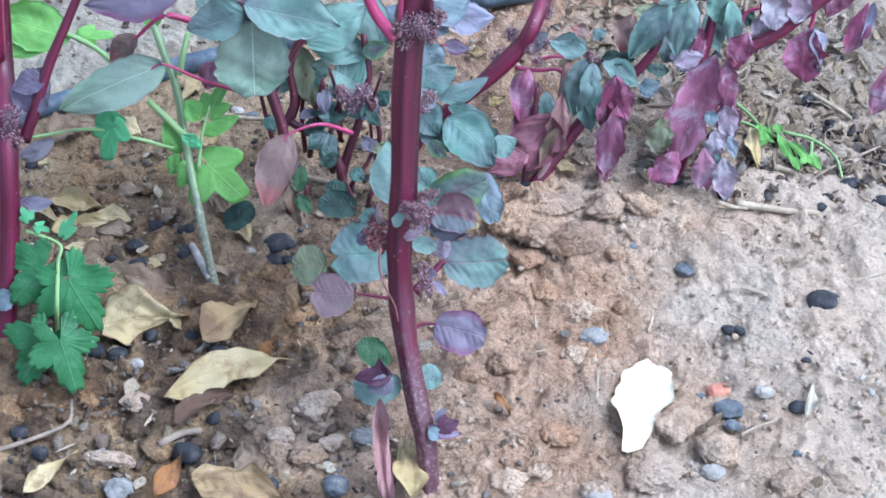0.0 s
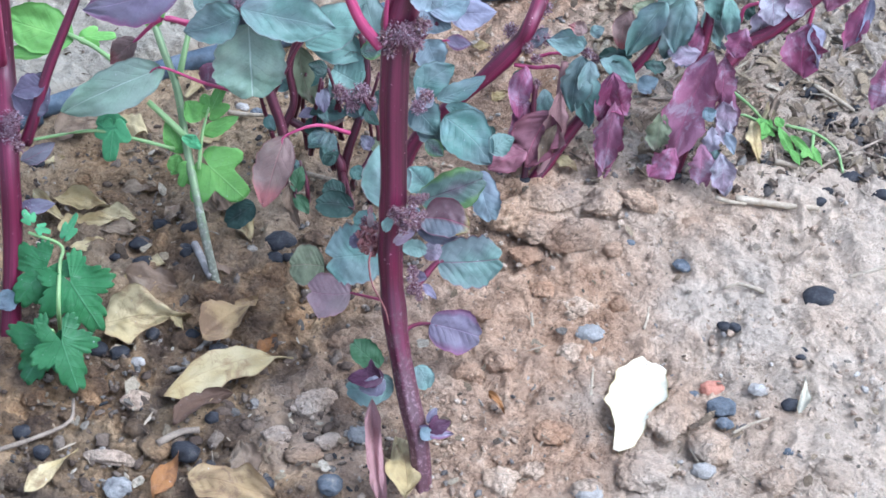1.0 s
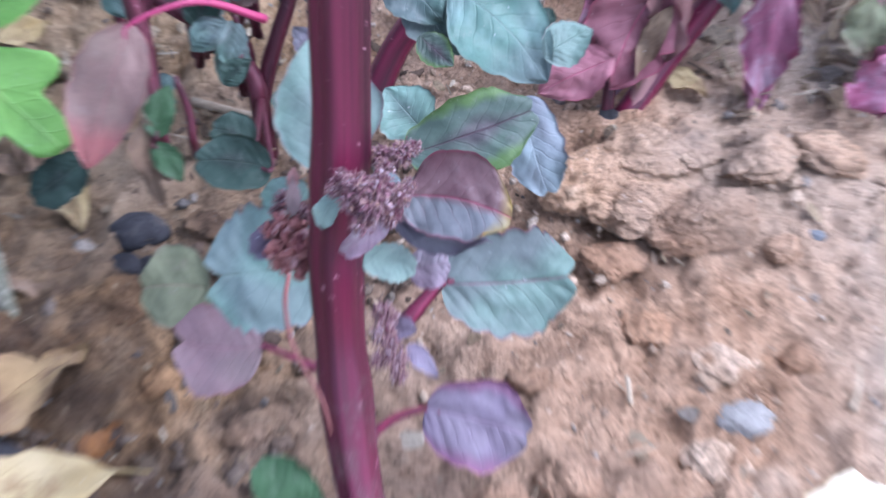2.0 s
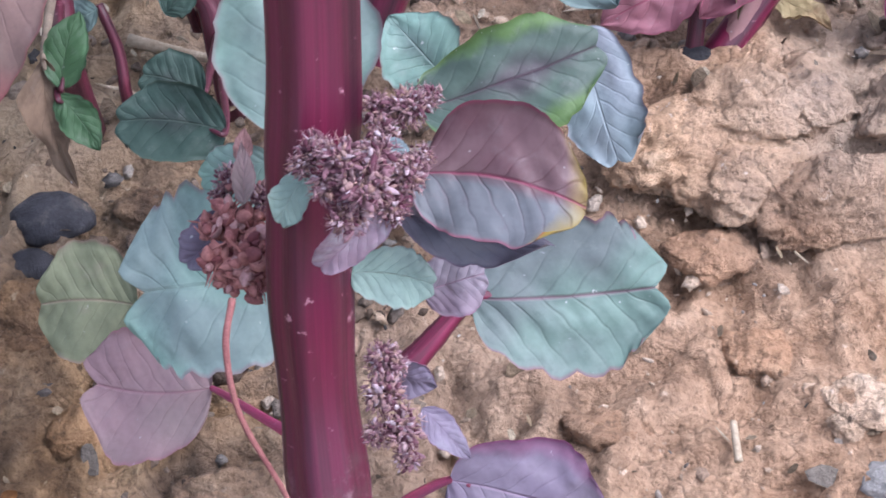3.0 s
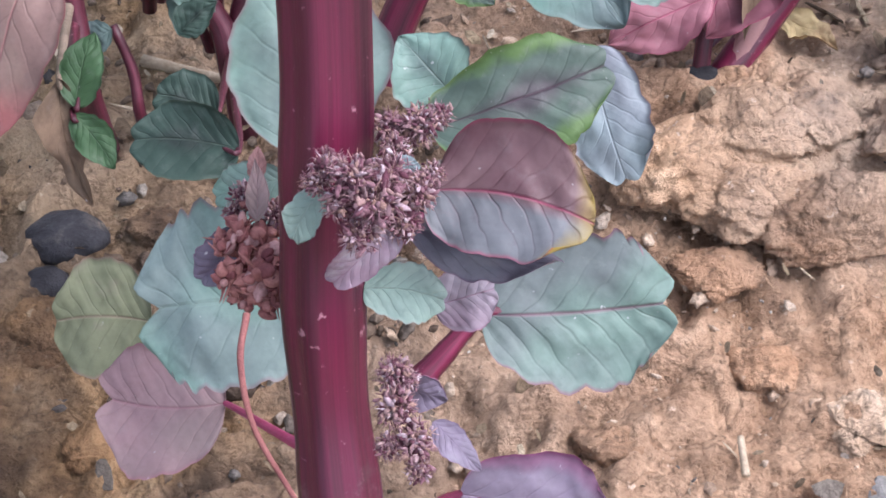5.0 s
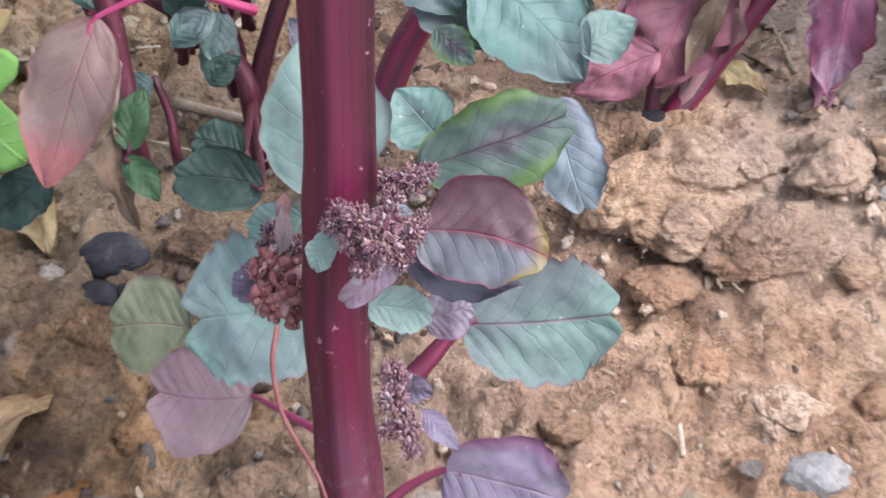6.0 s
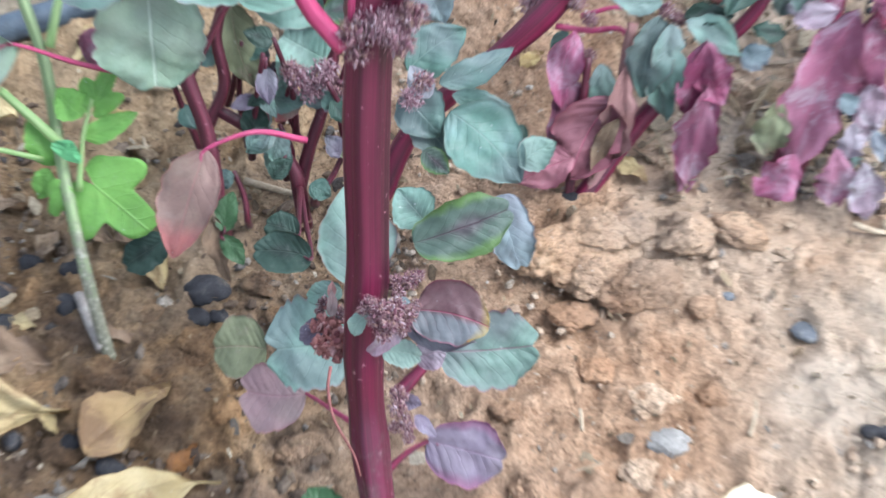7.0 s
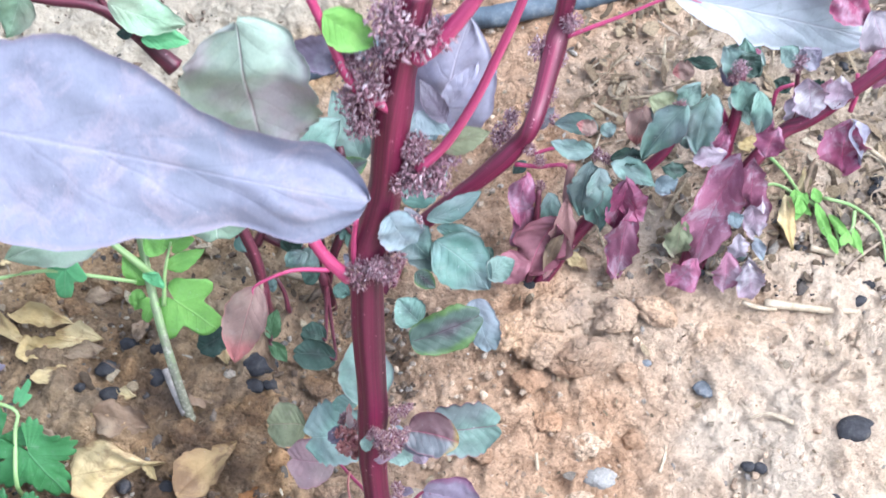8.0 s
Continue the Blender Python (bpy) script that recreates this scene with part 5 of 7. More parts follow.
flowers(plant_b, (0.0389, 0.1612, 0.0443), 0.0083)
flowers(plant_b, (0.0288, 0.1577, 0.0375), 0.0065)
leaf(plant_b, TEAL_DEEP, (-0.0031, 0.1211, 0.0389), (0.0047, 0.1137, 0.0334), 0.0112, curl=0.15)
leaf(plant_b, TEAL_DEEP, (0.0044, 0.1225, 0.0398), (0.0200, 0.1289, 0.0442), 0.0063, curl=0.1)
leaf(plant_b, TEAL_DEEP, (-0.0025, 0.1314, 0.0340), (0.0101, 0.1389, 0.0393), 0.0112, curl=0.1)
leaf(plant_b, DUSK, (0.0024, 0.1188, 0.0396), (-0.0017, 0.1243, 0.0437), 0.0055, curl=0.2)
leaf(plant_b, TEAL_DEEP, (0.0071, 0.1207, 0.0384), (0.0195, 0.1189, 0.0369), 0.0047, curl=0.1)
leaf(plant_b, GREEN_RIM, (0.0011, 0.1087, 0.0348), (0.0065, 0.1049, 0.0319), 0.0054, curl=0.1)
leaf(plant_b, DARK, (0.0222, 0.1171, 0.0331), (0.0195, 0.1126, 0.0299), 0.0041, curl=0.1)
flowers(plant_b, (-0.0015, 0.1164, 0.0421), 0.0064)
flowers(plant_b, (0.0011, 0.1190, 0.0445), 0.0053)
leaf(plant_b, PALE_WHITE, (0.0753, 0.1806, 0.0632), (0.1330, 0.1735, 0.0491), 0.0213, stalk=(0.0446, 0.1751, 0.0522), curl=0.1, fold=0.2, roll=8, form="spatula", scallop=0.1, crumple=0.06)
leaf(plant_b, BLUE, (-0.0012, 0.1786, 0.0293), (0.0094, 0.1755, 0.0231), 0.0116, curl=0.1)
leaf(plant_b, BLUE, (0.0017, 0.1782, 0.0284), (0.0161, 0.1813, 0.0345), 0.0115, curl=0.1)
leaf(plant_b, PALE, (0.0075, 0.1817, 0.0254), (0.0249, 0.1817, 0.0254), 0.0116, curl=0.1)
leaf(plant_b, BLUE, (0.0007, 0.1703, 0.0226), (0.0052, 0.1654, 0.0128), 0.0116, curl=0.1)
leaf(plant_b, LILAC, (0.0075, 0.1736, 0.0192), (0.0162, 0.1731, 0.0181), 0.0054, stalk=(-0.0012, 0.1729, 0.0177), curl=0.1)
part("branch", tube([(-0.0032, 0.1702, 0.0124), (-0.0012, 0.1738, 0.0195), (0.0046, 0.1764, 0.0249)], 0.0012, 0.0009, n=10), STEM, plant_b)
leaf(plant_b, DUSK, (0.0357, 0.1586, 0.0292), (0.0412, 0.1617, 0.0353), 0.0049, curl=0.2)
leaf(plant_b, TEAL_DEEP, (0.0541, 0.1558, 0.0336), (0.0414, 0.1565, 0.0349), 0.0067, curl=0.2)
leaf(plant_b, TEAL_DEEP, (0.0326, 0.1483, 0.0285), (0.0289, 0.1461, 0.0242), 0.0037, curl=0.2)

plant_c = thing("amaranth_plant", (0.0329, 0.1180, 0.0057), "small red amaranth with drooping maroon leaves", "plant", "amaranth plants")
part("stem", tube([(0.0327, 0.1177, 0.0038), (0.0340, 0.1251, 0.0162), (0.0355, 0.1302, 0.0265), (0.0362, 0.1345, 0.0350)], 0.0012, 0.0009, n=16), STEM_DARK, plant_c)
part("stem", tube([(0.0343, 0.1175, 0.0040), (0.0437, 0.1273, 0.0126), (0.0526, 0.1327, 0.0234), (0.0616, 0.1360, 0.0299), (0.0651, 0.1408, 0.0316), (0.0713, 0.1437, 0.0375), (0.0751, 0.1466, 0.0433), (0.0764, 0.1504, 0.0507)], 0.0023, 0.0012, n=26, ridges=5), STEM, plant_c)
part("branch", tube([(0.0362, 0.1181, 0.0041), (0.0408, 0.1255, 0.0131), (0.0442, 0.1303, 0.0226), (0.0444, 0.1350, 0.0320), (0.0456, 0.1393, 0.0405)], 0.0018, 0.0012, n=18), DRY_PINK, plant_c, "withered pink side stem")
leaf(plant_c, MAGENTA, (0.0327, 0.1358, 0.0416), (0.0308, 0.1277, 0.0254), 0.0076, crumple=0.13, wave=0.10, curl=0.05, form="lance")
leaf(plant_c, PLUM_DARK, (0.0412, 0.1272, 0.0292), (0.0330, 0.1190, 0.0130), 0.0165, form="ovate", crumple=0.13, wave=0.10, curl=0.1)
leaf(plant_c, PLUM_DARK, (0.0334, 0.1197, 0.0194), (0.0206, 0.1169, 0.0139), 0.0095, form="ovate", crumple=0.13, wave=0.10, curl=0.1)
leaf(plant_c, TEAL_MID, (0.0388, 0.1345, 0.0330), (0.0409, 0.1285, 0.0210), 0.0066, crumple=0.13, wave=0.10, curl=0.1)
leaf(plant_c, TEAL_MID, (0.0511, 0.1373, 0.0447), (0.0480, 0.1287, 0.0275), 0.0105, crumple=0.13, wave=0.10, curl=0.15)
leaf(plant_c, TEAL_MID, (0.0534, 0.1360, 0.0440), (0.0541, 0.1281, 0.0281), 0.0076, crumple=0.13, wave=0.10, curl=0.15)
leaf(plant_c, TEAL_MID, (0.0518, 0.1414, 0.0447), (0.0396, 0.1426, 0.0472), 0.0062, crumple=0.13, wave=0.10, curl=0.15)
leaf(plant_c, TEAL_MID, (0.0567, 0.1381, 0.0421), (0.0697, 0.1347, 0.0354), 0.0073, crumple=0.13, wave=0.10, curl=0.15)
leaf(plant_c, DARK, (0.0565, 0.1401, 0.0422), (0.0674, 0.1401, 0.0422), 0.0055, crumple=0.13, wave=0.10, curl=0.15)
leaf(plant_c, MAGENTA, (0.0610, 0.1343, 0.0406), (0.0572, 0.1264, 0.0247), 0.0080, form="spatula", crumple=0.13, wave=0.10, curl=0.1)
leaf(plant_c, MAUVE, (0.0615, 0.1286, 0.0331), (0.0586, 0.1179, 0.0119), 0.0088, form="spatula", crumple=0.13, wave=0.10, curl=0.08)
leaf(plant_c, MAGENTA, (0.0608, 0.1343, 0.0406), (0.0662, 0.1278, 0.0276), 0.0084, form="spatula", crumple=0.13, wave=0.10, curl=0.1)
leaf(plant_c, DRY_PINK, (0.0440, 0.1309, 0.0359), (0.0414, 0.1211, 0.0162), 0.0073, form="spatula", crumple=0.13, wave=0.10, curl=0.05, fold=0.4, label="withered pink leaf")
leaf(plant_c, DRY_BROWN, (0.0429, 0.1245, 0.0270), (0.0377, 0.1176, 0.0132), 0.0040, crumple=0.13, wave=0.1, form="lance", label="withered leaf")
leaf(plant_c, BLUE, (0.0696, 0.1350, 0.0321), (0.0759, 0.1367, 0.0355), 0.0062, crumple=0.13, wave=0.10, curl=0.1)
leaf(plant_c, RUSSET, (0.0529, 0.1466, 0.0473), (0.0470, 0.1475, 0.0489), 0.0047, crumple=0.13, wave=0.10, curl=0.1)
leaf(plant_c, TEAL_MID, (0.0538, 0.1462, 0.0464), (0.0583, 0.1471, 0.0481), 0.0044, crumple=0.13, wave=0.10, curl=0.1)
part("petiole", tube([(0.0294, 0.1423, 0.0365), (0.0368, 0.1418, 0.0357), (0.0432, 0.1420, 0.0360), (0.0460, 0.1406, 0.0331)], 0.0007, 0.0006, n=12), STEM_PINK, plant_c)
part("petiole", tube([(0.0351, 0.1466, 0.0351), (0.0415, 0.1474, 0.0368), (0.0461, 0.1474, 0.0368)], 0.0006, 0.0005, n=10), STEM_PINK, plant_c)
flowers(plant_c, (0.0367, 0.1372, 0.0325), 0.0040)
flowers(plant_c, (0.0529, 0.1419, 0.0418), 0.0047)
flowers(plant_c, (0.0557, 0.1411, 0.0401), 0.0040)
flowers(plant_c, (0.0338, 0.1427, 0.0434), 0.0047)
flowers(plant_c, (0.0366, 0.1410, 0.0401), 0.0044)

plant_d = thing("amaranth_plant", (0.0776, 0.1187, 0.0056), "leafy red amaranth with hanging mauve and magenta leaves", "plant", "amaranth plants")
part("stem", tube([(0.0770, 0.1177, -0.0022), (0.0821, 0.1293, 0.0107), (0.0861, 0.1359, 0.0238), (0.0902, 0.1470, 0.0361), (0.0929, 0.1529, 0.0477), (0.0933, 0.1578, 0.0576)], 0.0030, 0.0013, n=26, sides=12, ridges=6), STEM, plant_d)
part("branch", tube([(0.0797, 0.1206, -0.0030), (0.0882, 0.1328, 0.0177), (0.0957, 0.1406, 0.0332), (0.1061, 0.1490, 0.0400), (0.1146, 0.1512, 0.0443), (0.1294, 0.1566, 0.0552), (0.1380, 0.1601, 0.0622)], 0.0022, 0.0019, n=34, ridges=5), STEM, plant_d)
part("branch", tube([(0.1086, 0.1518, 0.0355), (0.1098, 0.1564, 0.0449), (0.1099, 0.1623, 0.0566)], 0.0009, 0.0007, n=10), STEM_DARK, plant_d)
leaf(plant_d, MAUVE, (0.0928, 0.1373, 0.0467), (0.0807, 0.1210, 0.0140), 0.0150, form="spatula", crumple=0.13, wave=0.10, curl=0.05)
leaf(plant_d, MAUVE, (0.0970, 0.1379, 0.0438), (0.0970, 0.1305, 0.0289), 0.0084, form="spatula", crumple=0.13, wave=0.10, curl=0.1)
leaf(plant_d, MAUVE_GREY, (0.0966, 0.1300, 0.0319), (0.0994, 0.1250, 0.0220), 0.0076, form="spatula", crumple=0.13, wave=0.10, curl=0.1)
leaf(plant_d, MAUVE, (0.0893, 0.1195, 0.0230), (0.0896, 0.1132, 0.0105), 0.0084, form="spatula", crumple=0.13, wave=0.10, curl=0.1)
leaf(plant_d, MAUVE_GREY, (0.0955, 0.1167, 0.0215), (0.0976, 0.1107, 0.0094), 0.0084, form="spatula", crumple=0.13, wave=0.10, curl=0.1)
leaf(plant_d, MAGENTA, (0.0810, 0.1182, 0.0225), (0.0729, 0.1137, 0.0134), 0.0096, form="spatula", crumple=0.13, wave=0.10, curl=0.1)
leaf(plant_d, OLIVE, (0.0768, 0.1264, 0.0308), (0.0751, 0.1204, 0.0188), 0.0084, form="spatula", crumple=0.13, wave=0.10, curl=0.1)
leaf(plant_d, MAUVE_GREY, (0.0894, 0.1401, 0.0442), (0.0797, 0.1389, 0.0418), 0.0063, form="spatula", crumple=0.13, wave=0.10, curl=0.1)
leaf(plant_d, TEAL_MID, (0.0842, 0.1490, 0.0600), (0.0809, 0.1405, 0.0430), 0.0112, crumple=0.13, wave=0.10, curl=0.1)
leaf(plant_d, TEAL_MID, (0.0772, 0.1459, 0.0598), (0.0650, 0.1380, 0.0440), 0.0098, crumple=0.13, wave=0.10, curl=0.1)
leaf(plant_d, RUSSET, (0.0665, 0.1517, 0.0513), (0.0643, 0.1456, 0.0392), 0.0071, crumple=0.13, wave=0.10, curl=0.1)
leaf(plant_d, TEAL, (0.0979, 0.1523, 0.0567), (0.0991, 0.1454, 0.0429), 0.0063, crumple=0.13, wave=0.10, curl=0.1)
leaf(plant_d, TEAL, (0.0929, 0.1550, 0.0580), (0.0959, 0.1500, 0.0480), 0.0084, crumple=0.13, wave=0.10, curl=0.1)
leaf(plant_d, MAGENTA, (0.1030, 0.1436, 0.0512), (0.1004, 0.1390, 0.0420), 0.0087, form="spatula", crumple=0.13, wave=0.10, curl=0.1)
leaf(plant_d, MAUVE_GREY, (0.1112, 0.1540, 0.0600), (0.1130, 0.1480, 0.0479), 0.0104, form="spatula", crumple=0.13, wave=0.10, curl=0.1)
leaf(plant_d, MAUVE_GREY, (0.1206, 0.1554, 0.0588), (0.1196, 0.1504, 0.0489), 0.0084, form="spatula", crumple=0.13, wave=0.10, curl=0.1)
leaf(plant_d, MAGENTA, (0.1235, 0.1457, 0.0513), (0.1226, 0.1376, 0.0352), 0.0134, form="spatula", crumple=0.13, wave=0.10, curl=0.1, roll=10)
leaf(plant_d, PALE, (0.1241, 0.1450, 0.0520), (0.1277, 0.1380, 0.0381), 0.0054, crumple=0.13, wave=0.10, curl=0.1, roll=-35)
leaf(plant_d, MAGENTA, (0.1423, 0.1524, 0.0568), (0.1364, 0.1444, 0.0409), 0.0071, form="spatula", crumple=0.13, wave=0.10, curl=0.1)
leaf(plant_d, PALE, (0.1439, 0.1517, 0.0573), (0.1396, 0.1450, 0.0440), 0.0029, crumple=0.13, wave=0.10, curl=0.1)
leaf(plant_d, MAUVE, (0.1500, 0.1415, 0.0411), (0.1468, 0.1332, 0.0244), 0.0076, form="spatula", crumple=0.13, wave=0.10, curl=0.1)
leaf(plant_d, BLUE, (0.0903, 0.1260, 0.0281), (0.0943, 0.1273, 0.0306), 0.0050, crumple=0.13, wave=0.10, curl=0.1)
leaf(plant_d, MAUVE_GREY, (0.0932, 0.1234, 0.0268), (0.0924, 0.1194, 0.0188), 0.0063, form="spatula", crumple=0.13, wave=0.10, curl=0.1)
leaf(plant_d, BLUE, (0.0975, 0.1226, 0.0251), (0.1007, 0.1191, 0.0183), 0.0038, crumple=0.13, wave=0.10, curl=0.1)
leaf(plant_d, MAGENTA, (0.0888, 0.1454, 0.0508), (0.0866, 0.1404, 0.0408), 0.0050, form="spatula", crumple=0.13, wave=0.10, curl=0.1)
leaf(plant_d, DARK, (0.0708, 0.1370, 0.0421), (0.0781, 0.1362, 0.0404), 0.0046, form="spatula", crumple=0.13, wave=0.10, curl=0.1)
part("petiole", tube([(0.0884, 0.1542, 0.0444), (0.0909, 0.1516, 0.0393), (0.0920, 0.1481, 0.0321)], 0.0012, 0.0009, n=10), STEM_PINK, plant_d)
part("petiole", tube([(0.1039, 0.1577, 0.0413), (0.1051, 0.1598, 0.0456), (0.1099, 0.1606, 0.0473)], 0.0007, 0.0006, n=10), STEM_PINK, plant_d)
part("petiole", tube([(0.1257, 0.1547, 0.0415), (0.1271, 0.1577, 0.0474), (0.1267, 0.1602, 0.0525)], 0.0008, 0.0006, n=10), STEM_PINK, plant_d)
leaf(plant_d, TEAL_MID, (0.0933, 0.1642, 0.0424), (0.0990, 0.1580, 0.0300), 0.0080, curl=0.14, crumple=0.13, wave=0.10)
leaf(plant_d, MAUVE_GREY, (0.1137, 0.1635, 0.0411), (0.1138, 0.1585, 0.0309), 0.0083, curl=0.14, crumple=0.13, wave=0.10)
leaf(plant_d, MAUVE, (0.1208, 0.1647, 0.0434), (0.1200, 0.1601, 0.0342), 0.0054, curl=0.14, crumple=0.13, wave=0.10)
leaf(plant_d, TEAL, (0.0940, 0.1745, 0.0431), (0.1022, 0.1749, 0.0437), 0.0065, curl=0.14, crumple=0.13, wave=0.10)
leaf(plant_d, DARK, (0.1105, 0.1664, 0.0369), (0.1054, 0.1673, 0.0387), 0.0054, curl=0.14, crumple=0.13, wave=0.10)
leaf(plant_d, DARK, (0.1148, 0.1651, 0.0402), (0.1224, 0.1638, 0.0375), 0.0061, curl=0.14, crumple=0.13, wave=0.10)
leaf(plant_d, MAGENTA, (0.1200, 0.1777, 0.0693), (0.1305, 0.1728, 0.0596), 0.0122, curl=0.14, crumple=0.13, wave=0.10)
leaf(plant_d, MAUVE_GREY, (0.1309, 0.1744, 0.0628), (0.1381, 0.1670, 0.0480), 0.0124, curl=0.14, crumple=0.13, wave=0.10)
leaf(plant_d, MAUVE, (0.1385, 0.1663, 0.0547), (0.1325, 0.1606, 0.0433), 0.0106, curl=0.14, crumple=0.13, wave=0.10)
leaf(plant_d, DARK, (0.0887, 0.1700, 0.0440), (0.0789, 0.1705, 0.0451), 0.0043, curl=0.14, crumple=0.13, wave=0.10)
leaf(plant_d, RUSSET, (0.0819, 0.1675, 0.0451), (0.0755, 0.1672, 0.0444), 0.0061, curl=0.14, crumple=0.13, wave=0.10)
leaf(plant_d, MAGENTA, (0.0947, 0.1745, 0.0530), (0.1015, 0.1715, 0.0471), 0.0071, curl=0.14, crumple=0.13, wave=0.10)
leaf(plant_d, DARK, (0.0975, 0.1670, 0.0439), (0.1013, 0.1682, 0.0463), 0.0047, curl=0.14, crumple=0.13, wave=0.10)
leaf(plant_d, TEAL_MID, (0.0936, 0.1585, 0.0550), (0.0888, 0.1626, 0.0632), 0.0087, curl=0.14, crumple=0.13, wave=0.10)
leaf(plant_d, DARK, (0.0934, 0.1584, 0.0567), (0.0983, 0.1607, 0.0614), 0.0077, curl=0.14, crumple=0.13, wave=0.10)
leaf(plant_d, DUSK, (0.0933, 0.1581, 0.0542), (0.0876, 0.1594, 0.0568), 0.0063, curl=0.14, crumple=0.13, wave=0.10)
leaf(plant_d, TEAL, (0.0942, 0.1609, 0.0558), (0.0944, 0.1649, 0.0638), 0.0070, curl=0.14, crumple=0.13, wave=0.10)
leaf(plant_d, DARK, (0.0747, 0.1484, 0.0509), (0.0710, 0.1443, 0.0426), 0.0070, curl=0.14, crumple=0.13, wave=0.10)
leaf(plant_d, TEAL, (0.0766, 0.1515, 0.0490), (0.0818, 0.1551, 0.0563), 0.0077, curl=0.14, crumple=0.13, wave=0.10)
leaf(plant_d, OLIVE, (0.0758, 0.1511, 0.0482), (0.0677, 0.1532, 0.0525), 0.0088, curl=0.14, crumple=0.13, wave=0.10)
leaf(plant_d, TEAL_MID, (0.0769, 0.1565, 0.0470), (0.0653, 0.1505, 0.0350), 0.0098, form="spatula", curl=0.12, crumple=0.13, wave=0.10)
leaf(plant_d, TEAL_MID, (0.0839, 0.1554, 0.0508), (0.0787, 0.1471, 0.0342), 0.0112, form="spatula", curl=0.12, crumple=0.13, wave=0.10)
leaf(plant_d, DUSK, (0.0792, 0.1465, 0.0389), (0.0878, 0.1445, 0.0351), 0.0076, form="spatula", curl=0.12, crumple=0.13, wave=0.10)
leaf(plant_d, MAUVE, (0.0971, 0.1412, 0.0344), (0.0989, 0.1302, 0.0123), 0.0071, form="spatula", curl=0.12, crumple=0.13, wave=0.10)
leaf(plant_d, MAUVE_GREY, (0.1005, 0.1357, 0.0275), (0.0991, 0.1286, 0.0133), 0.0062, form="spatula", curl=0.12, crumple=0.13, wave=0.10)
leaf(plant_d, MAUVE, (0.0913, 0.1231, 0.0162), (0.0904, 0.1166, 0.0032), 0.0071, form="spatula", curl=0.12, crumple=0.13, wave=0.10)
leaf(plant_d, MAUVE_GREY, (0.0967, 0.1217, 0.0154), (0.0993, 0.1152, 0.0024), 0.0068, form="spatula", curl=0.12, crumple=0.13, wave=0.10)
leaf(plant_d, TEAL_MID, (0.0944, 0.1248, 0.0177), (0.0940, 0.1220, 0.0121), 0.0046, form="spatula", curl=0.12, crumple=0.13, wave=0.10)
leaf(plant_d, MAGENTA, (0.1024, 0.1514, 0.0447), (0.1012, 0.1449, 0.0318), 0.0061, form="spatula", curl=0.12, crumple=0.13, wave=0.10)
leaf(plant_d, MAUVE_GREY, (0.1100, 0.1571, 0.0482), (0.1103, 0.1515, 0.0369), 0.0085, form="spatula", curl=0.12, crumple=0.13, wave=0.10)
leaf(plant_d, TEAL, (0.0914, 0.1721, 0.0503), (0.1026, 0.1691, 0.0442), 0.0092, form="spatula", curl=0.12, crumple=0.13, wave=0.10)
leaf(plant_c, MAUVE, (0.0313, 0.1345, 0.0329), (0.0339, 0.1218, 0.0075), 0.0102, form="spatula", curl=0.12, crumple=0.13, wave=0.10)
leaf(plant_c, TEAL_MID, (0.0530, 0.1361, 0.0382), (0.0536, 0.1279, 0.0219), 0.0070, form="spatula", curl=0.12, crumple=0.13, wave=0.10)
leaf(plant_c, MAGENTA, (0.0621, 0.1318, 0.0337), (0.0583, 0.1180, 0.0059), 0.0086, form="spatula", curl=0.12, crumple=0.13, wave=0.10)
flowers(plant_d, (0.1096, 0.1611, 0.0581), 0.0062)
flowers(plant_d, (0.1088, 0.1601, 0.0561), 0.0044)
leaf(plant_d, DUSK, (0.1096, 0.1609, 0.0578), (0.1157, 0.1626, 0.0611), 0.0073, curl=0.15, crumple=0.15)
leaf(plant_d, TEAL_MID, (0.1096, 0.1609, 0.0578), (0.1042, 0.1630, 0.0619), 0.0066, curl=0.15, crumple=0.15)
flowers(plant_d, (0.0929, 0.1573, 0.0605), 0.0063)
flowers(plant_d, (0.0912, 0.1560, 0.0580), 0.0047)
flowers(plant_c, (0.0760, 0.1484, 0.0547), 0.0057)
flowers(plant_c, (0.0737, 0.1473, 0.0526), 0.0044)


# ---- the amaranth at the edge ----

plant_e = thing("amaranth_plant", (-0.1203, -0.0031, -0.0000), "red amaranth with a straight crimson stem and purple tufts", "plant", "amaranth plants")
part("stem", tube([(-0.1205, -0.0031, -0.0030), (-0.1325, 0.0455, -0.0311), (-0.1282, 0.0595, -0.0031), (-0.1248, 0.0746, 0.0272), (-0.1240, 0.0867, 0.0515), (-0.1282, 0.1143, 0.0605), (-0.1282, 0.1284, 0.0887)], 0.0022, 0.0036, n=44, sides=16, ridges=6, knots=(0.3, 0.75)), STEM, plant_e)
part("petiole", tube([(-0.1202, 0.0933, 0.0486), (-0.1166, 0.0973, 0.0566), (-0.1116, 0.1036, 0.0692), (-0.1057, 0.1094, 0.0808), (-0.1007, 0.1144, 0.0907)], 0.0020, 0.0012, n=18), STEM, plant_e)
leaf(plant_e, DUSK, (-0.1203, 0.0973, 0.0566), (-0.1142, 0.1032, 0.0684), 0.0119, curl=0.2)
leaf(plant_e, DUSK, (-0.1126, 0.1009, 0.0659), (-0.1229, 0.0998, 0.0635), 0.0078, curl=0.2)
leaf(plant_e, PLUM, (-0.1205, 0.0869, 0.0477), (-0.1109, 0.0895, 0.0530), 0.0058, curl=0.25)
leaf(plant_e, DUSK, (-0.1231, 0.0800, 0.0340), (-0.1118, 0.0808, 0.0356), 0.0051, curl=0.2)
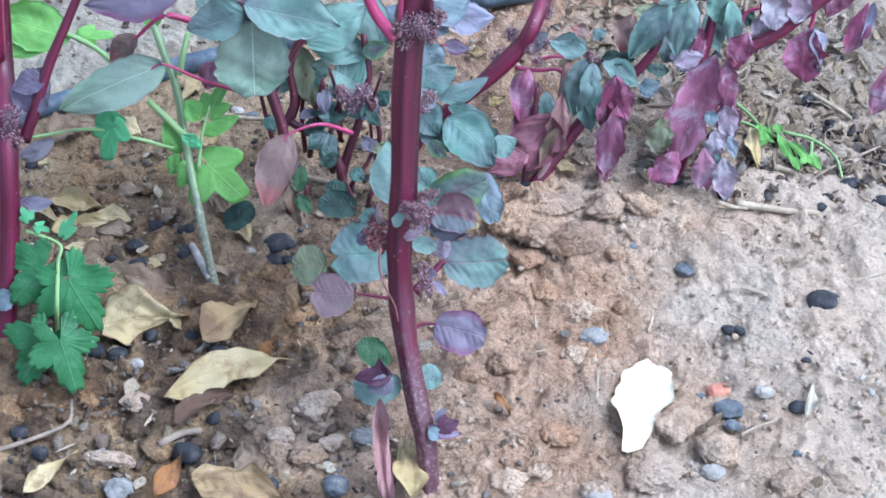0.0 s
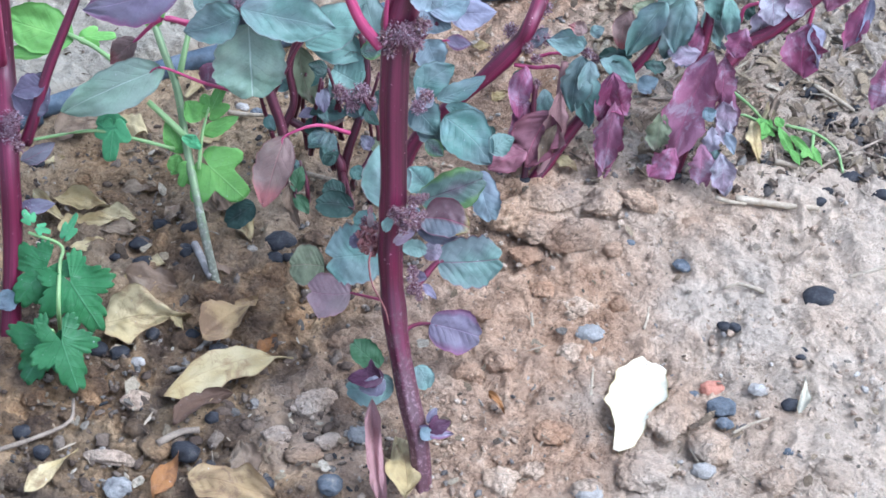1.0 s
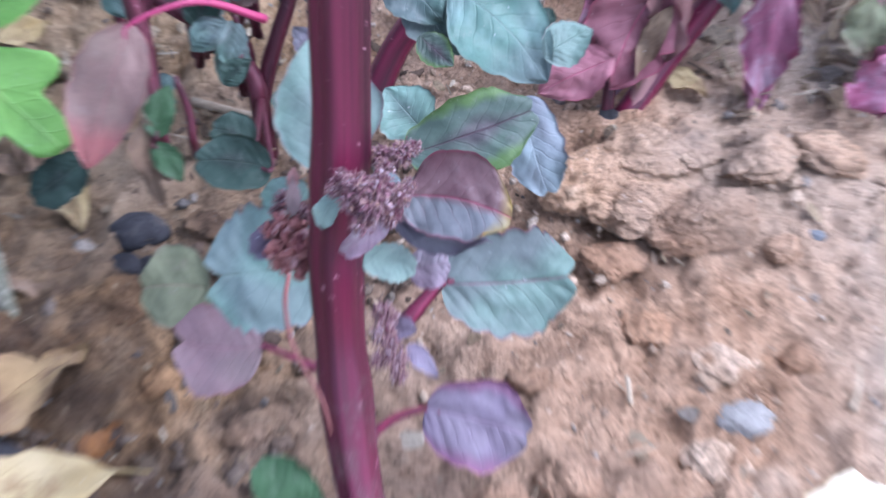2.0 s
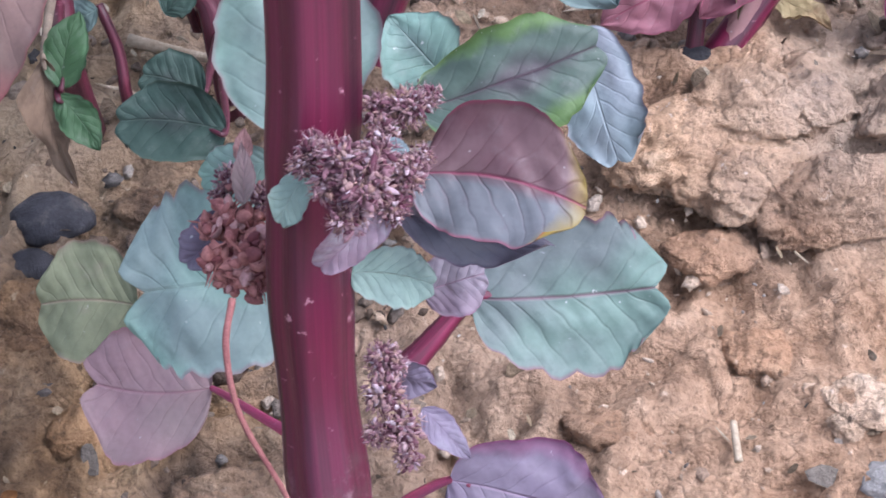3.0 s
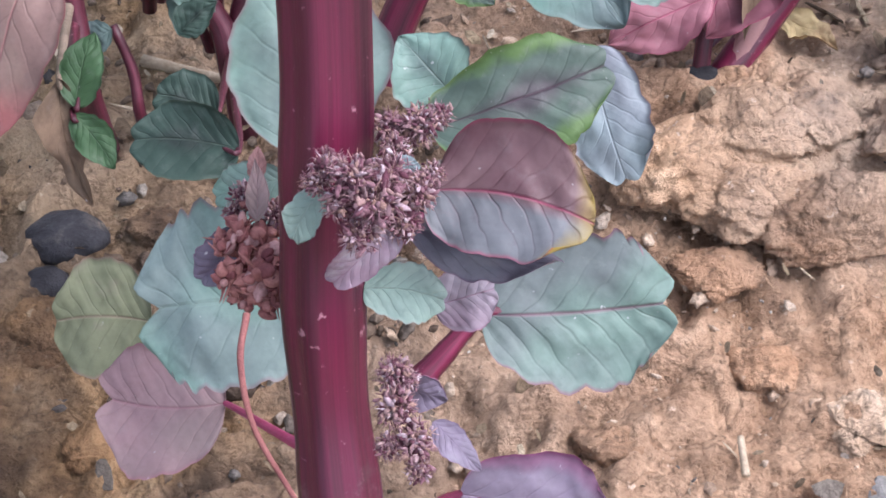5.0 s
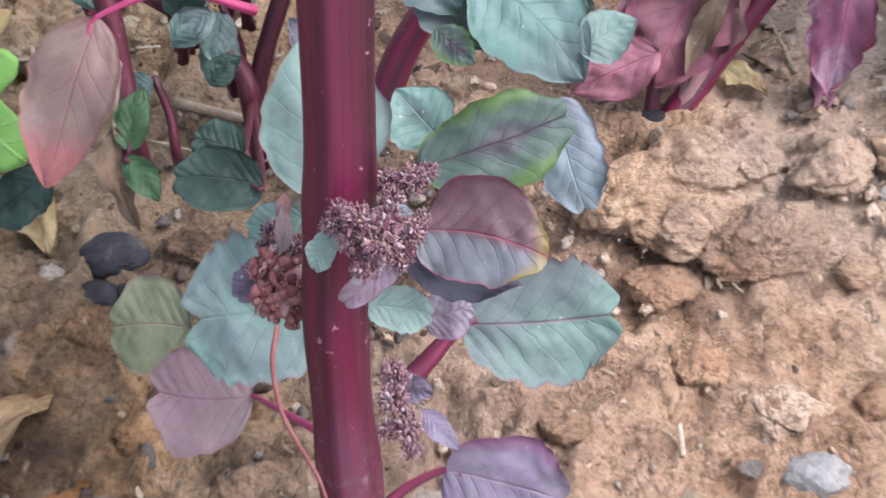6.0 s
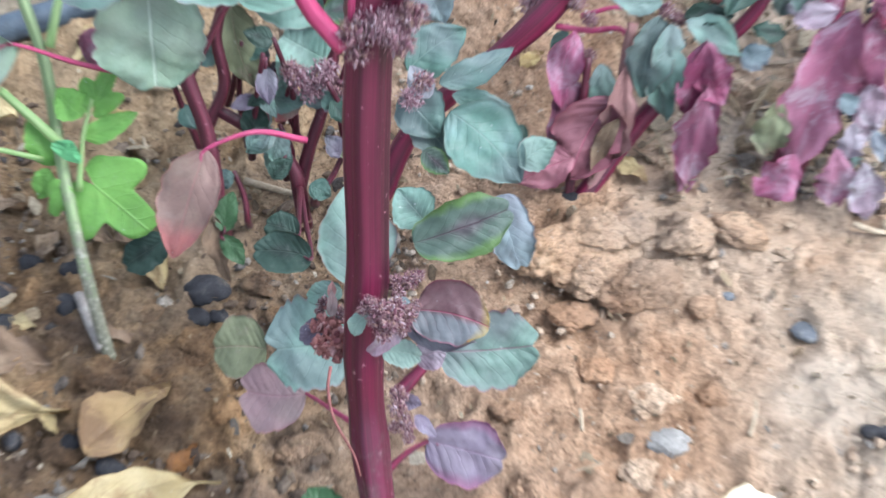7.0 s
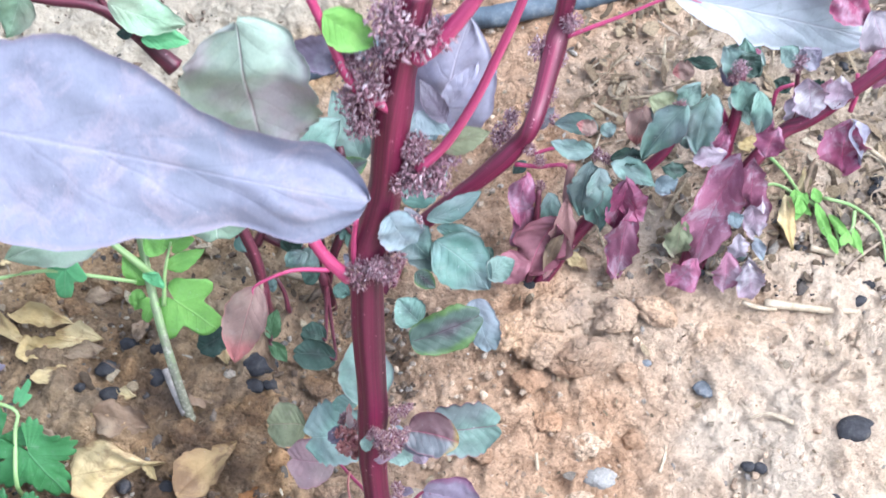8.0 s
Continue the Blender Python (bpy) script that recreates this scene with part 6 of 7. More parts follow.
leaf(plant_e, BLUE, (-0.1240, 0.0637, 0.0135), (-0.1313, 0.0616, 0.0093), 0.0069, curl=0.2)
leaf(plant_e, DUSK, (-0.1259, 0.0945, 0.0510), (-0.1304, 0.0977, 0.0573), 0.0102, curl=0.2)
flowers(plant_e, (-0.1222, 0.0911, 0.0602), 0.0084)
flowers(plant_e, (-0.1234, 0.0891, 0.0562), 0.0076)
flowers(plant_e, (-0.1236, 0.0658, 0.0097), 0.0070)
flowers(plant_e, (-0.1275, 0.0663, 0.0105), 0.0063)
flowers(plant_e, (-0.1213, 0.0361, -0.0058), 0.0062, red=True)
flowers(plant_e, (-0.1190, 0.0344, -0.0092), 0.0062, red=True)
flowers(plant_e, (-0.1203, 0.0779, 0.0337), 0.0051)
flowers(plant_e, (-0.1211, 0.0875, 0.0531), 0.0051)
leaf(plant_e, LILAC_PALE, (-0.1070, 0.0697, 0.1853), (-0.0017, 0.0431, 0.1842), 0.0417, curl=0.05, fold=0.05, wave=0.03, form="paddle", bend=0.001, crumple=0.08, stalk=(-0.1282, 0.1143, 0.0605), stalk_mat=STEM_PINK, stalk_r=0.0012, label="large lilac leaf reaching over the bed")


# ---- the green plants ----

sapling = thing("green_sapling", (-0.0657, 0.0809, -0.0017), "pale-stemmed young plant with bright green lobed leaves", "plant")
part("stem", tube([(-0.0652, 0.0800, -0.0047), (-0.0678, 0.0862, 0.0090), (-0.0708, 0.0955, 0.0215), (-0.0744, 0.1090, 0.0319), (-0.0778, 0.1247, 0.0414), (-0.0831, 0.1378, 0.0476), (-0.0884, 0.1510, 0.0540), (-0.0924, 0.1603, 0.0626)], 0.0014, 0.0011, n=40, sides=12, ridges=5), STEM_GREEN, sapling)
part("branch", tube([(-0.0736, 0.1105, 0.0329), (-0.0795, 0.1134, 0.0388), (-0.0860, 0.1169, 0.0439)], 0.0012, 0.0009, n=12), STEM_LIME, sapling)
part("branch", tube([(-0.0771, 0.1282, 0.0443), (-0.0759, 0.1331, 0.0483), (-0.0746, 0.1399, 0.0518)], 0.0011, 0.0009, n=12), STEM_LIME, sapling)
part("branch", tube([(-0.0704, 0.1030, 0.0279), (-0.0691, 0.1093, 0.0366), (-0.0668, 0.1150, 0.0432)], 0.0007, 0.0003, n=12), STEM_LIME, sapling)
part("branch", tube([(-0.0983, 0.1356, 0.0431), (-0.1060, 0.1415, 0.0450), (-0.1148, 0.1468, 0.0456)], 0.0009, 0.0007, n=12), STEM_LIME, sapling)
part("branch", tube([(-0.0782, 0.1093, 0.0306), (-0.0917, 0.1089, 0.0359), (-0.1036, 0.1086, 0.0392), (-0.1237, 0.1057, 0.0375)], 0.0006, 0.0005, n=16), STEM_LIME, sapling)
leaf(sapling, GREEN, (-0.0722, 0.1070, 0.0318), (-0.0563, 0.0999, 0.0176), 0.0200, curl=0.12, crumple=0.09, form="lobed")
leaf(sapling, GREEN, (-0.0694, 0.1056, 0.0291), (-0.0721, 0.0990, 0.0160), 0.0118, curl=0.12, crumple=0.09, form="lobed")
leaf(sapling, GREEN, (-0.0727, 0.1042, 0.0304), (-0.0767, 0.1004, 0.0229), 0.0082, curl=0.12, crumple=0.09, form="lobed")
leaf(sapling, GREEN, (-0.0686, 0.1136, 0.0373), (-0.0621, 0.1196, 0.0492), 0.0096, curl=0.12, crumple=0.09, form="lobed")
leaf(sapling, GREEN, (-0.0693, 0.1143, 0.0386), (-0.0743, 0.1169, 0.0439), 0.0074, curl=0.12, crumple=0.09)
leaf(sapling, GREEN, (-0.0693, 0.1108, 0.0356), (-0.0581, 0.1135, 0.0409), 0.0053, curl=0.12, crumple=0.09)
leaf(sapling, GREEN, (-0.0762, 0.1093, 0.0286), (-0.0807, 0.1141, 0.0381), 0.0075, curl=0.12, crumple=0.09)
leaf(sapling, GREEN, (-0.0764, 0.1064, 0.0307), (-0.0796, 0.1034, 0.0249), 0.0060, curl=0.12, crumple=0.09)
leaf(sapling, GREEN, (-0.1131, 0.1458, 0.0436), (-0.1371, 0.1495, 0.0509), 0.0160, curl=0.12, crumple=0.09)
leaf(sapling, GREEN, (-0.1157, 0.1451, 0.0442), (-0.1388, 0.1434, 0.0408), 0.0055, curl=0.12, crumple=0.09)
leaf(sapling, GREEN, (-0.1129, 0.1454, 0.0449), (-0.0992, 0.1460, 0.0459), 0.0073, curl=0.12, crumple=0.09, form="lobed")
leaf(sapling, MINT, (-0.0953, 0.1114, 0.0448), (-0.0986, 0.1042, 0.0304), 0.0116, curl=0.12, crumple=0.09, form="lobed")
leaf(sapling, MINT, (-0.1019, 0.1104, 0.0408), (-0.0922, 0.1107, 0.0413), 0.0060, curl=0.12, crumple=0.09)
leaf(sapling, GREEN, (-0.0881, 0.1442, 0.0504), (-0.0826, 0.1479, 0.0578), 0.0061, curl=0.12, crumple=0.09)
leaf(sapling, MINT, (-0.0885, 0.1472, 0.0525), (-0.0852, 0.1522, 0.0624), 0.0072, curl=0.12, crumple=0.09)
leaf(sapling, MINT, (-0.0731, 0.1063, 0.0346), (-0.0711, 0.1079, 0.0379), 0.0071, curl=0.12, crumple=0.09)

herb = thing("herb_plant", (-0.1122, 0.0588, -0.0023), "low herb with glossy dark green toothed leaves", "plant")
part("stalk", tube([(-0.1121, 0.0584, -0.0043), (-0.1091, 0.0534, 0.0189), (-0.1097, 0.0660, 0.0239), (-0.1098, 0.0721, 0.0261), (-0.1194, 0.0740, 0.0299)], 0.0007, 0.0005, n=18), STEM_LIME, herb)
part("stalk", tube([(-0.1126, 0.0584, -0.0043), (-0.1106, 0.0470, 0.0160)], 0.0007, 0.0006, n=6), STEM_LIME, herb)
leaf(herb, PARSLEY, (-0.1099, 0.0683, 0.0265), (-0.1232, 0.0613, 0.0136), 0.0235, curl=0.10, form="fan", crumple=0.10, fold=0.12, wave=0.05)
leaf(herb, PARSLEY, (-0.1094, 0.0644, 0.0268), (-0.0985, 0.0545, 0.0085), 0.0235, curl=0.12, form="fan", crumple=0.10, fold=0.12, wave=0.05)
leaf(herb, PARSLEY, (-0.1092, 0.0470, 0.0206), (-0.1030, 0.0345, 0.0040), 0.0195, curl=0.16, form="fan", crumple=0.10, fold=0.2, wave=0.05, roll=-14)
leaf(herb, PARSLEY, (-0.1100, 0.0490, 0.0160), (-0.1195, 0.0392, 0.0025), 0.0225, curl=0.10, form="fan", crumple=0.10, fold=0.1, wave=0.05)
leaf(herb, MINT, (-0.1098, 0.0723, 0.0266), (-0.1043, 0.0766, 0.0352), 0.0051, curl=0.08, form="lobed", crumple=0.07, fold=0.08, wave=0.04)
leaf(herb, MINT, (-0.1176, 0.0749, 0.0319), (-0.1206, 0.0772, 0.0364), 0.0051, curl=0.08, form="lobed", crumple=0.07, fold=0.08, wave=0.04)
leaf(herb, MINT, (-0.1176, 0.0749, 0.0319), (-0.1126, 0.0740, 0.0299), 0.0041, curl=0.08, form="lobed", crumple=0.07, fold=0.08, wave=0.04)

weed = thing("weed_sprout", (0.1234, 0.1511, 0.0000), "limp pale green weed sprout on the soil", "plant")
part("stalk", tube([(0.1071, 0.1648, 0.0030), (0.1122, 0.1577, 0.0030), (0.1169, 0.1480, 0.0031)], 0.00065, 0.0004, n=12, sides=7), STEM_LIME, weed)
part("stalk", tube([(0.1228, 0.1488, 0.0030), (0.1319, 0.1453, 0.0030), (0.1384, 0.1371, 0.0031), (0.1392, 0.1264, 0.0031)], 0.00065, 0.0004, n=12, sides=7), STEM_LIME, weed)
part("stalk", tube([(0.1179, 0.1480, 0.0031), (0.1239, 0.1425, 0.0031), (0.1263, 0.1316, 0.0033)], 0.00065, 0.0004, n=12, sides=7), STEM_LIME, weed)
part("stalk", tube([(0.1317, 0.1439, 0.0030), (0.1299, 0.1371, 0.0031), (0.1246, 0.1329, 0.0033)], 0.00065, 0.0004, n=12, sides=7), STEM_LIME, weed)
part("stalk", tube([(0.1169, 0.1480, 0.0031), (0.1098, 0.1535, 0.0030), (0.1050, 0.1535, 0.0030)], 0.00065, 0.0004, n=12, sides=7), STEM_LIME, weed)
leaf(weed, GREEN, (0.1150, 0.1417, 0.0052), (0.1142, 0.1514, 0.0050), 0.0058, curl=0.15)
leaf(weed, GREEN, (0.1212, 0.1459, 0.0051), (0.1199, 0.1515, 0.0050), 0.0034, curl=0.15)
leaf(weed, GREEN, (0.1259, 0.1309, 0.0053), (0.1289, 0.1358, 0.0051), 0.0026, curl=0.15)
leaf(weed, GREEN, (0.1227, 0.1349, 0.0053), (0.1246, 0.1281, 0.0054), 0.0026, curl=0.15)
leaf(weed, GREEN, (0.1202, 0.1459, 0.0051), (0.1237, 0.1314, 0.0053), 0.0032, curl=0.15)
leaf(weed, GREEN, (0.1235, 0.1418, 0.0051), (0.1300, 0.1304, 0.0052), 0.0028, curl=0.15)
leaf(weed, GREEN, (0.1172, 0.1495, 0.0050), (0.1122, 0.1394, 0.0053), 0.0040, curl=0.15)
leaf(weed, GREEN, (0.1305, 0.1369, 0.0051), (0.1323, 0.1278, 0.0052), 0.0024, curl=0.15)
leaf(weed, GREEN, (0.1138, 0.1486, 0.0051), (0.1182, 0.1417, 0.0051), 0.0030, curl=0.15)


# ---- things on the soil ----
single("garden_hose", tube([(-0.9000, -0.0500, 0.0035), (-0.4000, 0.0600, 0.0035), (-0.1554, 0.1438, 0.0035), (-0.1327, 0.1551, 0.0035), (-0.0810, 0.1804, 0.0035), (0.0033, 0.2131, 0.0035), (0.0252, 0.2184, 0.0035), (0.0362, 0.2210, 0.0035), (0.0472, 0.2236, 0.0035), (0.0639, 0.2277, 0.0035), (0.1900, 0.2700, 0.0035), (0.5000, 0.4200, 0.0035)], 0.0036, 0.0036, n=110, sides=14), HOSE, (0, 0.2, 0), "faded blue garden hose lying on the soil", "hose")
on_ground("dung_pellet", PELLET, -0.0851, 0.1044, (0.0059, 0.0043, 0.0034), "smooth black dung pellet lying on the soil", "dung pellet", 0.18, -16, 0.22, "dung pellets")
on_ground("dung_pellet", PELLET, -0.0761, 0.1031, (0.0062, 0.0046, 0.0037), "smooth black dung pellet lying on the soil", "dung pellet", 0.18, 20, 0.22, "dung pellets")
on_ground("dung_pellet", PELLET, -0.0914, 0.0967, (0.0066, 0.0047, 0.0029), "smooth black dung pellet lying on the soil", "dung pellet", 0.18, 11, 0.22, "dung pellets")
on_ground("dung_pellet", PELLET, -0.0893, 0.0884, (0.0072, 0.0052, 0.0036), "smooth black dung pellet lying on the soil", "dung pellet", 0.18, 10, 0.22, "dung pellets")
on_ground("dung_pellet", PELLET, -0.0460, 0.0970, (0.0102, 0.0074, 0.0053), "smooth black dung pellet lying on the soil", "dung pellet", 0.18, 4, 0.22, "dung pellets")
on_ground("dung_pellet", PELLET, -0.0475, 0.0907, (0.0062, 0.0045, 0.0037), "smooth black dung pellet lying on the soil", "dung pellet", 0.18, -16, 0.22, "dung pellets")
on_ground("dung_pellet", PELLET, -0.0430, 0.0909, (0.0047, 0.0036, 0.0029), "smooth black dung pellet lying on the soil", "dung pellet", 0.18, 9, 0.22, "dung pellets")
on_ground("dung_pellet", PELLET, -0.0628, 0.0543, (0.0066, 0.0048, 0.0035), "smooth black dung pellet lying on the soil", "dung pellet", 0.18, -9, 0.22, "dung pellets")
on_ground("dung_pellet", PELLET, -0.1004, 0.0543, (0.0073, 0.0053, 0.0043), "smooth black dung pellet lying on the soil", "dung pellet", 0.18, -21, 0.22, "dung pellets")
on_ground("dung_pellet", PELLET, -0.0933, 0.0531, (0.0063, 0.0050, 0.0040), "smooth black dung pellet lying on the soil", "dung pellet", 0.18, 9, 0.22, "dung pellets")
on_ground("dung_pellet", PELLET, -0.0689, 0.0129, (0.0086, 0.0068, 0.0055), "smooth black dung pellet lying on the soil", "dung pellet", 0.18, -15, 0.22, "dung pellets")
on_ground("dung_pellet", PELLET, -0.1112, 0.0131, (0.0050, 0.0050, 0.0043), "smooth black dung pellet lying on the soil", "dung pellet", 0.18, 0, 0.22, "dung pellets")
on_ground("dung_pellet", PELLET, -0.0450, 0.0014, (0.0056, 0.0050, 0.0040), "smooth black dung pellet lying on the soil", "dung pellet", 0.18, 15, 0.22, "dung pellets")
on_ground("dung_pellet", PELLET, 0.1249, 0.0737, (0.0114, 0.0082, 0.0059), "smooth black dung pellet lying on the soil", "dung pellet", 0.18, 18, 0.22, "dung pellets")
on_ground("dung_pellet", PELLET, 0.0941, 0.0637, (0.0046, 0.0033, 0.0025), "smooth black dung pellet lying on the soil", "dung pellet", 0.18, -8, 0.22, "dung pellets")
on_ground("dung_pellet", PELLET, 0.0973, 0.0631, (0.0042, 0.0035, 0.0028), "smooth black dung pellet lying on the soil", "dung pellet", 0.18, -25, 0.22, "dung pellets")
on_ground("dung_pellet", PELLET, 0.1106, 0.0314, (0.0061, 0.0044, 0.0034), "smooth black dung pellet lying on the soil", "dung pellet", 0.18, 11, 0.22, "dung pellets")
on_ground("dung_pellet", PELLET, 0.1177, 0.0541, (0.0028, 0.0020, 0.0015), "smooth black dung pellet lying on the soil", "dung pellet", 0.18, -21, 0.22, "dung pellets")
on_ground("dung_pellet", PELLET, 0.1166, 0.0514, (0.0035, 0.0025, 0.0018), "smooth black dung pellet lying on the soil", "dung pellet", 0.18, 1, 0.22, "dung pellets")
on_ground("dung_pellet", PELLET, 0.1420, 0.1257, (0.0075, 0.0054, 0.0038), "smooth black dung pellet lying on the soil", "dung pellet", 0.18, 10, 0.22, "dung pellets")
on_ground("dung_pellet", PELLET, 0.1296, 0.1144, (0.0052, 0.0037, 0.0029), "smooth black dung pellet lying on the soil", "dung pellet", 0.18, 4, 0.22, "dung pellets")
on_ground("dung_pellet", PELLET, 0.1512, 0.1180, (0.0067, 0.0048, 0.0035), "smooth black dung pellet lying on the soil", "dung pellet", 0.18, -5, 0.22, "dung pellets")
on_ground("dung_pellet", PELLET, -0.1289, 0.1322, (0.0045, 0.0034, 0.0027), "smooth black dung pellet lying on the soil", "dung pellet", 0.18, 15, 0.22, "dung pellets")
on_ground("dung_pellet", PELLET, -0.0763, 0.0944, (0.0055, 0.0039, 0.0029), "smooth black dung pellet lying on the soil", "dung pellet", 0.18, -15, 0.22, "dung pellets")
on_ground("dung_pellet", PELLET, -0.0987, 0.0910, (0.0036, 0.0026, 0.0021), "smooth black dung pellet lying on the soil", "dung pellet", 0.18, 10, 0.22, "dung pellets")
on_ground("dung_pellet", PELLET, -0.0823, 0.1006, (0.0040, 0.0029, 0.0021), "smooth black dung pellet lying on the soil", "dung pellet", 0.18, -25, 0.22, "dung pellets")
on_ground("dung_pellet", PELLET, 0.0334, 0.1185, (0.0056, 0.0040, 0.0027), "smooth black dung pellet lying on the soil", "dung pellet", 0.18, -15, 0.22, "dung pellets")
on_ground("dung_pellet", PELLET, 0.0831, 0.1228, (0.0041, 0.0030, 0.0024), "smooth black dung pellet lying on the soil", "dung pellet", 0.18, -10, 0.22, "dung pellets")
on_ground("dung_pellet", PELLET, -0.0838, 0.0605, (0.0048, 0.0042, 0.0036), "smooth black dung pellet lying on the soil", "dung pellet", 0.18, 12, 0.22, "dung pellets")
on_ground("dung_pellet", PELLET, -0.0715, 0.0600, (0.0052, 0.0044, 0.0036), "smooth black dung pellet lying on the soil", "dung pellet", 0.18, -8, 0.22, "dung pellets")
on_ground("dung_pellet", PELLET, -0.0757, 0.0926, (0.0050, 0.0040, 0.0032), "smooth black dung pellet lying on the soil", "dung pellet", 0.18, 20, 0.22, "dung pellets")
on_ground("dung_pellet", PELLET, -0.1175, 0.0205, (0.0066, 0.0052, 0.0040), "smooth black dung pellet lying on the soil", "dung pellet", 0.18, 5, 0.22, "dung pellets")
on_ground("dung_pellet", PELLET, -0.1212, 0.0440, (0.0055, 0.0046, 0.0036), "smooth black dung pellet lying on the soil", "dung pellet", 0.18, -12, 0.22, "dung pellets")
on_ground("dung_pellet", PELLET, -0.0625, 0.0265, (0.0050, 0.0042, 0.0034), "smooth black dung pellet lying on the soil", "dung pellet", 0.18, 8, 0.22, "dung pellets")
on_ground("pebble", STONE_BLUE, -0.0262, 0.0015, (0.0072, 0.0067, 0.0054), "rounded blue-grey pebble on the soil", "pebble", 0.25, 0, 0.22, "pebbles", 4, 3.2)
on_ground("pebble", STONE_BLUE, 0.0898, 0.0306, (0.0092, 0.0066, 0.0051), "rounded blue-grey pebble on the soil", "pebble", 0.25, 5, 0.22, "pebbles", 4, 3.2)
on_ground("pebble", STONE_BLUE, 0.0902, 0.0246, (0.0054, 0.0039, 0.0027), "small blue-grey pebble on the soil", "pebble", 0.25, -15, 0.22, "pebbles", 4, 3.2)
on_ground("pebble", STONE_RED, 0.0876, 0.0387, (0.0072, 0.0052, 0.0035), "small brick-red pebble on the soil", "pebble", 0.25, 15, 0.22, "pebbles", 4, 3.2)
on_ground("pebble", STONE_GREY, 0.0523, 0.0609, (0.0085, 0.0066, 0.0053), "rough round pale grey pebble on the soil", "pebble", 0.25, 0, 0.22, "pebbles", 4, 3.2)
on_ground("pebble", STONE_BLUE, 0.0823, 0.0369, (0.0031, 0.0022, 0.0017), "small blue-grey pebble on the soil", "pebble", 0.25, 15, 0.22, "pebbles", 4, 3.2)
on_ground("pebble", STONE_BLUE, 0.1079, 0.0140, (0.0033, 0.0024, 0.0019), "small blue-grey pebble on the soil", "pebble", 0.25, 0, 0.22, "pebbles", 4, 3.2)
on_ground("pebble", STONE_BLUE, 0.0664, 0.0942, (0.0033, 0.0023, 0.0018), "small blue-grey pebble on the soil", "pebble", 0.25, 0, 0.22, "pebbles", 4, 3.2)
on_ground("pebble", STONE_BLUE, 0.0832, 0.0868, (0.0065, 0.0047, 0.0023), "flat blue-green stone chip on the soil", "pebble", 0.25, -25, 0.22, "pebbles", 4, 3.2)
on_ground("pebble", STONE_PALE, 0.0823, 0.0069, (0.0072, 0.0052, 0.0036), "pale stone chip on the soil", "pebble", 0.25, 0, 0.22, "pebbles", 4, 3.2)
on_ground("pebble", STONE_PALE, 0.0481, -0.0015, (0.0098, 0.0070, 0.0047), "pale rounded stone on the soil", "pebble", 0.25, -25, 0.22, "pebbles", 4, 3.2)
on_ground("pebble", STONE_PALE, -0.0872, 0.0495, (0.0045, 0.0034, 0.0028), "pale stone chip on the soil", "pebble", 0.25, 0, 0.22, "pebbles", 4, 3.2)
on_ground("pebble", STONE_PALE, -0.0626, 0.1598, (0.0051, 0.0036, 0.0025), "pale pebble on the soil", "pebble", 0.25, -25, 0.22, "pebbles", 4, 3.2)
on_ground("pebble", STONE_BLUE, -0.0576, 0.1577, (0.0043, 0.0031, 0.0022), "small blue-grey pebble on the soil", "pebble", 0.25, 0, 0.22, "pebbles", 4, 3.2)
on_ground("pebble", STONE_GREY, -0.0177, 0.0201, (0.0084, 0.0060, 0.0031), "flat grey stone on the soil", "pebble", 0.25, -25, 0.22, "pebbles", 4, 3.2)
on_ground("pebble", STONE_PALE, 0.1015, 0.0379, (0.0058, 0.0042, 0.0032), "pale crusty stone on the soil", "pebble", 0.25, -25, 0.22, "pebbles", 4, 3.2)
on_ground("pebble", STONE_PALE, 0.0540, 0.0705, (0.0025, 0.0019, 0.0015), "white stone chip on the soil", "pebble", 0.25, -15, 0.22, "pebbles", 4, 3.2)
on_ground("pebble", STONE_PALE, 0.0763, 0.0526, (0.0021, 0.0016, 0.0013), "white stone chip on the soil", "pebble", 0.25, 0, 0.22, "pebbles", 4, 3.2)
clod(CLOD_RUST, 0.0285, 0.1037, (0.0146, 0.0132, 0.0097), "crumbly lump of reddish-brown dried soil", 15)
clod(CLOD_RUST, 0.0377, 0.1075, (0.0165, 0.0132, 0.0103), "crumbly lump of reddish-brown dried soil", 5)
clod(CLOD_RUST, 0.0459, 0.1088, (0.0110, 0.0099, 0.0067), "crumbly lump of reddish-brown dried soil", -20)
clod(CLOD_RUST, 0.0366, 0.1001, (0.0164, 0.0115, 0.0073), "crumbly lump of reddish-brown dried soil", -10)
clod(CLOD_DARK, 0.0477, 0.0954, (0.0167, 0.0117, 0.0096), "dark brown crumbly lump of soil", 16)
clod(CLOD_RUST, 0.0580, 0.1082, (0.0128, 0.0103, 0.0082), "crumbly lump of reddish-brown dried soil", 18)
clod(CLOD_RUST, 0.0705, 0.1083, (0.0143, 0.0086, 0.0053), "crumbly lump of reddish-brown dried soil", -18)
clod(CLOD_DARK, -0.0480, 0.0823, (0.0112, 0.0100, 0.0072), "dark brown crumbly lump of soil", -14)
clod(CLOD_PALE, -0.0920, 0.0115, (0.0152, 0.0053, 0.0048), "pale crusty lump of dried soil", -10)
clod(CLOD_CRUST, 0.0735, 0.0235, (0.0135, 0.0105, 0.0080), "pale crusty lump of dried soil", 15, 0.22)
clod(CLOD_CRUST, 0.0852, 0.0147, (0.0120, 0.0102, 0.0078), "pale crusty lump of dried soil", -6, 0.22)
clod(CLOD_CRUST, 0.0642, 0.0050, (0.0165, 0.0120, 0.0085), "pale crusty lump of dried soil", -10, 0.24)
clod(CLOD_PALE, 0.0467, 0.0539, (0.0091, 0.0082, 0.0050), "pale crusty lump of dried soil", -15)
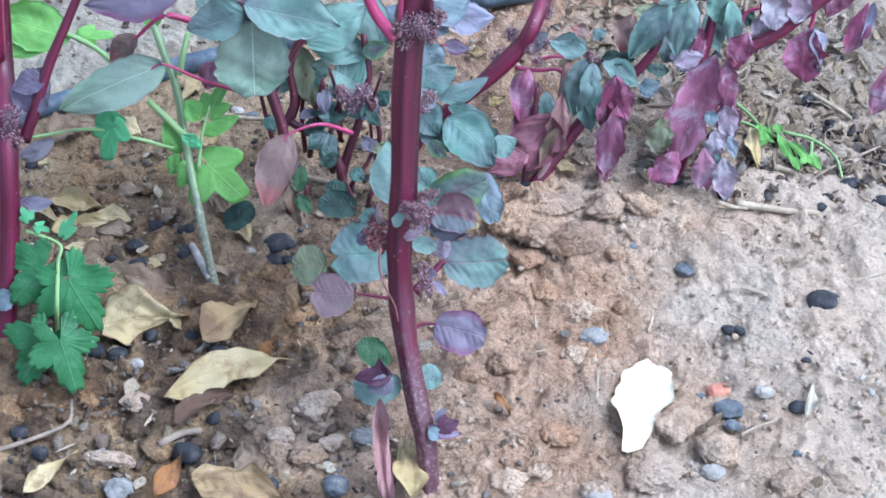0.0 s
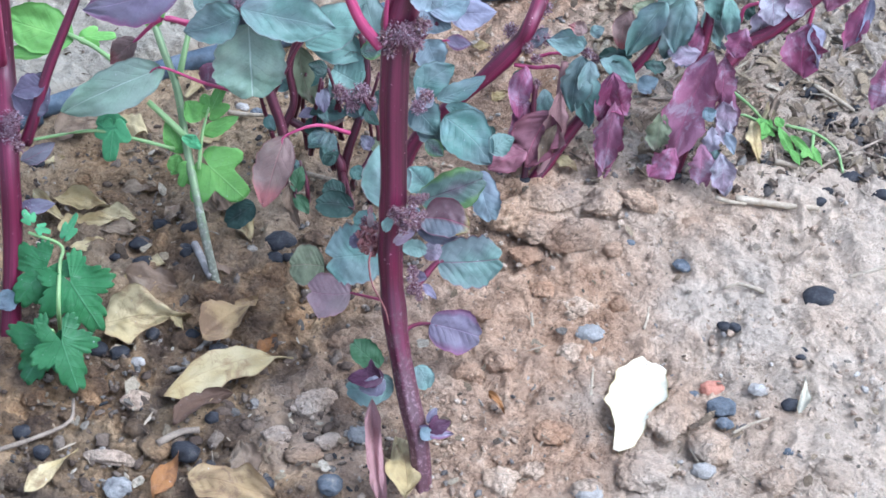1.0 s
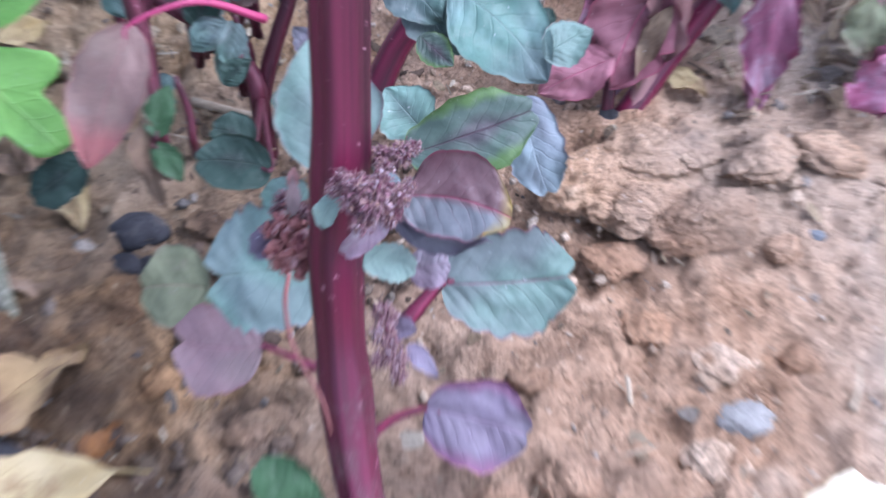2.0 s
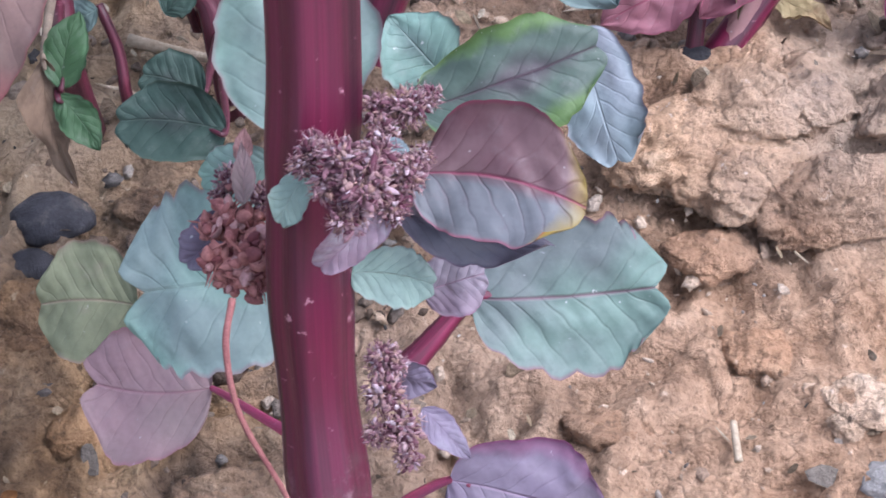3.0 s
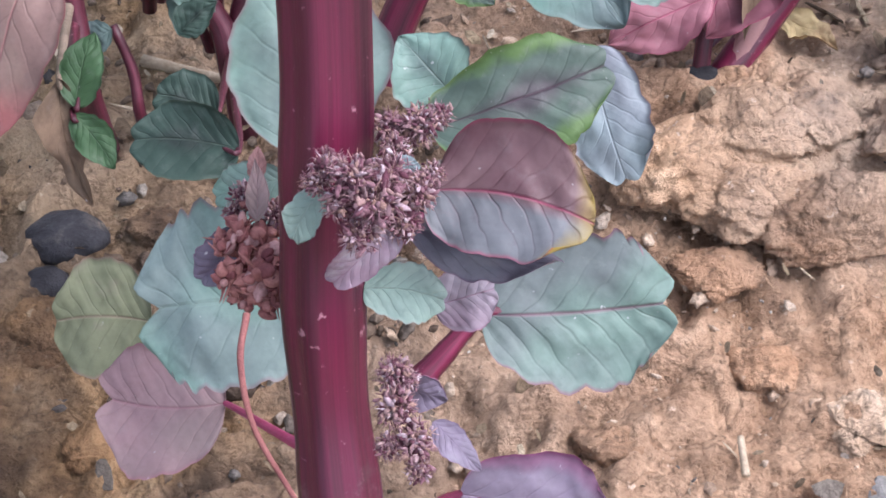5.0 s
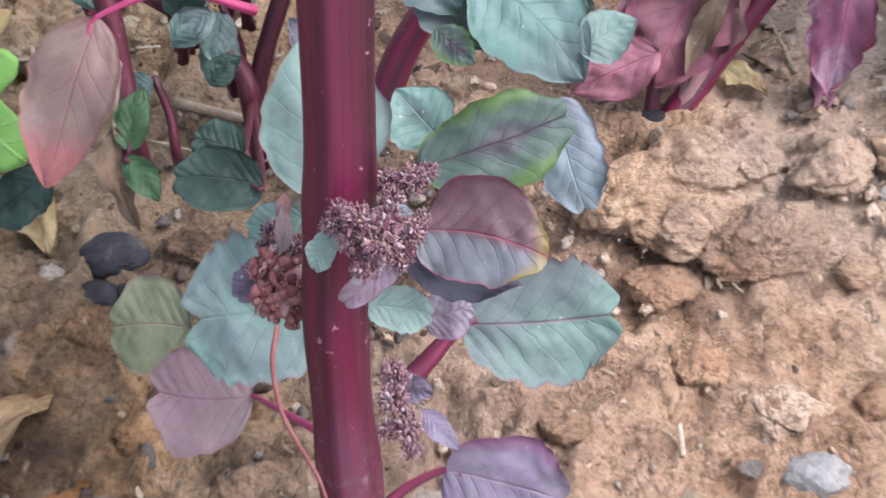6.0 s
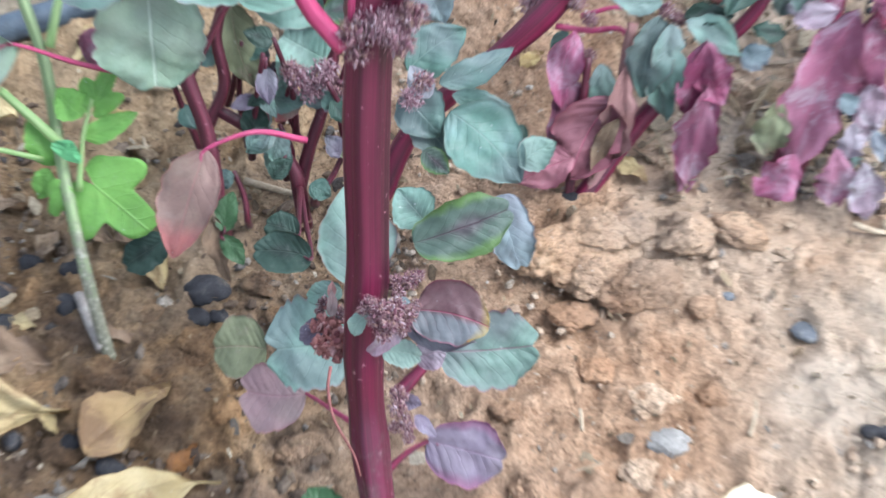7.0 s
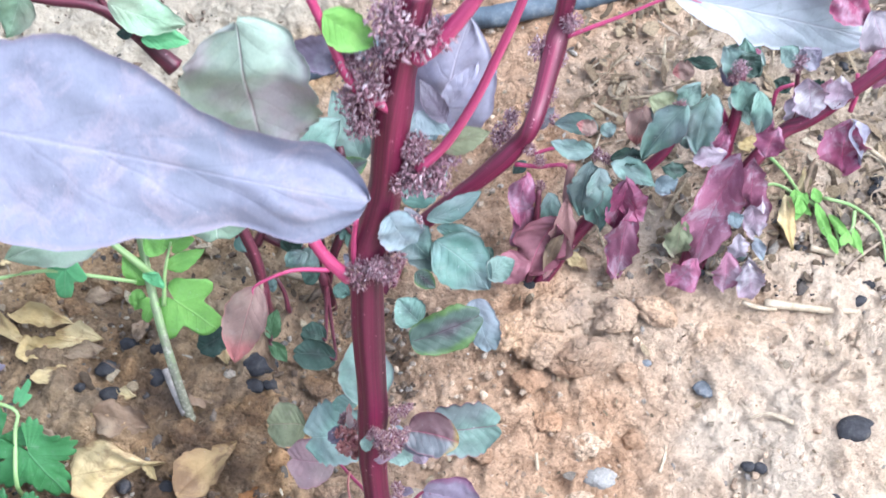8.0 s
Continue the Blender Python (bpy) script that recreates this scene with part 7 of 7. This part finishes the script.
clod(CLOD, 0.0608, 0.0919, (0.0072, 0.0058, 0.0038), "crumbly lump of dried brown soil", -5)
clod(CLOD_DARK, 0.0626, 0.0720, (0.0082, 0.0066, 0.0040), "dark brown crumbly lump of soil", 0)
clod(CLOD_PALE, 0.0483, 0.0709, (0.0107, 0.0085, 0.0048), "pale crusty lump of dried soil", 0)
clod(CLOD, 0.0248, 0.0492, (0.0104, 0.0083, 0.0083), "crumbly lump of dried brown soil", 10)
clod(CLOD, 0.0126, 0.0442, (0.0104, 0.0062, 0.0097), "crumbly lump of dried brown soil", 0)
clod(CLOD_DARK, 0.0869, 0.1018, (0.0066, 0.0066, 0.0044), "dark brown crumbly lump of soil", 15)
clod(CLOD_PALE, 0.0893, 0.0968, (0.0040, 0.0040, 0.0044), "pale crusty lump of dried soil", -20)
clod(CLOD, 0.0328, 0.0904, (0.0109, 0.0065, 0.0038), "crumbly lump of dried brown soil", 10)
clod(CLOD_DARK, -0.0599, 0.0679, (0.0124, 0.0074, 0.0031), "dark brown crumbly lump of soil", 10)
clod(CLOD, -0.0579, 0.0919, (0.0080, 0.0064, 0.0044), "crumbly lump of dried brown soil", -10)
clod(CLOD_DARK, -0.0668, 0.0771, (0.0107, 0.0086, 0.0052), "dark brown crumbly lump of soil", -15)
clod(CLOD, -0.0618, 0.1218, (0.0075, 0.0060, 0.0030), "crumbly lump of dried brown soil", 0)
clod(CLOD_DARK, -0.1133, 0.0214, (0.0101, 0.0080, 0.0054), "dark brown crumbly lump of soil", -10)
clod(STONE_GREY, -0.0874, 0.0006, (0.0075, 0.0060, 0.0058), "rough grey lump of earth and stone", 10)
clod(CLOD, -0.0341, 0.0133, (0.0100, 0.0070, 0.0048), "crumbly lump of dried brown soil", 0)
clod(CLOD_DARK, -0.0249, 0.0313, (0.0085, 0.0068, 0.0041), "dark brown crumbly lump of soil", -20)
clod(CLOD_DARK, 0.0199, 0.0678, (0.0089, 0.0071, 0.0051), "dark brown crumbly lump of soil", 0)
clod(CLOD, 0.0379, 0.0783, (0.0082, 0.0066, 0.0043), "crumbly lump of dried brown soil", -20)
clod(CLOD_DARK, 0.1041, 0.0030, (0.0098, 0.0079, 0.0052), "dark brown crumbly lump of soil", 0)
clod(CLOD_DARK, 0.1207, 0.0049, (0.0148, 0.0104, 0.0058), "dark brown crumbly lump of soil", -20)
clod(CLOD_PALE, 0.0472, -0.0004, (0.0085, 0.0070, 0.0055), "pale crusty lump of dried soil", 10, 0.25)
clod(CLOD_PALE, 0.0221, 0.0029, (0.0115, 0.0092, 0.0052), "pale crusty lump of dried soil", -20)
clod(CLOD_PALE, -0.0321, 0.0324, (0.0119, 0.0095, 0.0071), "pale crusty lump of dried soil", 14)
clod(CLOD_PALE, -0.0426, 0.0208, (0.0080, 0.0064, 0.0051), "pale crusty lump of dried soil", 16)
clod(CLOD_PALE, -0.0863, 0.0344, (0.0085, 0.0068, 0.0033), "pale crusty lump of dried soil", -20)
clod(CLOD_DARK, -0.0775, 0.0155, (0.0100, 0.0080, 0.0040), "dark brown crumbly lump of soil", -20)
clod(CLOD_DARK, -0.1003, 0.0373, (0.0103, 0.0082, 0.0047), "dark brown crumbly lump of soil", -20)
clod(CLOD_DARK, -0.0288, 0.0897, (0.0091, 0.0072, 0.0043), "dark brown crumbly lump of soil", -10)
clod(CLOD_DARK, -0.0733, 0.0587, (0.0088, 0.0070, 0.0037), "dark brown crumbly lump of soil", 10)
clod(CLOD_DARK, -0.0405, 0.0680, (0.0071, 0.0057, 0.0034), "dark brown crumbly lump of soil", -20)
clod(CLOD, -0.0260, 0.0593, (0.0081, 0.0065, 0.0037), "crumbly lump of dried brown soil", -20)
clod(CLOD, 0.0393, 0.0221, (0.0101, 0.0081, 0.0046), "crumbly lump of dried brown soil", 0)
clod(CLOD_PALE, 0.0321, 0.0074, (0.0073, 0.0058, 0.0034), "pale crusty lump of dried soil", 0)
clod(CLOD_DARK, -0.1170, 0.0350, (0.0085, 0.0068, 0.0041), "dark brown crumbly lump of soil", 0)
clod(CLOD_DARK, -0.1041, 0.0274, (0.0068, 0.0054, 0.0035), "dark brown crumbly lump of soil", 10)
clod(CLOD_DARK, -0.0850, 0.0231, (0.0074, 0.0059, 0.0035), "dark brown crumbly lump of soil", -20)
clod(CLOD, -0.0765, 0.0381, (0.0062, 0.0049, 0.0030), "crumbly lump of dried brown soil", 0)
clod(CLOD_DARK, -0.0544, 0.0179, (0.0067, 0.0053, 0.0032), "dark brown crumbly lump of soil", 0)
clod(CLOD_PALE, -0.0277, 0.0179, (0.0077, 0.0061, 0.0037), "pale crusty lump of dried soil", 0)
clod(CLOD, -0.0389, 0.0385, (0.0069, 0.0055, 0.0030), "crumbly lump of dried brown soil", -20)
clod(CLOD_DARK, -0.0465, 0.0501, (0.0077, 0.0061, 0.0033), "dark brown crumbly lump of soil", -20)
clod(CLOD, -0.0325, 0.0479, (0.0087, 0.0069, 0.0036), "crumbly lump of dried brown soil", -20)
clod(CLOD_DARK, -0.0800, 0.0741, (0.0071, 0.0057, 0.0031), "dark brown crumbly lump of soil", 0)
clod(CLOD, -0.0891, 0.0763, (0.0054, 0.0043, 0.0026), "crumbly lump of dried brown soil", 10)
clod(CLOD, -0.0552, 0.0765, (0.0072, 0.0057, 0.0034), "crumbly lump of dried brown soil", -20)
clod(CLOD_DARK, -0.0357, 0.0810, (0.0079, 0.0063, 0.0037), "dark brown crumbly lump of soil", -10)
clod(CLOD_DARK, -0.0996, 0.0447, (0.0069, 0.0055, 0.0030), "dark brown crumbly lump of soil", 10)
clod(CLOD_DARK, -0.1041, 0.0031, (0.0066, 0.0052, 0.0034), "dark brown crumbly lump of soil", -10)
clod(CLOD, -0.0812, 0.0033, (0.0059, 0.0047, 0.0029), "crumbly lump of dried brown soil", 10)
clod(CLOD, -0.0618, 0.0269, (0.0051, 0.0041, 0.0024), "crumbly lump of dried brown soil", 0)
clod(CLOD_DARK, -0.1172, 0.0031, (0.0072, 0.0058, 0.0034), "dark brown crumbly lump of soil", -10)
clod(CLOD_DARK, -0.0346, 0.0992, (0.0073, 0.0059, 0.0032), "dark brown crumbly lump of soil", -20)
clod(CLOD_DARK, -0.0570, 0.1054, (0.0074, 0.0059, 0.0029), "dark brown crumbly lump of soil", -20)
clod(CLOD, -0.1024, 0.1166, (0.0082, 0.0066, 0.0030), "crumbly lump of dried brown soil", -20)
clod(CLOD_DARK, -0.0918, 0.1219, (0.0067, 0.0054, 0.0027), "dark brown crumbly lump of soil", 0)
clod(CLOD_DARK, -0.1127, 0.1244, (0.0075, 0.0060, 0.0030), "dark brown crumbly lump of soil", -10)
clod(CLOD, -0.0853, 0.1324, (0.0068, 0.0055, 0.0027), "crumbly lump of dried brown soil", 0)
clod(CLOD_DARK, -0.0630, 0.1378, (0.0076, 0.0061, 0.0027), "dark brown crumbly lump of soil", 0)


def dry_leaf(mat, base, tip, width, label, curl=0.15, fold=0.25, wave=0.12, form="ragged", roll=0.0, crumple=0.2, bend=0.0):
    """A fallen leaf that lies on the soil, touching it with its edges."""
    count[0] += 1
    bm = blade(base, tip, width, roll, curl, fold, wave, form, count[0] + 500, facing=Vector((0, -0.3, 1)), crumple=crumple, bend=bend)
    lowest = min(v.co.z - ground_height(v.co.x, v.co.y) for v in bm.verts)
    bmesh.ops.translate(bm, verts=bm.verts, vec=(0, 0, 0.0006 - lowest))
    return single("dry_leaf", bm, mat, base, label, "dry leaf", "fallen leaves")


dry_leaf(DRY_PALE, (0.0570, 0.0126, 0.0016), (0.0701, 0.0492, -0.0010), 0.0185, "bleached cream-white dry leaf on the soil", curl=0.06, fold=0.10, crumple=0.06, roll=-6, form="torn", bend=0.03, wave=0.04)
dry_leaf(DRY, (-0.0770, 0.0321, 0.0004), (-0.0391, 0.0503, -0.0016), 0.0180, "curled tan willow-shaped dry leaf", curl=0.14, fold=0.3, form="willow", bend=-0.09, wave=0.05, crumple=0.10)
dry_leaf(DRY_DARK, (-0.0735, 0.0226, 0.0011), (-0.0566, 0.0350, 0.0000), 0.0074, "dark brown curled dry leaf on the soil", curl=0.15, form="lance", fold=0.5, bend=-0.1)
dry_leaf(DRY, (-0.0984, 0.0625, -0.0008), (-0.0722, 0.0660, -0.0003), 0.0185, "folded yellow-tan dry leaf", curl=0.08, wave=0.08, fold=0.55, form="folded", roll=10, bend=-0.02)
dry_leaf(DRY_MOTTLED, (-0.0675, 0.0550, -0.0013), (-0.0512, 0.0720, -0.0007), 0.0128, "mottled yellow-brown dry leaf", curl=0.18, form="lance", crumple=0.14, fold=0.4)
dry_leaf(DRY, (-0.1135, -0.0031, 0.0020), (-0.1002, 0.0131, 0.0017), 0.0052, "narrow yellow rolled dry leaf", curl=0.1, fold=0.5, form="lance")
dry_leaf(DRY_MOTTLED, (-0.0669, 0.0016, 0.0019), (-0.0412, -0.0053, 0.0019), 0.0130, "broad tan dry leaf with a ridge", curl=0.15)
dry_leaf(DRY_RUST, (-0.0760, -0.0054, 0.0020), (-0.0707, 0.0128, 0.0016), 0.0062, "rust-brown rolled dry leaf", curl=0.2, form="lance")
dry_leaf(DRY, (-0.0040, -0.0053, 0.0019), (-0.0076, 0.0173, 0.0012), 0.0115, "crumpled tan dry leaf beside the stem", curl=0.1)
dry_leaf(DRY_PALE, (0.1120, 0.0258, 0.0012), (0.1165, 0.0420, 0.0002), 0.0034, "tiny white dry leaf", curl=0.2, form="lance")
dry_leaf(DRY_BROWN, (-0.0498, 0.0016, 0.0019), (-0.0533, 0.0161, 0.0014), 0.0099, "thin greyish skeleton leaf", curl=0.1)
dry_leaf(DRY, (-0.0910, 0.0802, 0.0006), (-0.0992, 0.0819, 0.0008), 0.0043, "small curled pale dry leaf on soil", curl=0.2, wave=0.1)
dry_leaf(DRY, (-0.1126, 0.1034, 0.0018), (-0.0927, 0.1054, 0.0018), 0.0040, "rolled straw-coloured dry leaf", curl=0.1, fold=0.5, form="lance")
dry_leaf(DRY, (-0.1132, 0.0933, 0.0015), (-0.1018, 0.0969, 0.0016), 0.0051, "pale tan dry leaf", curl=0.1)
dry_leaf(DRY_BROWN, (-0.1040, 0.1005, 0.0017), (-0.0914, 0.1025, 0.0018), 0.0048, "flat brown dry leaf", curl=0.1)
dry_leaf(DRY, (-0.1282, 0.1167, 0.0020), (-0.1135, 0.1029, 0.0018), 0.0052, "pale dry leaf blade", curl=0.1, form="lance")
dry_leaf(DRY_BROWN, (-0.0688, 0.1168, 0.0020), (-0.0606, 0.1068, 0.0018), 0.0048, "curled brown dry leaf", curl=0.2)
dry_leaf(DRY_BROWN, (-0.0824, 0.1042, 0.0018), (-0.0799, 0.1130, 0.0019), 0.0041, "curled brown dry leaf", curl=0.2)
dry_leaf(DRY_BROWN, (-0.1242, 0.1418, 0.0020), (-0.1081, 0.1514, 0.0020), 0.0115, "large brown dry leaf", curl=0.1)
dry_leaf(DRY, (-0.1053, 0.1514, 0.0020), (-0.0939, 0.1446, 0.0020), 0.0085, "tan dry leaf lying on the soil", curl=0.1)
dry_leaf(DRY, (-0.0820, 0.1613, 0.0020), (-0.0758, 0.1756, 0.0020), 0.0059, "curled pale dry leaf", curl=0.2)
dry_leaf(DRY, (-0.0763, 0.1392, 0.0020), (-0.0674, 0.1474, 0.0020), 0.0057, "torn pale dry leaf", curl=0.2)
dry_leaf(DRY_RUST, (0.0202, 0.0354, -0.0005), (0.0246, 0.0284, 0.0003), 0.0024, "little orange leaf scrap", curl=0.2, form="lance")
dry_leaf(DRY_RUST, (-0.0510, 0.0538, -0.0015), (-0.0452, 0.0595, -0.0016), 0.0045, "rusty leaf fragment lying on the soil", curl=0.1)
dry_leaf(DRY, (0.0440, 0.1287, 0.0060), (0.0502, 0.1228, 0.0080), 0.0045, "pale leaf scrap lying on the soil", curl=0.2)
dry_leaf(DRY, (0.1183, 0.1588, 0.0020), (0.1139, 0.1462, 0.0021), 0.0039, "tan leaf scrap lying on the soil", curl=0.2)
dry_leaf(DRY, (0.1114, 0.1490, 0.0021), (0.1121, 0.1308, 0.0027), 0.0050, "tan leaf scrap lying on the soil", curl=0.2)
dry_leaf(DRY_BROWN, (0.1215, 0.1616, 0.0020), (0.1170, 0.1448, 0.0021), 0.0031, "narrow brown leaf lying on the soil", curl=0.2, form="lance")
dry_leaf(DRY, (0.0231, 0.1614, 0.0020), (0.0290, 0.1657, 0.0020), 0.0043, "pale leaf scrap lying on the soil", curl=0.2)
dry_leaf(DRY, (0.0166, 0.1891, 0.0020), (0.0236, 0.1912, 0.0020), 0.0032, "pale leaf scrap lying on the soil", curl=0.2)
dry_leaf(DRY, (0.0986, 0.1673, 0.0020), (0.1058, 0.1702, 0.0020), 0.0047, "pale leaf scrap lying on the soil", curl=0.2)
dry_leaf(DRY, (-0.1265, 0.1311, 0.0020), (-0.1203, 0.1343, 0.0020), 0.0026, "leaf scrap lying on the soil", curl=0.2)
dry_leaf(DRY, (-0.1210, 0.1134, 0.0019), (-0.1017, 0.1100, 0.0019), 0.0067, "flat tan leaf fragment", curl=0.12)
dry_leaf(DRY, (-0.1069, 0.1075, 0.0019), (-0.0929, 0.1054, 0.0018), 0.0060, "flat tan leaf fragment", curl=0.1)
dry_leaf(DRY, (-0.1183, 0.1007, 0.0018), (-0.1069, 0.1038, 0.0018), 0.0077, "curled cream dry leaf", curl=0.2)
dry_leaf(DRY_BROWN, (-0.0939, 0.0817, 0.0007), (-0.0772, 0.0772, 0.0001), 0.0105, "broad dull brown dry leaf", curl=0.1)
dry_leaf(DRY, (-0.0612, 0.1074, 0.0018), (-0.0557, 0.0970, 0.0015), 0.0063, "tan leaf fragment lying on the soil", curl=0.15)
dry_leaf(DRY_BROWN, (-0.0664, 0.0892, 0.0010), (-0.0579, 0.0835, 0.0005), 0.0056, "dull brown leaf fragment", curl=0.15)
dry_leaf(DRY, (-0.0874, 0.0895, 0.0012), (-0.0820, 0.0873, 0.0010), 0.0033, "small pale leaf scrap", curl=0.2)
dry_leaf(DRY_BROWN, (-0.1108, 0.0776, 0.0006), (-0.1045, 0.0707, 0.0001), 0.0065, "dark brown leaf fragment", curl=0.2)
dry_leaf(DRY, (-0.0782, 0.0670, -0.0007), (-0.0747, 0.0619, -0.0010), 0.0029, "small pale leaf scrap", curl=0.2)
dry_leaf(DRY_BROWN, (-0.0736, 0.1129, 0.0019), (-0.0676, 0.1100, 0.0019), 0.0040, "dark brown leaf fragment", curl=0.2)
dry_leaf(DRY_BROWN, (-0.0995, 0.1190, 0.0020), (-0.0894, 0.1207, 0.0020), 0.0051, "dull brown leaf fragment", curl=0.1)


def stick(mat, points, r0, r1, label, lift=0.0018):
    return single("stick", tube([(x, y, ground_height(x, y) + r0 * 0.6 + lift) for x, y in points], r0, r1, n=10, sides=7, ridges=3), mat, (*points[0], 0), label, "stick", "sticks and straws")


stick(STRAW, [(0.1018, 0.1121), (0.1092, 0.1114), (0.1203, 0.1102), (0.1290, 0.1099)], 0.0014, 0.0008, "split pale straw stalk")
stick(STRAW, [(0.0952, 0.1123), (0.0998, 0.1108), (0.1053, 0.1105)], 0.0008, 0.0006, "thin straw lying on the soil")
stick(TWIG, [(-0.1237, 0.0131), (-0.1144, 0.0173), (-0.1044, 0.0238), (-0.1045, 0.0327)], 0.0008, 0.0005, "bent brown twig lying on the soil")
stick(TWIG, [(-0.0775, 0.0154), (-0.0713, 0.0197), (-0.0655, 0.0208)], 0.0012, 0.001, "short reddish twig lying on the soil")
stick(STRAW, [(-0.0672, 0.1555), (-0.0603, 0.1544), (-0.0525, 0.1539)], 0.001, 0.0006, "thin pale straw lying on the soil")
stick(STRAW, [(-0.0396, 0.1265), (-0.0319, 0.1238), (-0.0272, 0.1225)], 0.0009, 0.0006, "thin pale straw lying on the soil")
stick(BARK, [(-0.0736, 0.0952), (-0.0699, 0.0872), (-0.0670, 0.0816)], 0.0012, 0.0014, "grey split twig beside the sapling")
stick(STRAW, [(0.1349, 0.0813), (0.1415, 0.0835), (0.1482, 0.0858)], 0.0008, 0.0006, "thin straw lying on the soil")
stick(STRAW, [(0.0919, 0.0198), (0.0973, 0.0231), (0.1035, 0.0257)], 0.0005, 0.0003, "white rootlet lying on the soil")
stick(STRAW, [(0.0688, 0.0620), (0.0703, 0.0664), (0.0709, 0.0703)], 0.0005, 0.0003, "white rootlet lying on the soil")
stick(STRAW, [(0.0343, 0.0635), (0.0341, 0.0685)], 0.0005, 0.0004, "straw bit lying on the soil")
stick(STRAW, [(0.1075, 0.0758), (0.1006, 0.0787), (0.0951, 0.0774)], 0.0008, 0.0004, "straw sliver in the soil")
stick(STRAW, [(0.1355, 0.1695), (0.1424, 0.1624), (0.1474, 0.1568)], 0.0009, 0.0006, "pale straw lying on the soil")
stick(TWIG, [(0.1202, 0.1483), (0.1242, 0.1414), (0.1308, 0.1333)], 0.0016, 0.0012, "brown stick lying on the soil")
stick(STRAW, [(0.1173, 0.1316), (0.1245, 0.1291)], 0.0011, 0.0008, "pale straw lying on the soil")
stick(TWIG, [(0.1256, 0.1224), (0.1342, 0.1307), (0.1550, 0.1430)], 0.0006, 0.0004, "thin twig lying on the soil")


def scatter(name, mat, n, box, sizes, label, seed, shape="grit", keep=lambda x, y: True):
    """Uncounted small bits strewn over the soil, in one mesh."""
    rnd = random.Random(seed)
    src = bmesh.new()
    bmesh.ops.create_icosphere(src, subdivisions=2 if shape == "grit" else 1, radius=0.5)
    pts = [v.co.copy() for v in src.verts]
    tris = [[v.index for v in f.verts] for f in src.faces]
    src.free()
    verts, faces = [], []
    made = 0
    while made < n:
        x, y = rnd.uniform(box[0], box[1]), rnd.uniform(box[2], box[3])
        if not keep(x, y):
            continue
        made += 1
        s = rnd.uniform(0, 1) ** 4 * (sizes[1] - sizes[0]) + sizes[0]
        if shape == "straw":
            q = Matrix.Rotation(rnd.uniform(0, 6.3), 3, "Z") @ Matrix.Rotation(rnd.gauss(0, 0.18), 3, "Y")
            k = (s, min(0.8 * s * rnd.uniform(0.06, 0.16), 0.0016), min(s * 0.06, 0.0009))
        elif shape == "flake":
            q = Euler((rnd.gauss(0, 0.5), rnd.gauss(0, 0.5), rnd.uniform(0, 6))).to_matrix()
            k = (s, s * rnd.uniform(0.35, 0.8), s * 0.08)
        else:
            q = Euler((rnd.gauss(0, 0.4), rnd.gauss(0, 0.4), rnd.uniform(0, 6))).to_matrix()
            k = (s * rnd.uniform(0.8, 1.4), s * rnd.uniform(0.5, 1), s * rnd.uniform(0.3, 0.7))
        z = ground_height(x, y) + (0.0001 + 0.06 * s if shape == "grit" else 0.0016) + rnd.uniform(-0.0003, 0.0004)
        k0 = len(verts)
        off = Vector((made * 1.37, made * 0.53, made * 2.11))
        for p in pts:
            w = 1 + (0.75 * noise.noise(p * 3.1 + off) + rnd.uniform(-0.09, 0.09) if shape == "grit" else rnd.uniform(-0.2, 0.2))
            verts.append(tuple(q @ Vector((p.x * k[0] * w, p.y * k[1] * w, p.z * k[2] * w)) + Vector((x, y, z))))
        faces += [[a + k0 for a in f] for f in tris]
    me = bpy.data.meshes.new(name)
    me.from_pydata(verts, [], faces)
    me.polygons.foreach_set("use_smooth", [shape == "grit"] * len(me.polygons))
    me.materials.append(mat)
    tagged(new(name, me), label, "litter", kind="stuff")


scatter("grit", GRIT, 6500, (-0.02, 0.18, -0.01, 0.23), (0.0004, 0.0027), "small grit and soil crumbs", 5)
scatter("gravel", GRIT_DARK, 620, (-0.15, 0.0, 0.0, 0.14), (0.0015, 0.0055), "coarse crumbs and gravel in the dark soil", 6)
scatter("dark_grit", GRIT_DARK, 4200, (-0.17, 0.0, -0.01, 0.23), (0.0005, 0.003), "dark soil crumbs", 15)
scatter("straw_litter", STRAWS, 520, (0.05, 0.19, 0.125, 0.23), (0.003, 0.017), "dry straw and grass litter", 7, "straw")
scatter("leaf_litter", LITTER, 1200, (0.05, 0.19, 0.122, 0.235), (0.002, 0.009), "crumbled brown leaf litter", 18, "flake")
scatter("brown_flakes", LITTER, 700, (-0.16, 0.14, 0.0, 0.2), (0.0015, 0.006), "scattered flakes of dead leaf", 19, "flake")
scatter("twig_litter", TWIG, 330, (0.07, 0.19, 0.118, 0.235), (0.003, 0.015), "dark twig and leaf litter", 8, "straw")
scatter("tan_flakes", STRAWS, 380, (-0.16, 0.01, 0.0, 0.17), (0.0015, 0.007), "torn flakes of tan dead leaf", 29, "flake")
scatter("loose_straw", STRAW, 90, (-0.15, 0.14, 0.0, 0.17), (0.002, 0.010), "loose bits of straw", 9, "straw")
scatter("rubble", GRIT_DARK, 700, (0.085, 0.18, 0.118, 0.15), (0.001, 0.0055), "grey rubble of soil crumbs", 23)
scatter("dark_crumbs", PELLET, 260, (0.09, 0.19, 0.115, 0.2), (0.001, 0.006), "dark crumbs of soil and dung", 10)
